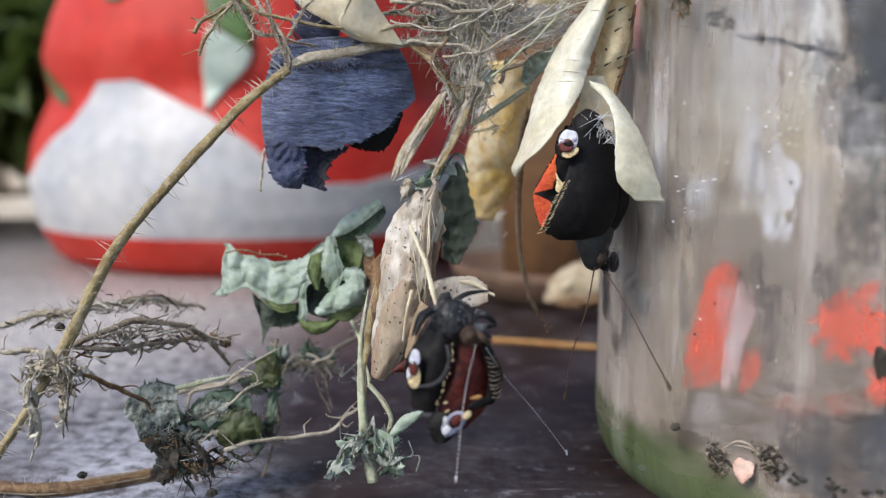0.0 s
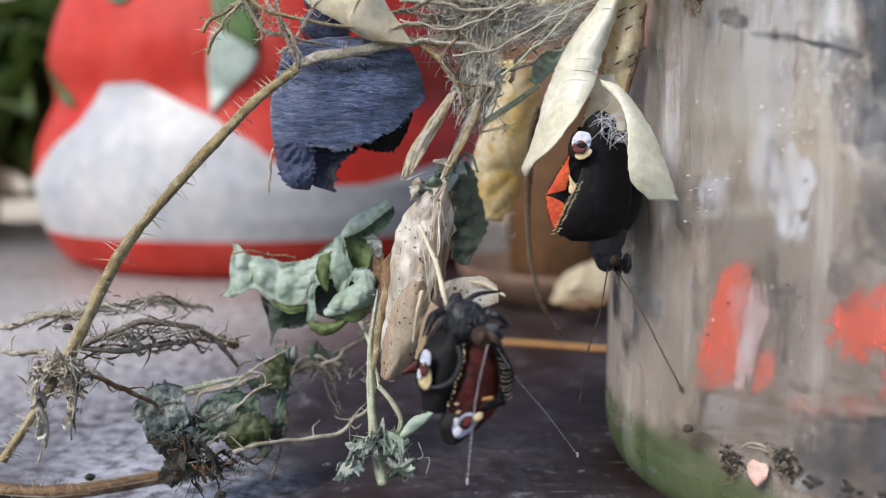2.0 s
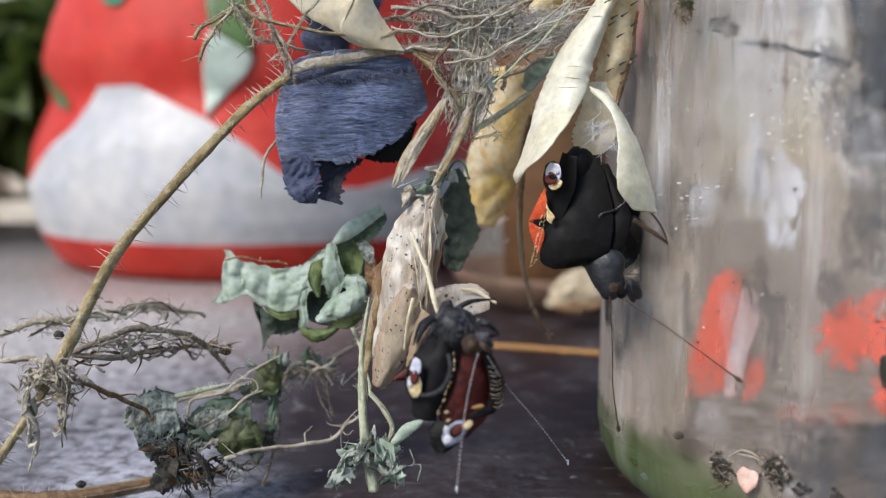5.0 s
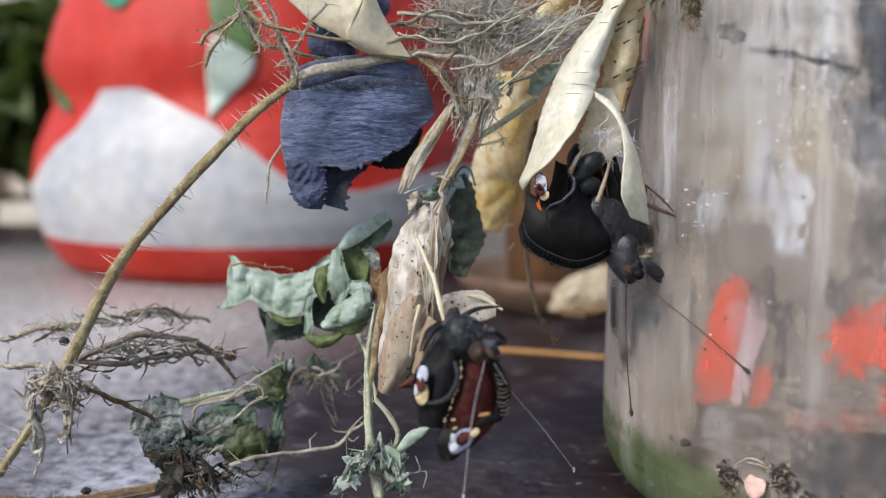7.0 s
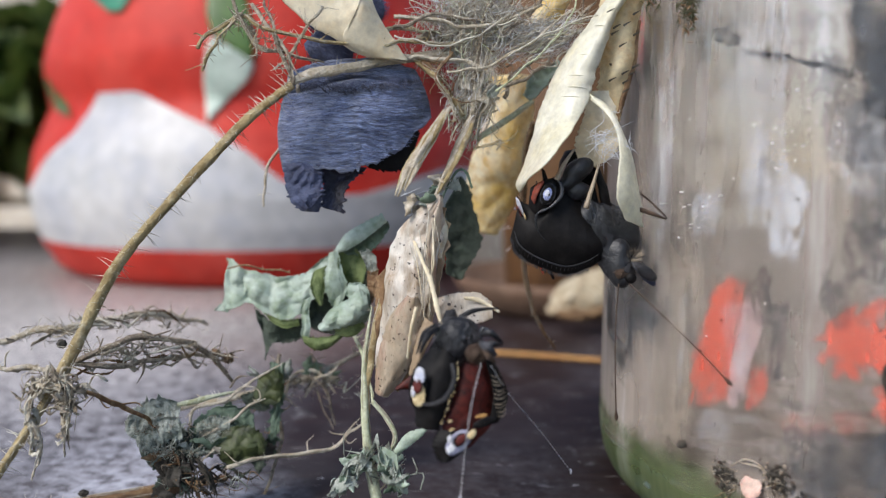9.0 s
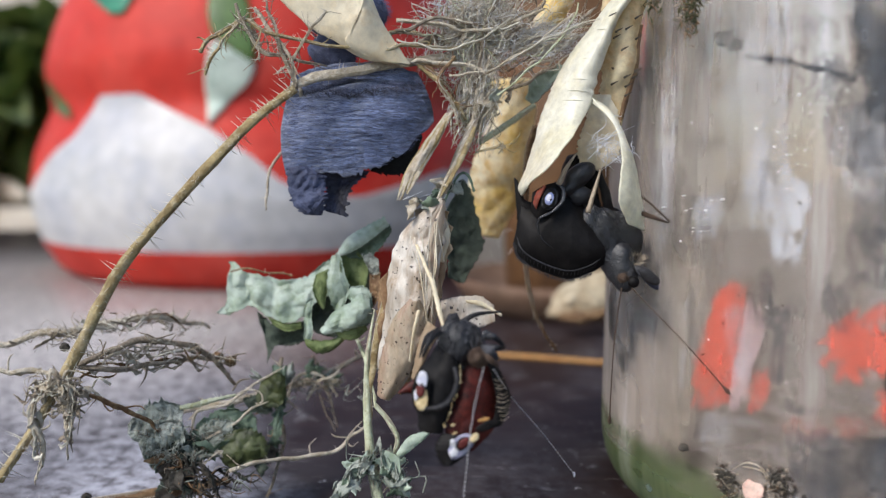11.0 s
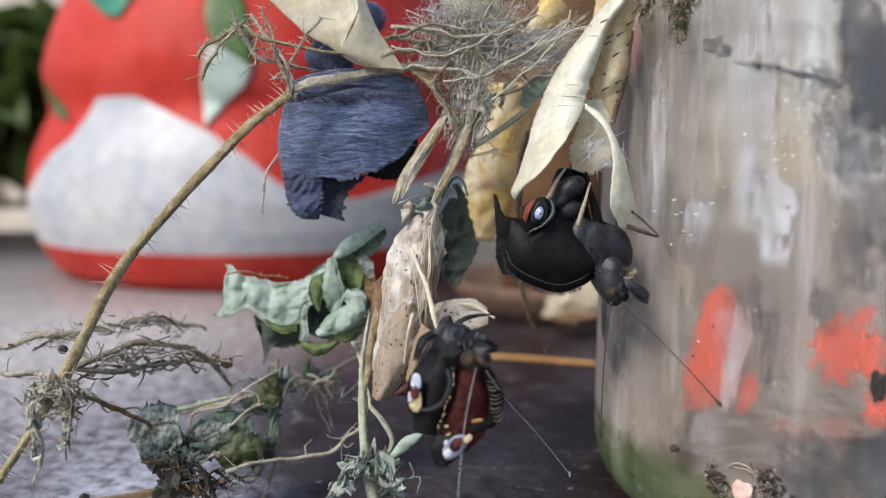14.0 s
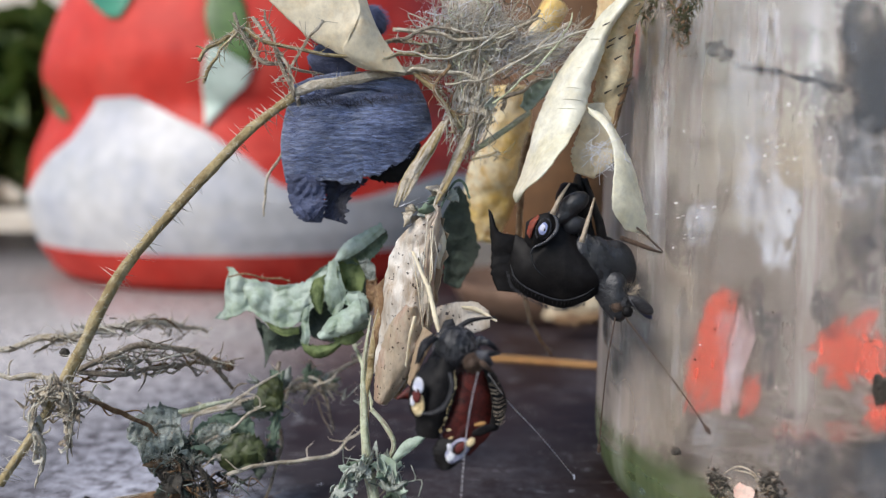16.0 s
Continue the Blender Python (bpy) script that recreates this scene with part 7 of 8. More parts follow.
def butterfly_lower():
    """Hangs head up from the spotted shell, wings still crumpled."""
    ob = thing("butterfly", (1.0, 96.4, 23.8), "newly hatched dark butterfly with crumpled maroon wings and eyespots", "butterfly", "hatching butterflies")
    bm = bmesh.new()
    blob(bm, (1.2, 96.9, 23.1), (2.5, 2.0, 2.7), 1, 0.14)
    fuzz(bm, (1.2, 96.9, 23.1), (2.5, 2.0, 2.7), 700, 0.7, 2)
    part("thorax", bm, "plate_dark", ob, "grey furry thorax")
    bm = bmesh.new()
    fuzz(bm, (0.9, 96.5, 23.3), (2.4, 2.0, 2.6), 620, 0.6, 9, (0, -0.3, -0.8), 0.045)
    part("down", bm, "fur_grey", ob, "pale grey down")
    bm = bmesh.new()
    blob(bm, (0.2, 98.9, 25.1), (0.9, 0.8, 1.2), 6, 0.3, (0, 20, 0))
    part("collar", bm, "fur", ob, "dark collar")
    bm = bmesh.new()
    blob(bm, (3.1, 94.2, 22.0), (1.15, 1.0, 1.2), 3, 0.12)
    fuzz(bm, (3.1, 94.2, 22.0), (1.1, 1.0, 1.2), 180, 0.4, 3)
    head = part("head", bm, "brown", ob, "brown furry head")
    bm = bmesh.new()
    blob(bm, (3.0, 92.2, 22.4), (0.5, 0.4, 0.55), 3, 0.05)
    part("eye", bm, "brown", head, "dull brown compound eye")
    for pts, r, m_ in (
        ([(3.6, 92.7, 23.5), (4.3, 91.9, 23.3), (5.2, 92.6, 22.2)], [0.3, 0.55, 0.25], "fur_grey"),
        ([(3.8, 91.9, 23.0), (4.4, 91.4, 22.4), (5.2, 91.7, 21.7)], [0.2, 0.36, 0.15], "brown"),
        ([(3.7, 94.5, 24.2), (4.7, 93.7, 24.5), (6.0, 94.4, 23.4)], [0.3, 0.42, 0.2], "plate_dark"),
        ([(3.4, 94.4, 23.3), (4.9, 93.5, 23.3), (6.1, 94.3, 23.2)], [0.2, 0.35, 0.2], "plate_dark"),
        ([(3.6, 94.4, 23.8), (3.9, 94.5, 24.8), (4.8, 94.5, 24.5)], [0.2, 0.3, 0.15], "plate"),
    ):
        bm = bmesh.new()
        tube(bm, pts, r, 8, 14, 0.25, 0.8, 3)
        part("palp", bm, m_, head, "grey palp and folded foreleg")
    bm = bmesh.new()
    loft(bm, [(-0.9, 97.4, 23.6), (-2.7, 96.7, 21.2), (-4.0, 96.5, 19.4), (-4.4, 96.2, 17.1), (-3.8, 95.9, 14.9), (-3.7, 95.3, 13.3)], [(0.8, 96.0, 22.5), (1.2, 95.3, 20.2), (0.9, 95.0, 18.1), (0.4, 94.8, 16.5), (-0.4, 94.6, 14.6), (-1.1, 94.4, 13.2)], [0.8, 1.2, 1.5, 1.6, 1.2, 0.5], 0.08, 3, 0.25, 56, 36, 0.12)
    hind = part("hind_wing", bm, "black", ob, "black folded hind wing")
    bm = bmesh.new()
    loft(bm, [(0.9, 96.7, 20.9), (0.5, 95.8, 17.3), (-0.5, 95.0, 13.8), (-1.1, 94.6, 11.0)], [(4.5, 97.5, 20.7), (5.4, 97.2, 17.5), (5.6, 96.7, 13.9), (2.5, 94.6, 11.0)], [0.7, 1.0, 0.9, 0.4], 0.12, 4, 0.3, 50, 36, 0.12)
    fore = part("fore_wing", bm, "maroon", ob, "maroon crumpled fore wing")
    bm = bmesh.new()
    loft(bm, [(-4.2, 98.2, 18.5), (-5.2, 98.1, 17.8), (-6.2, 98.0, 17.0)], [(-3.9, 97.9, 16.6), (-4.8, 98.0, 16.8), (-6.1, 98.0, 16.8)], 0.3, 0.1, 14, 0.1, 20, 10, 0.1)
    part("wing_corner", bm, "maroon", fore, "maroon wing corner")
    bm = bmesh.new()
    loft(bm, [(4.2, 96.7, 21.0), (4.8, 96.0, 18.9), (5.2, 95.7, 16.6), (4.7, 95.8, 13.6)], [(5.4, 97.5, 20.2), (6.5, 97.2, 18.1), (6.9, 97.0, 15.9), (5.9, 96.2, 13.6)], 0.6, 0.08, 5, 0.3, 40, 16, 0.12)
    edge = part("wing_edge", bm, "black", ob, "black wing edge with cream bars")
    rnd = random.Random(61)
    for k in range(10):
        s = k / 9
        a = V((5.0, 94.3, 19.5)).lerp(V((5.5, 93.8, 14.9)), s) + Vector((rnd.gauss(0, 0.12), 0, rnd.gauss(0, 0.08)))
        b = V((6.1, 95.6, 19.3)).lerp(V((6.6, 95.1, 14.9)), s) + Vector((0.3 * math.sin(s * 3.1), 0, rnd.gauss(0, 0.1)))
        bm = bmesh.new()
        tube(bm, [a, a.lerp(b, 0.5) + Vector((0, -0.2, -0.22)), b], [0.04, rnd.uniform(0.06, 0.1), 0.03], 4, 6)
        part("cream_bar", bm, "leg", edge)
    bm = bmesh.new()
    loft(bm, [(-1.1, 94.4, 13.2), (-1.7, 93.9, 11.9), (-1.5, 93.7, 10.6), (-0.9, 93.6, 9.7)], [(3.1, 94.0, 13.3), (2.8, 93.9, 12.4), (1.9, 93.8, 11.3), (0.4, 93.6, 9.9)], 0.6, 0.1, 6, 0.5, 36, 24, 0.12)
    tip = part("wing_tip", bm, "black", ob, "black wing tip")
    # eyespots
    marks(hind, [((-3.4, 93.9, 18.3), 1.05, 2.3, -4, "black"), ((-3.2, 93.7, 19.6), 0.62, 0.98, -6, "white"), ((-3.3, 93.6, 17.4), 0.78, 1.35, -4, "cream"), ((-3.9, 93.6, 17.9), 0.24, 0.7, -6, "white"), ((-3.4, 93.5, 18.5), 0.52, 0.82, 0, "black"), ((-3.4, 93.4, 18.5), 0.48, 0.72, 0, "iris"), ((-3.4, 93.4, 19.2), 0.1, 0.22, 0, "white")], (-0.25, -1, 0), None, "eyespot_ring")
    marks(tip, [((1.1, 92.6, 12.3), 1.75, 1.05, 48, "violet"), ((0.3, 92.5, 11.6), 0.62, 0.42, 55, "white"), ((0.2, 92.5, 12.7), 0.3, 0.5, 10, "white"), ((2.6, 92.5, 13.3), 0.62, 0.4, 50, "cream"), ((1.3, 92.4, 12.7), 0.95, 0.62, 46, "black"), ((1.4, 92.3, 12.8), 0.74, 0.46, 46, "iris")], (0.1, -1, 0), None, "eyespot_ring")
    marks(fore, [((3.7, 93.4, 15.1), 0.7, 0.22, 10, "straw"), ((4.7, 93.8, 14.7), 0.35, 0.16, -20, "cream"), ((4.1, 93.3, 14.4), 1.5, 0.5, 20, "black"), ((0.2, 92.5, 14.8), 0.24, 0.12, 15, "cream"), ((0.4, 92.4, 13.9), 0.3, 0.12, 25, "cream")])
    line = spline([(1.0, 92.9, 21.3), (1.1, 92.5, 20.1), (0.7, 92.2, 18.8), (0.2, 92.0, 17.3), (-0.3, 92.3, 16.0), (-0.8, 92.5, 14.6)], 15)
    for k, p in enumerate(line):
        bm = bmesh.new()
        blob(bm, p + Vector((rnd.gauss(0, 0.06), 0, rnd.gauss(0, 0.08))), (rnd.uniform(0.05, 0.12), 0.05, rnd.uniform(0.08, 0.2)), k, 0.4, (0, 15 + rnd.gauss(0, 25), 0), 1)
        part("cream_dot", bm, "cream", hind)
    # a raised strip in grey, so the black wing's soft highlight is coloured in
    bm = bmesh.new()
    loft(bm, [(0.2, 93.7, 21.1), (0.4, 92.7, 19.6), (-0.3, 92.5, 17.9), (-1.5, 92.8, 17.0), (-2.9, 93.6, 16.5)], [(0.6, 93.4, 21.2), (0.9, 92.4, 19.5), (0.1, 92.2, 17.5), (-1.4, 92.5, 16.6), (-2.9, 93.4, 16.3)], 0.25, 0.03, 8, 0.0, 30, 8, 0.1)
    part("wing_fold", bm, "fur", hind, "raised wing fold, its soft highlight put into the grey colour")
    for pts, r in (([(-1.2, 96.2, 24.6), (-2.3, 94.4, 24.0), (-3.2, 94.2, 22.1)], [0.35, 0.42, 0.15]), ([(1.4, 98.1, 25.3), (3.0, 98.2, 26.2), (5.9, 99.1, 26.3)], [0.4, 0.3, 0.12]), ([(-1.4, 97.1, 24.8), (-2.8, 96.1, 23.9), (-3.6, 95.9, 21.6)], [0.2, 0.24, 0.1])):
        bm = bmesh.new()
        tube(bm, pts, r, 8, 14, 0.25, 0.7, 2)
        part("leg", bm, "fur", ob, "dark hairy leg")
    for pts in ([(3.6, 91.7, 21.6), (2.7, 91.3, 17.9), (2.0, 91.2, 13.5), (1.3, 90.7, 6.5)], [(4.8, 94.1, 20.7), (7.4, 97.9, 16.0), (11.3, 102.0, 10.5), (15.9, 106.5, 3.5)]):
        bm = bmesh.new()
        line = tube(bm, pts, [0.06, 0.05, 0.05, 0.06], 6, 30)
        ant = part("antenna", bm, "brown", ob, "thin pale-banded antenna")
        bm = bmesh.new()
        for k in range(44):
            p, q = spline(pts, 88)[2 * k], spline(pts, 88)[2 * k + 1]
            tube(bm, [p, q], [0.08, 0.08], 5, 1)
        part("bands", bm, "silk", ant, "pale bands")
        bm = bmesh.new()
        blob(bm, pts[-1], (0.14, 0.14, 0.4), 1, 0.1, sub=2)
        part("club", bm, "white", ant)
    return ob


def butterfly_blue():
    """Wings closed, seen from the fur-covered underside."""
    ob = thing("blue_butterfly", (-13.7, 120.7, 55.5), "blue-grey furry butterfly with ragged wings hanging from a twig", "butterfly", "hatching butterflies")

    top = spline([(-21.6, 119.4, 55.2), (-17.9, 118.6, 56.3), (-13.2, 118.2, 56.8), (-8.6, 118.4, 56.8), (-4.4, 119.2, 55.6)], 72)
    low = spline([(-22.8, 119.6, 41.4), (-18.1, 118.6, 42.2), (-12.7, 118.4, 42.1), (-10.7, 118.6, 42.9), (-7.6, 119.0, 44.4), (-2.2, 119.6, 48.8)], 72)

    def f(u, v):
        # u runs down from the body, v across; long wavy ridges of hair run across
        k = round(v * 72)
        p = top[k].lerp(low[k], u)
        p.x -= 1.0 * math.sin(u * 3.14) * (1 - v) ** 3 - 0.5 * math.sin(u * 3.14) * v**3
        p.z += u**6 * (0.7 * noise.noise(Vector((v * 16, 1.5, 0))) + 0.4 * noise.noise(Vector((v * 45, 4.5, 0))))
        p.y -= 1.8 * math.sin(v * 3.14) - 0.5 * math.sin(u * 7 + v * 2)
        wave = p.z + 0.5 * noise.noise(Vector((p.x * 0.22, 3.0, p.z * 0.2)))
        p.y -= 0.30 * abs(noise.noise(Vector((p.x * 0.16, 0.0, wave * 1.25)))) + 0.22 * noise.noise(Vector((p.x * 0.42, 7.0, wave * 2.6)))
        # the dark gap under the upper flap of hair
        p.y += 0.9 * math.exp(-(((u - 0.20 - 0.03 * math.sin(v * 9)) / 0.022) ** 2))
        return p

    bm = bmesh.new()
    sheet(bm, f, 110, 72, 0.3)
    part("hind_wing", bm, "blue_wing", ob, "blue-grey furry hind wing")
    rnd = random.Random(4)
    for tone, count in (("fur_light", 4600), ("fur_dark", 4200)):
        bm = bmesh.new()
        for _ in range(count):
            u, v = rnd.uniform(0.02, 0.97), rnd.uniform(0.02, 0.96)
            # no pale hair in the gap: its shade is put into the colour
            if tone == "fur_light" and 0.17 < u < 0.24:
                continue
            p = f(round(u * 110) / 110, round(v * 72) / 72) + Vector((rnd.uniform(-0.2, 0.2), -0.15, rnd.uniform(-0.1, 0.1)))
            d = Vector((rnd.uniform(0.5, 1.3) * (1 if v > 0.5 else -1) * (0.3 if v > 0.9 or v < 0.08 else 1), rnd.uniform(-0.16, -0.02), rnd.gauss(-0.06, 0.07) + 0.14 * math.sin(u * 31 + v * 9)))
            q = Vector((0, 0, rnd.uniform(0.015, 0.035)))
            bm.faces.new((bm.verts.new(p + q), bm.verts.new(p - q), bm.verts.new(p + d)))
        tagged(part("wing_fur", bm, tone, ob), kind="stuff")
    bm = bmesh.new()
    for c, size in (((-16.1, 119.6, 58.4), (3.3, 1.8, 2.4)), ((-15.0, 121.0, 62.1), (4.2, 2.2, 2.4)), ((-11.1, 121.0, 64.2), (2.6, 2.0, 2.0))):
        blob(bm, c, size, 4, 0.2, (0, 12, 0))
        fuzz(bm, c, size, 1300, 0.9, 5, (1, -0.2, -0.3), 0.03)
    part("thorax", bm, "fur_navy", ob, "navy furry thorax")
    # hair along the flap's edge, darkened to stand in for the shade under it
    for tone, count, dz in (("fur_night", 520, -0.1), ("fur_navy", 360, 0.5)):
        bm = bmesh.new()
        line = spline([(-19.6, 117.0, 53.0), (-16.1, 116.2, 53.1), (-13.4, 116.0, 52.7), (-10.0, 116.0, 53.3), (-7.0, 116.4, 53.6), (-4.2, 117.4, 54.0)], 60)
        for k in range(count):
            p = rnd.choice(line) + Vector((rnd.gauss(0, 0.4), rnd.gauss(0, 0.15), dz + rnd.gauss(0, 0.22)))
            d = Vector((rnd.uniform(-0.7, 0.7), rnd.uniform(-0.3, 0), rnd.uniform(-0.8, 0.1)))
            q = Vector((0.035, 0, 0.035))
            bm.faces.new((bm.verts.new(p + q), bm.verts.new(p - q), bm.verts.new(p + d)))
        tagged(part("flap_shade_hair", bm, tone, ob, "dark hair along the flap edge, with the shade under it put into the colour"), kind="stuff")
    bm = bmesh.new()
    loft(bm, [(-22.6, 119.2, 42.9), (-22.4, 118.8, 40.2), (-21.8, 118.6, 38.0), (-20.1, 118.6, 36.3)], [(-17.4, 118.2, 42.9), (-17.1, 117.8, 40.6), (-17.1, 117.8, 38.5), (-17.7, 118.2, 36.2)], [0.5, 1.0, 1.0, 0.5], 0.28, 51, 0.7, 60, 40, 0.2, 0.0, 0.0, 0.0, 0.5)
    part("wing_lobe", bm, "fur_navy", ob, "navy crumpled lower wing lobe")
    bm = bmesh.new()
    loft(bm, [(-18.5, 119.0, 43.0), (-17.5, 119.4, 41.1), (-17.3, 119.0, 38.4), (-17.3, 118.6, 36.8)], [(-11.1, 118.8, 42.2), (-12.6, 118.8, 41.0), (-14.0, 118.6, 39.4), (-14.5, 118.4, 36.0)], [-0.6, -0.9, -0.6, 0.0], 0.2, 52, 0.9, 60, 40, 0.2, 0.0, 0.0, 0.0, 0.4)
    part("wing_lobe", bm, "fur_night", ob, "blackish hollow of the wing edge")
    bm = bmesh.new()
    loft(bm, [(-12.0, 120.2, 43.1), (-8.1, 120.4, 44.9), (-4.1, 120.6, 47.8)], [(-10.8, 120.0, 42.2), (-7.8, 120.0, 41.7), (-5.6, 120.2, 42.7), (-3.8, 120.6, 47.0)], 0.3, 0.1, 5, 0.6, 40, 20, 0.15)
    part("fore_wing", bm, "black", ob, "black fore wing behind")
    return ob


BUTTERFLY_LOWER = butterfly_lower()
BUTTERFLY_BLUE = butterfly_blue()


# the upper butterfly turns as it frees itself: its pose late in the clip, from its first one
PIVOT = V((20.5, 117.2, 37.7))
HEAD_FIRST, HEAD_LATE = V((20.2, 112.3, 28.5)), V((23.5, 111.9, 27.9))
TURN = Euler((0, radians(-30), radians(-50)), "XYZ").to_quaternion()
# late layout back to the first: the head comes to its first place
BACK = Matrix.Translation(HEAD_FIRST) @ TURN.inverted().to_matrix().to_4x4() @ Matrix.Translation(-HEAD_LATE)


def butterfly_upper():
    ob = thing("butterfly", PIVOT, "black hatching butterfly with orange wing patch and eyespots on its shell", "butterfly", "hatching butterflies")
    moving = {}
    # body and near wing, laid out as they hang late in the clip
    bm = bmesh.new()
    blob(bm, (22.3, 115.4, 33.2), (3.2, 2.8, 4.4), 2, 0.1, (0, -28, 0))
    part("thorax", bm, "black", ob, "black furry thorax", BACK)
    bm = bmesh.new()
    blob(bm, (18.1, 119.6, 40.7), (2.4, 2.4, 4.0), 3, 0.1, (0, -20, 0))
    part("abdomen", bm, "black", ob, "dark abdomen", BACK)
    bm = bmesh.new()
    blob(bm, (23.5, 111.6, 28.6), (1.3, 1.2, 1.3), 4, 0.15, (0, -25, 0), 4)
    fuzz(bm, (23.5, 111.6, 28.7), (1.25, 1.2, 1.25), 260, 0.45, 6, (0.3, -0.2, -0.6), 0.03)
    head = part("head", bm, "fur", ob, "dark furry head", BACK)
    for k, (c, size, turn) in enumerate((((25.7, 110.2, 28.6), (1.95, 0.6, 0.8), (0, 36, 0)), ((26.3, 111.2, 27.7), (1.5, 0.5, 0.6), (0, 44, 0)))):
        bm = bmesh.new()
        blob(bm, c, size, k, 0.12, turn, 4, 1.2)
        palp = part("palp", bm, "fur_night" if k else "palp_scales", head, "dark flattened palp", BACK)
    bm = bmesh.new()
    tube(bm, [(23.7, 109.4, 30.0), (24.2, 109.3, 29.1), (24.9, 109.5, 28.2)], [0.05, 0.13, 0.03], 5, 10)
    part("palp_stripe", bm, "fur_grey", palp, "pale line of scales", BACK)
    bm = bmesh.new()
    blob(bm, (22.5, 110.5, 28.2), (0.7, 0.55, 0.65), 8, 0.2, (0, 0, 0), 4)
    fuzz(bm, (22.5, 110.5, 28.2), (0.85, 0.7, 0.85), 160, 0.3, 7, (0.2, -0.4, -0.6), 0.025)
    part("face", bm, "brown", head, "brown furry face", BACK)
    bm = bmesh.new()
    blob(bm, (23.9, 110.3, 27.7), (0.75, 0.6, 0.75), 3, 0.04, (0, 0, 0), 4)
    part("eye", bm, "black", head, "black compound eye", BACK)
    bm = bmesh.new()
    fuzz(bm, (24.4, 111.0, 30.6), (0.9, 0.7, 0.6), 160, 0.8, 17, (0.5, -0.2, 0.6), 0.03)
    part("tuft", bm, "leg", head, "tan hair tuft", BACK)
    # neck, which shows from the start, then the back with its plates, which turns into view
    bm = bmesh.new()
    merged(bm, (19.9, 112.0, 30.5), [((19.9, 112.0, 31.8), (2.7, 1.7, 2.4), (0, 0, 0)), ((19.8, 111.8, 29.8), (1.9, 1.5, 1.9), (0, 0, 0)), ((19.9, 111.6, 28.1), (1.3, 1.2, 1.3), (0, 0, 0))], 0.4, 4, 260, 3)
    part("neck", bm, "plate_dark", ob, "dark furry neck")
    bm = bmesh.new()
    merged(bm, (20.7, 113.8, 33.7), [((18.2, 113.2, 35.3), (1.2, 1.2, 2.6), (0, 14, 0)), ((20.5, 112.9, 33.8), (2.2, 1.4, 3.6), (0, -8, 0)), ((23.2, 113.4, 33.4), (2.4, 1.5, 3.5), (0, -14, 0)), ((22.2, 112.6, 30.6), (1.7, 1.2, 1.6), (0, -30, 0)), ((18.0, 114.0, 32.5), (2.8, 1.1, 2.8), (0, 30, 0))], 0.30, 6, 1400, 9, 0.035)
    moving["plates"] = [part("back", bm, "plate", ob, "grey and black scaled back", BACK)]
    bm = bmesh.new()
    merged(bm, (16.5, 114.0, 40.5), [((17.1, 113.6, 41.7), (2.3, 1.2, 1.4), (0, -32, 0)), ((15.8, 113.6, 40.0), (2.3, 1.1, 1.0), (0, -36, 0)), ((17.2, 113.6, 38.8), (1.7, 1.0, 1.2), (0, -20, 0))], 0.25, 5, 0, 4)
    moving["tan"] = [part("belly", bm, "plate_dark", ob, "grey smooth underside segments", BACK)]
    bm = bmesh.new()
    loft(bm, [(9.5, 115.5, 37.4), (11.7, 114.6, 36.9), (13.7, 114.4, 39.8), (15.8, 114.4, 39.8), (17.5, 114.2, 37.7), (19.4, 113.8, 35.5)], [(8.5, 115.5, 32.5), (9.2, 114.6, 30.3), (11.9, 113.7, 28.8), (15.6, 113.2, 27.7), (18.6, 112.8, 28.6), (20.7, 112.8, 29.9)], [0.7, 1.6, 2.3, 2.5, 2.2, 1.4], 0.05, 7, 0.12, 70, 48, 0.14)
    near = part("hind_wing", bm, "black", ob, "black rounded hind wing", BACK)
    moving["near"] = near
    bm = bmesh.new()
    rim = [(8.7, 113.4, 33.5), (9.5, 112.6, 31.6), (12.0, 111.9, 30.0), (15.4, 111.5, 29.0), (18.0, 111.5, 29.6), (19.8, 111.8, 30.6)]
    tube(bm, rim, [0.04, 0.1, 0.12, 0.12, 0.1, 0.03], 6, 50, 0.2)
    part("rim_fold", bm, "plate_dark", near, "thin fold along the wing rim", BACK)
    for k, p in enumerate(spline(rim, 30)[2:-2]):
        bm = bmesh.new()
        tube(bm, [p + Vector((0, 0.1, -0.25)), p + Vector((-0.08, 0.25, -0.75))], [0.04, 0.02], 4, 2)
        part("rim_bar", bm, "fur", near, "", BACK)
    # the rolled fold of the black wing, greyed to carry its sheen
    bm = bmesh.new()
    tube(bm, [(13.5, 111.8, 40.8), (14.5, 111.3, 39.9), (14.5, 110.9, 38.4), (13.1, 110.8, 36.9), (11.6, 111.0, 36.1), (11.3, 111.2, 35.0), (11.9, 111.2, 33.3), (13.4, 111.2, 32.0)], [0.06, 0.24, 0.3, 0.22, 0.18, 0.15, 0.08, 0.02], 10, 60, 0.12, 0.8)
    part("wing_fold", bm, "plate", near, "rolled wing fold, its sheen put into the grey colour", BACK)
    bm = bmesh.new()
    loft(bm, [(8.1, 116.5, 41.1), (8.3, 116.2, 38.5), (8.5, 115.8, 35.4), (8.4, 115.4, 32.4), (9.3, 115.0, 30.1)], [(8.5, 116.4, 40.7), (9.5, 116.0, 38.1), (12.0, 116.0, 37.4), (15.2, 116.2, 35.0), (16.8, 116.0, 29.2)], [0.1, 0.4, 0.6, 0.5, 0.3], 0.08, 8, 0.25, 50, 26, 0.14)
    far_wing = part("fore_wing", bm, "black", ob, "black ragged fore wing", BACK)
    bm = bmesh.new()
    rnd = random.Random(15)
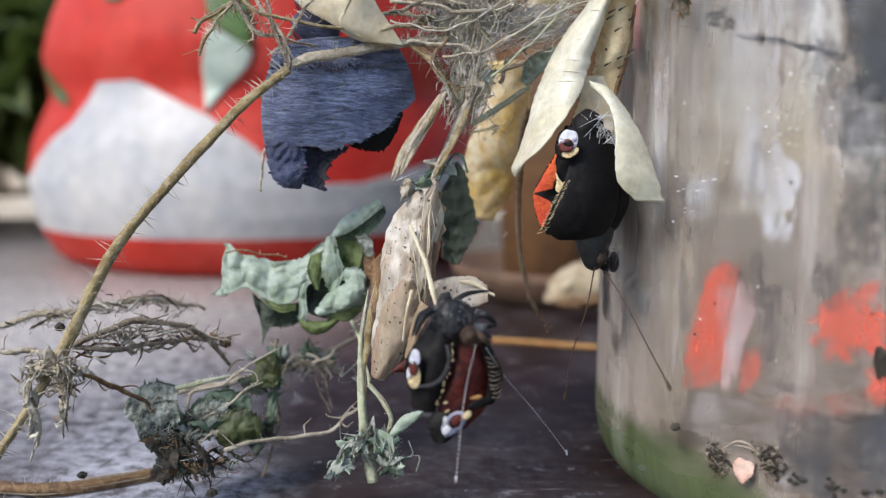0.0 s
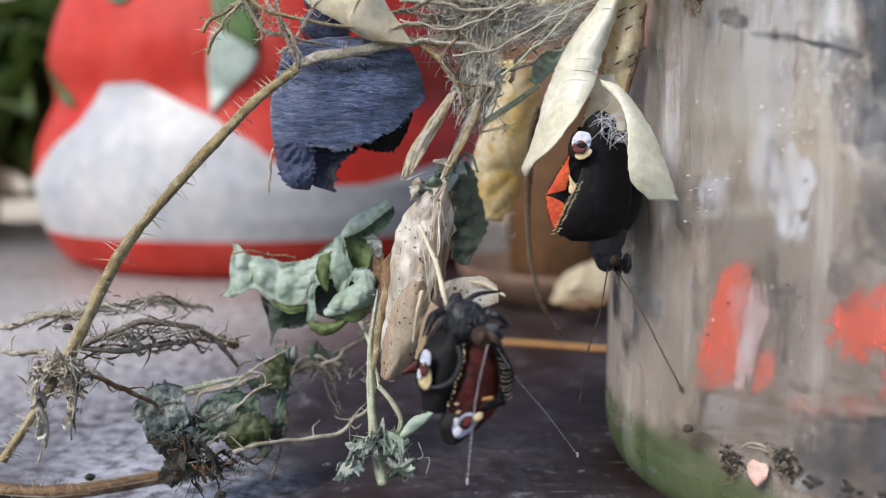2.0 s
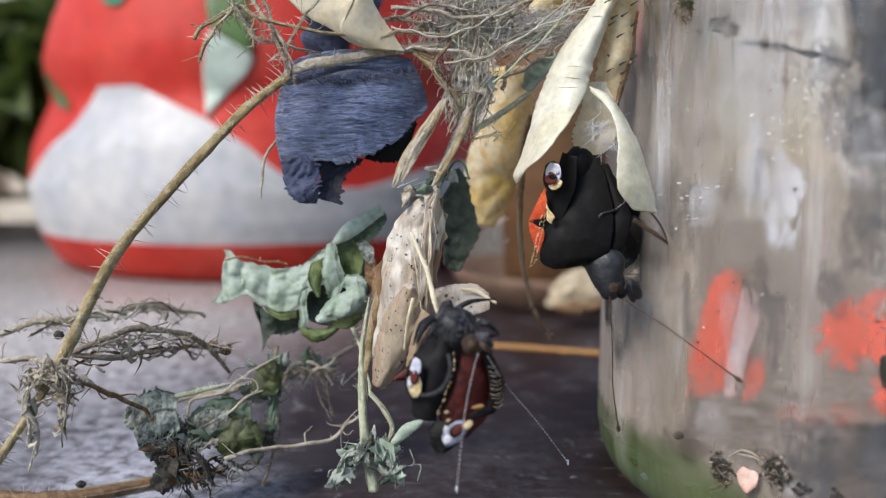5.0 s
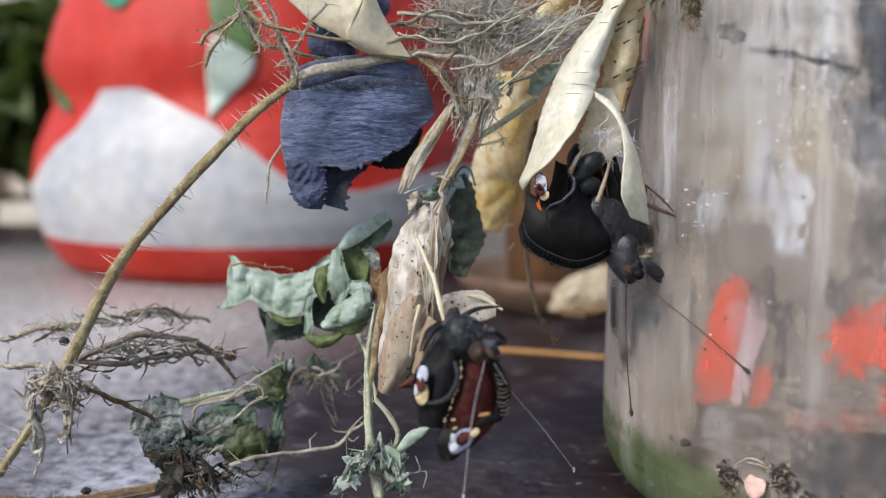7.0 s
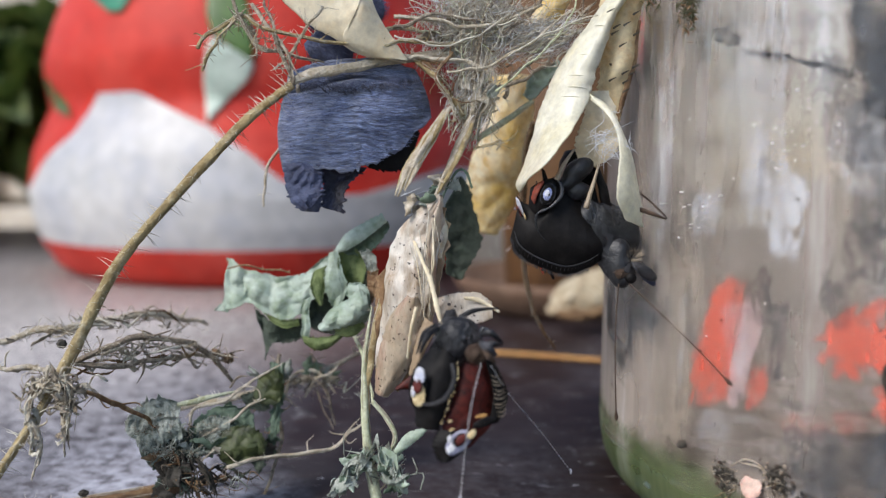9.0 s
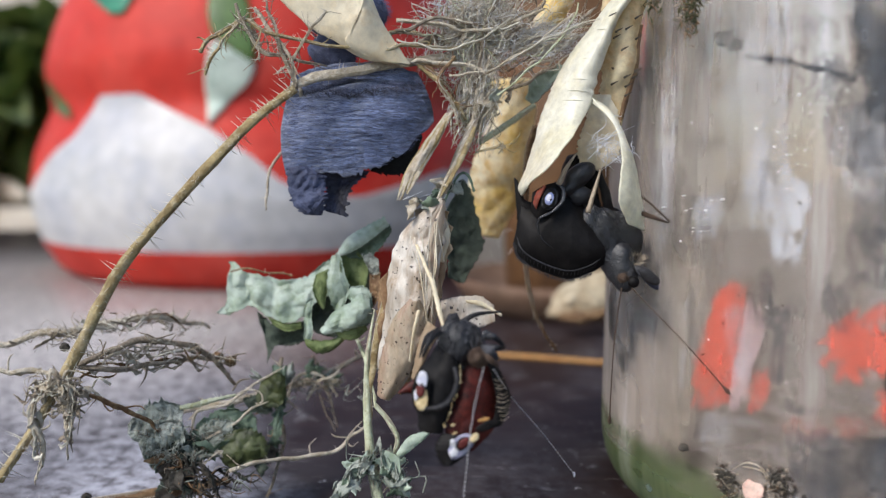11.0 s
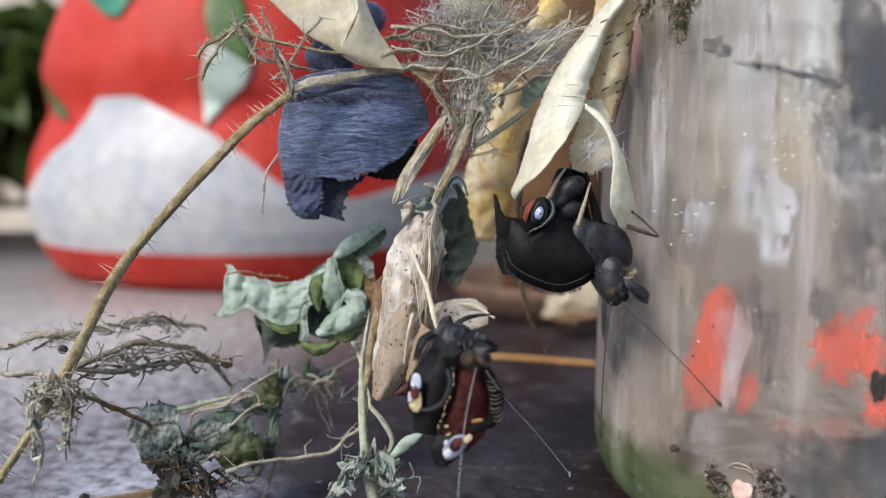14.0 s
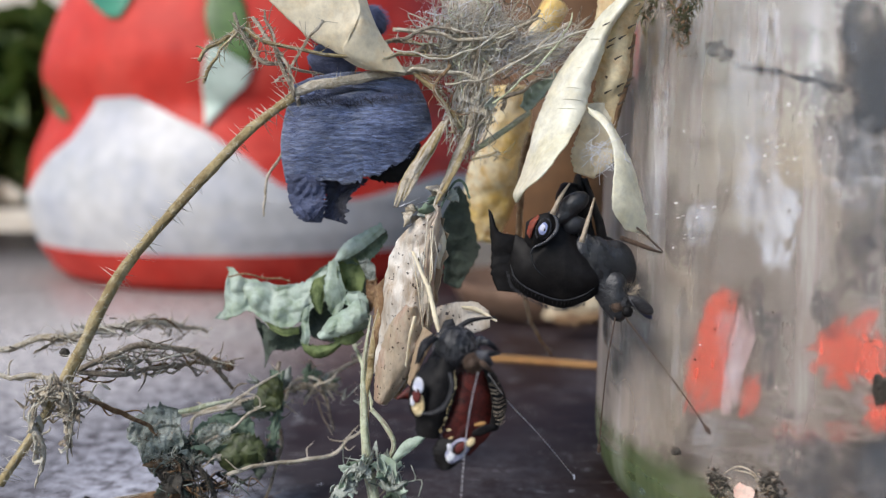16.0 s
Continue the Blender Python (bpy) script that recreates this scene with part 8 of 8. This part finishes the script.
    line = spline([(8.4, 113.9, 32.4), (9.1, 113.2, 30.5), (11.7, 112.5, 28.8), (15.5, 112.1, 27.7), (18.5, 112.0, 28.5)], 90)
    for k in range(420):
        p = rnd.choice(line) + Vector((rnd.gauss(0, 0.1), rnd.gauss(-0.1, 0.15), rnd.gauss(0.1, 0.1)))
        q = Vector((0.04, 0, 0))
        bm.faces.new((bm.verts.new(p + q), bm.verts.new(p - q), bm.verts.new(p + Vector((rnd.gauss(-0.08, 0.08), -0.1, -rnd.uniform(0.2, 0.5))))))
    part("fringe", bm, "fur", near, "dark hair fringe", BACK)
    # the small lobe with the blue eyespot slips out late
    bm = bmesh.new()
    loft(bm, [(10.7, 112.6, 39.3), (11.9, 112.2, 40.1), (13.7, 112.2, 40.6), (14.6, 112.2, 39.5)], [(10.5, 112.6, 36.9), (11.5, 112.0, 35.9), (13.2, 111.8, 36.6), (14.6, 112.0, 38.5)], [0.2, 0.7, 0.7, 0.3], 0.03, 11, 0.1, 40, 26, 0.12)
    lobe = part("wing_lobe", bm, "black", ob, "black wing lobe with a blue eyespot", BACK)
    bm = bmesh.new()
    loft(bm, [(12.1, 111.4, 40.4), (11.1, 111.6, 39.4), (10.7, 111.8, 37.9)], [(12.3, 111.1, 40.2), (11.6, 111.0, 38.8), (11.1, 111.4, 37.2)], 0.2, 0.02, 3, 0.2, 24, 12, 0.05)
    part("orange_patch", bm, "rust", lobe, "rust-red scales", BACK)
    eyespot(lobe, (12.8, 110.9, 38.6), 1.0, 1.5, (-0.15, -1, 0.1), -16, [("plate", 1.0, 0, 0), ("black", 0.88, -0.03, 0), ("blue_scales", 0.56, -0.05, 0.0), ("white", 0.32, -0.12, 0.12), ("black", 0.15, 0.1, -0.1)], BACK, 0.12)
    moving["lobe"], moving["far"] = lobe, far_wing
    # the coloured wing side, as it shows at first
    bm = bmesh.new()
    loft(bm, [(16.0, 112.4, 45.9), (14.8, 111.6, 42.5), (12.7, 111.0, 39.1), (11.8, 110.8, 36.9), (12.2, 110.4, 34.0), (13.5, 110.0, 31.8)], [(18.2, 111.6, 45.5), (18.0, 110.8, 41.7), (16.9, 110.2, 38.8), (15.8, 109.9, 36.6), (14.7, 109.7, 34.4), (14.2, 109.8, 31.8)], 0.25, 0.03, 9, 0.1, 56, 30, 0.14)
    col = part("fore_wing", bm, "black", ob, "black upper wing side with an orange patch and eyespot")
    for one, two, m_, y in (
        ([(14.6, 109.6, 42.4), (12.8, 109.5, 39.4), (11.6, 109.5, 37.2)], [(14.3, 109.3, 41.4), (14.5, 109.2, 39.7), (14.1, 109.3, 37.8)], "orange", 1),
        ([(11.6, 109.5, 37.1), (11.8, 109.4, 35.2), (12.6, 109.2, 32.9)], [(12.3, 109.3, 36.9), (13.9, 109.0, 35.8), (13.0, 109.1, 32.9)], "orange", 2),
        ([(14.4, 109.0, 39.9), (14.5, 108.9, 38.7), (14.4, 108.9, 37.6)], [(15.0, 108.8, 38.7), (15.6, 108.7, 38.1), (15.0, 108.8, 37.1)], "cream", 3),
    ):
        bm = bmesh.new()
        loft(bm, one, two, 0.1, 0.02, 19 + y, 0.3, 36, 18, 0.05)
        part("orange_patch" if m_ == "orange" else "cream_patch", bm, m_, col, "orange-red scales" if m_ == "orange" else "cream scales")
    bm = bmesh.new()
    loft(bm, [(16.8, 112.2, 46.6), (16.6, 110.2, 43.1), (15.5, 108.4, 39.0), (13.9, 107.4, 35.4), (13.0, 107.2, 32.9), (14.5, 107.6, 31.4)], [(21.9, 112.6, 45.2), (22.6, 111.8, 41.7), (22.9, 111.2, 37.6), (22.4, 110.8, 34.3), (21.1, 110.4, 32.0), (18.1, 109.8, 31.2)], [0.6, 1.1, 1.5, 1.6, 1.2, 0.4], 0.06, 10, 0.1, 64, 48, 0.14)
    moving["under"] = part("fore_wing", bm, "black", ob, "black fore wing underside")
    bm = bmesh.new()
    loft(bm, [(21.6, 112.8, 44.2), (22.1, 112.2, 40.2), (22.0, 111.6, 36.1), (21.4, 111.4, 32.7)], [(22.6, 113.0, 43.9), (24.0, 112.8, 39.4), (24.6, 112.6, 36.3), (23.5, 112.2, 33.3), (22.1, 111.8, 31.9)], 0.5, 0.05, 23, 0.1, 40, 20, 0.14)
    part("hind_wing", bm, "black", moving["under"], "black hind wing edge")
    marks(col, [((15.7, 108.6, 43.4), 1.55, 2.0, -8, "black"), ((15.9, 108.5, 43.9), 1.25, 1.45, -8, "white"), ((16.1, 108.4, 42.5), 1.15, 0.7, 24, "cream"), ((15.6, 108.3, 43.3), 1.0, 0.8, 14, "iris"), ((15.9, 108.2, 43.5), 0.5, 0.34, 10, "black"), ((15.2, 108.2, 43.8), 0.26, 0.16, 30, "violet"), ((16.6, 108.25, 44.1), 0.3, 0.2, 40, "violet")], (-0.3, -1, 0.1), None, "eyespot_ring")
    rnd = random.Random(3)
    for k in range(17):
        c = V((15.4, 106.4, 38.9)).lerp(V((12.5, 106.0, 32.7)), k / 16)
        for shift in (-0.42, 0.3):
            bm = bmesh.new()
            c2 = c + Vector((shift, 0, shift * 0.45))
            w_ = rnd.uniform(0.22, 0.36)
            w_ *= rnd.uniform(0.5, 1.0)
            tube(bm, [c2 + Vector((-w_, 0, -0.12)), c2 + Vector((w_, -0.05, rnd.uniform(-0.05, 0.3)))], [0.02, rnd.uniform(0.03, 0.07)], 4, 3)
            part("cream_bar", bm, "cream", moving["under"])
    moving["colour"] = col
    for pts in ([(17.8, 110.9, 36.8), (18.7, 111.4, 39.6), (19.8, 113.2, 42.5)], [(14.0, 111.6, 40.4), (15.1, 112.0, 42.6), (16.5, 113.6, 44.4)]):
        bm = bmesh.new()
        tube(bm, pts, [0.36, 0.26, 0.14], 8, 12, 0.2)
        moving.setdefault("tan", []).append(part("leg", bm, "leg", ob, "pale tan leg", BACK))
    for pts in ([(23.2, 112.0, 37.3), (25.7, 109.6, 36.4), (28.0, 109.4, 35.6)], [(23.5, 113.0, 40.1), (25.8, 110.2, 38.0), (28.2, 109.6, 35.7)]):
        bm = bmesh.new()
        tube(bm, pts, [0.32, 0.3, 0.12] if pts[0][2] < 38.5 else [0.16, 0.13, 0.1], 6, 10)
        moving.setdefault("legs", []).append(part("leg", bm, "brown", ob, "dark leg", BACK))
    for key, pts in (("right", [(23.5, 109.5, 27.1), (26.1, 105.8, 23.8), (29.2, 102.2, 19.9), (31.5, 98.9, 16.6)]), ("left", [(22.4, 110.6, 26.9), (21.5, 109.9, 21.0), (21.2, 110.3, 14.8), (20.9, 109.7, 9.9)])):
        bm = bmesh.new()
        tube(bm, pts, [0.1, 0.085, 0.085, 0.1], 6, 24)
        ant = part("antenna", bm, "brown", ob, "thin antenna", BACK)
        bm = bmesh.new()
        tube(bm, [pts[-1], V(pts[-1]).lerp(V(pts[-2]), -0.16), V(pts[-1]).lerp(V(pts[-2]), -0.26)], [0.1, 0.3, 0.1], 8, 8)
        part("club", bm, "brown", ant, "dark antenna club", BACK)
        moving[key] = (ant, BACK @ V(pts[0]), BACK @ V(pts[-1]))
    return ob, moving


BUTTERFLY_UPPER, MOVING = butterfly_upper()

# time, share of the turn done, where the head is, where the tips of the two antennae are
UPPER_ROWS = [
    (0.0, 0.0, (20.2, 112.3, 28.5), (26.3, 101.1, 16.5), (16.6, 110.2, 11.7)),
    (1.0, 0.0, (20.6, 112.5, 28.3), (26.4, 101.3, 16.2), (17.2, 110.4, 11.5)),
    (2.0, 0.0, (20.6, 113.3, 28.2), (26.7, 102.0, 15.7), (17.2, 111.1, 10.9)),
    (3.0, 0.03, (20.3, 113.3, 28.2), (28.7, 101.1, 16.0), (18.0, 111.1, 11.2)),
    (3.5, 0.08, (20.2, 112.8, 27.9), (30.0, 100.7, 16.1), (18.1, 110.8, 11.2)),
    (4.0, 0.16, (20.1, 112.5, 24.4), (33.1, 99.8, 15.9), (20.1, 110.6, 9.1)),
    (4.2, 0.22, (20.5, 112.5, 24.2), (33.9, 99.8, 15.8), (20.6, 110.6, 9.1)),
    (5.2, 0.50, (22.7, 112.8, 25.7), (35.2, 100.0, 16.3), (23.4, 110.8, 10.0)),
    (6.3, 0.80, (23.6, 113.0, 27.0), (35.3, 100.2, 17.4), (24.9, 111.0, 10.6)),
    (7.0, 0.90, (24.2, 113.4, 28.4), (36.0, 100.5, 17.8), (24.0, 111.3, 11.5)),
    (8.0, 0.94, (24.3, 112.9, 28.6), (34.8, 99.9, 17.3), (23.2, 110.9, 11.8)),
    (9.0, 0.98, (23.7, 113.0, 28.2), (34.0, 100.0, 16.8), (22.5, 110.9, 11.1)),
    (11.5, 1.0, (23.8, 112.6, 28.1), (33.0, 99.6, 16.2), (21.2, 110.5, 10.0)),
    (12.0, 1.0, (23.5, 111.9, 27.9), (31.9, 98.8, 16.1), (20.9, 109.7, 9.9)),
    (13.0, 1.0, (23.3, 110.8, 27.8), (33.3, 97.8, 16.0), (20.7, 108.7, 10.2)),
    (14.5, 1.0, (23.2, 111.2, 26.4), (33.0, 98.2, 15.0), (21.2, 109.3, 10.0)),
    (15.2, 1.0, (23.4, 111.2, 25.9), (31.9, 98.2, 14.3), (20.9, 109.2, 8.7)),
    (16.0, 1.0, (23.5, 110.9, 25.3), (30.7, 97.9, 13.8), (20.5, 108.8, 7.0)),
]


def about(point, turn):
    """A turn about a point of the upper butterfly's own space, in metres."""
    p = (V(point) - PIVOT) * 0.001
    return Matrix.Translation(p) @ turn.to_matrix().to_4x4() @ Matrix.Translation(-p)


def motions():
    """All that moves: the upper butterfly turning out of its shell, its loose flap, and the other two swaying."""
    rows, feelers = [], {"right": [], "left": []}
    for t, share, head, right, left in UPPER_ROWS:
        q = Matrix.Identity(3).to_quaternion().slerp(TURN, share)
        place = V(head) - q @ (HEAD_FIRST - PIVOT)
        rows.append((t, Matrix.Translation(place * 0.001) @ q.to_matrix().to_4x4()))
        for key, target in (("right", right), ("left", left)):
            ant, root, tip = MOVING[key]
            wish = q.inverted() @ (V(target) - place) + PIVOT - root
            feelers[key].append((t, about(root, (tip - root).rotation_difference(wish))))
    walk(BUTTERFLY_UPPER, rows)
    for key in feelers:
        walk(MOVING[key][0], feelers[key])
    # the coloured wing: carried by the body first, then its eyespot looks out at the wing case's edge, then it slips behind
    spot = V((15.7, 108.6, 43.4))

    def body(t):
        k = next(i for i in range(len(rows) - 1) if t <= rows[i + 1][0])
        (t0, m0), (t1, m1) = rows[k], rows[k + 1]
        return m0.lerp(m1, (t - t0) / (t1 - t0))

    col_rows = [(0.0, Matrix.Identity(4)), (3.6, Matrix.Identity(4))]
    for t, target, a in ((4.0, (15.2, 109.2, 39.4), -3), (4.2, (14.6, 109.3, 39.0), -6), (4.8, (14.3, 110.6, 40.3), -22), (5.5, (12.6, 110.9, 39.5), -34), (6.3, (12.3, 111.6, 39.2), -40), (7.0, (11.8, 111.8, 39.5), -44), (8.0, (11.1, 112.3, 38.6), -56), (8.6, (10.6, 113.6, 37.6), -62), (9.1, (10.2, 116.0, 36.6), -66), (10.2, (16.2, 120.6, 40.4), -70), (16.0, (16.9, 120.2, 39.0), -62)):
        m = Matrix.Translation(V(target) * 0.001) @ Euler((radians(-0.4 * a), radians(0.04 * a), radians(a))).to_matrix().to_4x4() @ Matrix.Translation((PIVOT - spot) * 0.001)
        col_rows.append((t, body(t).inverted() @ m))
    walk(MOVING["colour"], col_rows)

    def slide(moved, steps, middle, hidden):
        """Slides a part out from its hidden place, as shares of the way."""
        way = (V(hidden) - BACK @ V(middle)) * 0.001
        walk(moved, [(t, Matrix.Translation(way * s)) for t, s in steps])

    slide(MOVING["near"], ((0.0, 1.0), (4.2, 1.0), (5.2, 0.5), (6.3, 0.0), (16.0, 0.0)), (15.8, 115.0, 34.0), (21.6, 120.2, 36.3))
    lobe_home = BACK @ V((13.1, 112.5, 38.6))
    first, inner = (V((20.3, 119.3, 34.2)) - lobe_home) * 0.001, (BACK @ V((17.4, 118.2, 34.0)) - lobe_home) * 0.001
    walk(MOVING["lobe"], [(0.0, Matrix.Translation(first)), (4.2, Matrix.Translation(first)), (5.6, Matrix.Translation(inner)), (7.9, Matrix.Translation(inner)), (8.4, Matrix.Translation(inner * 0.5)), (8.9, Matrix.Identity(4)), (16.0, Matrix.Identity(4))])
    slide(MOVING["far"], ((0.0, 1.0), (4.2, 1.0), (7.0, 0.85), (9.0, 0.3), (12.0, 0.0), (14.5, -0.08), (16.0, -0.14)), (13.2, 118.7, 33.6), (22.2, 120.9, 36.7))
    # the first wing folds back behind the body
    middle = V((19.5, 111.3, 38.4))
    way = (BACK @ V((20.6, 119.6, 38.6)) - middle) * 0.001
    walk(MOVING["under"], [(t, Matrix.Translation(way * s) @ about(middle, Euler((0, 0, radians(-50 * s))).to_quaternion())) for t, s in ((0.0, 0.0), (4.2, 0.05), (6.3, 0.9), (7.2, 1.0), (16.0, 1.0))])
    for leg in MOVING["tan"]:
        slide(leg, ((0.0, 1.0), (4.2, 1.0), (6.3, 0.0), (16.0, 0.0)), (17.5, 112.4, 42.5), (21.5, 118.2, 36.1))
    for plate in MOVING["plates"]:
        slide(plate, ((0.0, 1.0), (4.2, 0.9), (6.3, 0.0), (16.0, 0.0)), (20.1, 113.2, 34.2), (22.1, 118.2, 36.1))
    for leg in MOVING["legs"]:
        slide(leg, ((0.0, 1.0), (3.0, 1.0), (4.0, 0.0), (16.0, 0.0)), (26.2, 110.6, 36.6), (21.7, 118.3, 36.8))
    for ob, rows in ((FLAP, [(0.0, 0, 0), (3.5, -1, 0), (4.2, 1, 3), (6.5, 11, 20), (9.0, 13, 23), (13.0, 13, 23), (16.0, 8, 12)]), (BUTTERFLY_LOWER, [(0.0, -0.5, 0), (8.0, 0, 0), (16.0, -1.5, -2)])):
        base = ORIGIN[ob] * 0.001
        walk(ob, [(t, pose(base.x, base.y, base.z, 0, a, b)) for t, a, b in rows])
    # the blue one drifts aside and settles
    base = ORIGIN[BUTTERFLY_BLUE]
    walk(BUTTERFLY_BLUE, [(t, pose((base.x + dx) * 0.001, base.y * 0.001, (base.z + dz) * 0.001, 0, a, b)) for t, dx, dz, a, b in ((0.0, -1.5, 0.9, 2, 4), (2.6, -1.3, 0.6, 2, 2), (4.0, -0.4, 0.0, -1, -3), (6.5, 0.0, 0.0, 0, 0), (8.0, 0.0, 0.0, 0, 0), (16.0, 0.4, -0.1, 0, 0))])


motions()
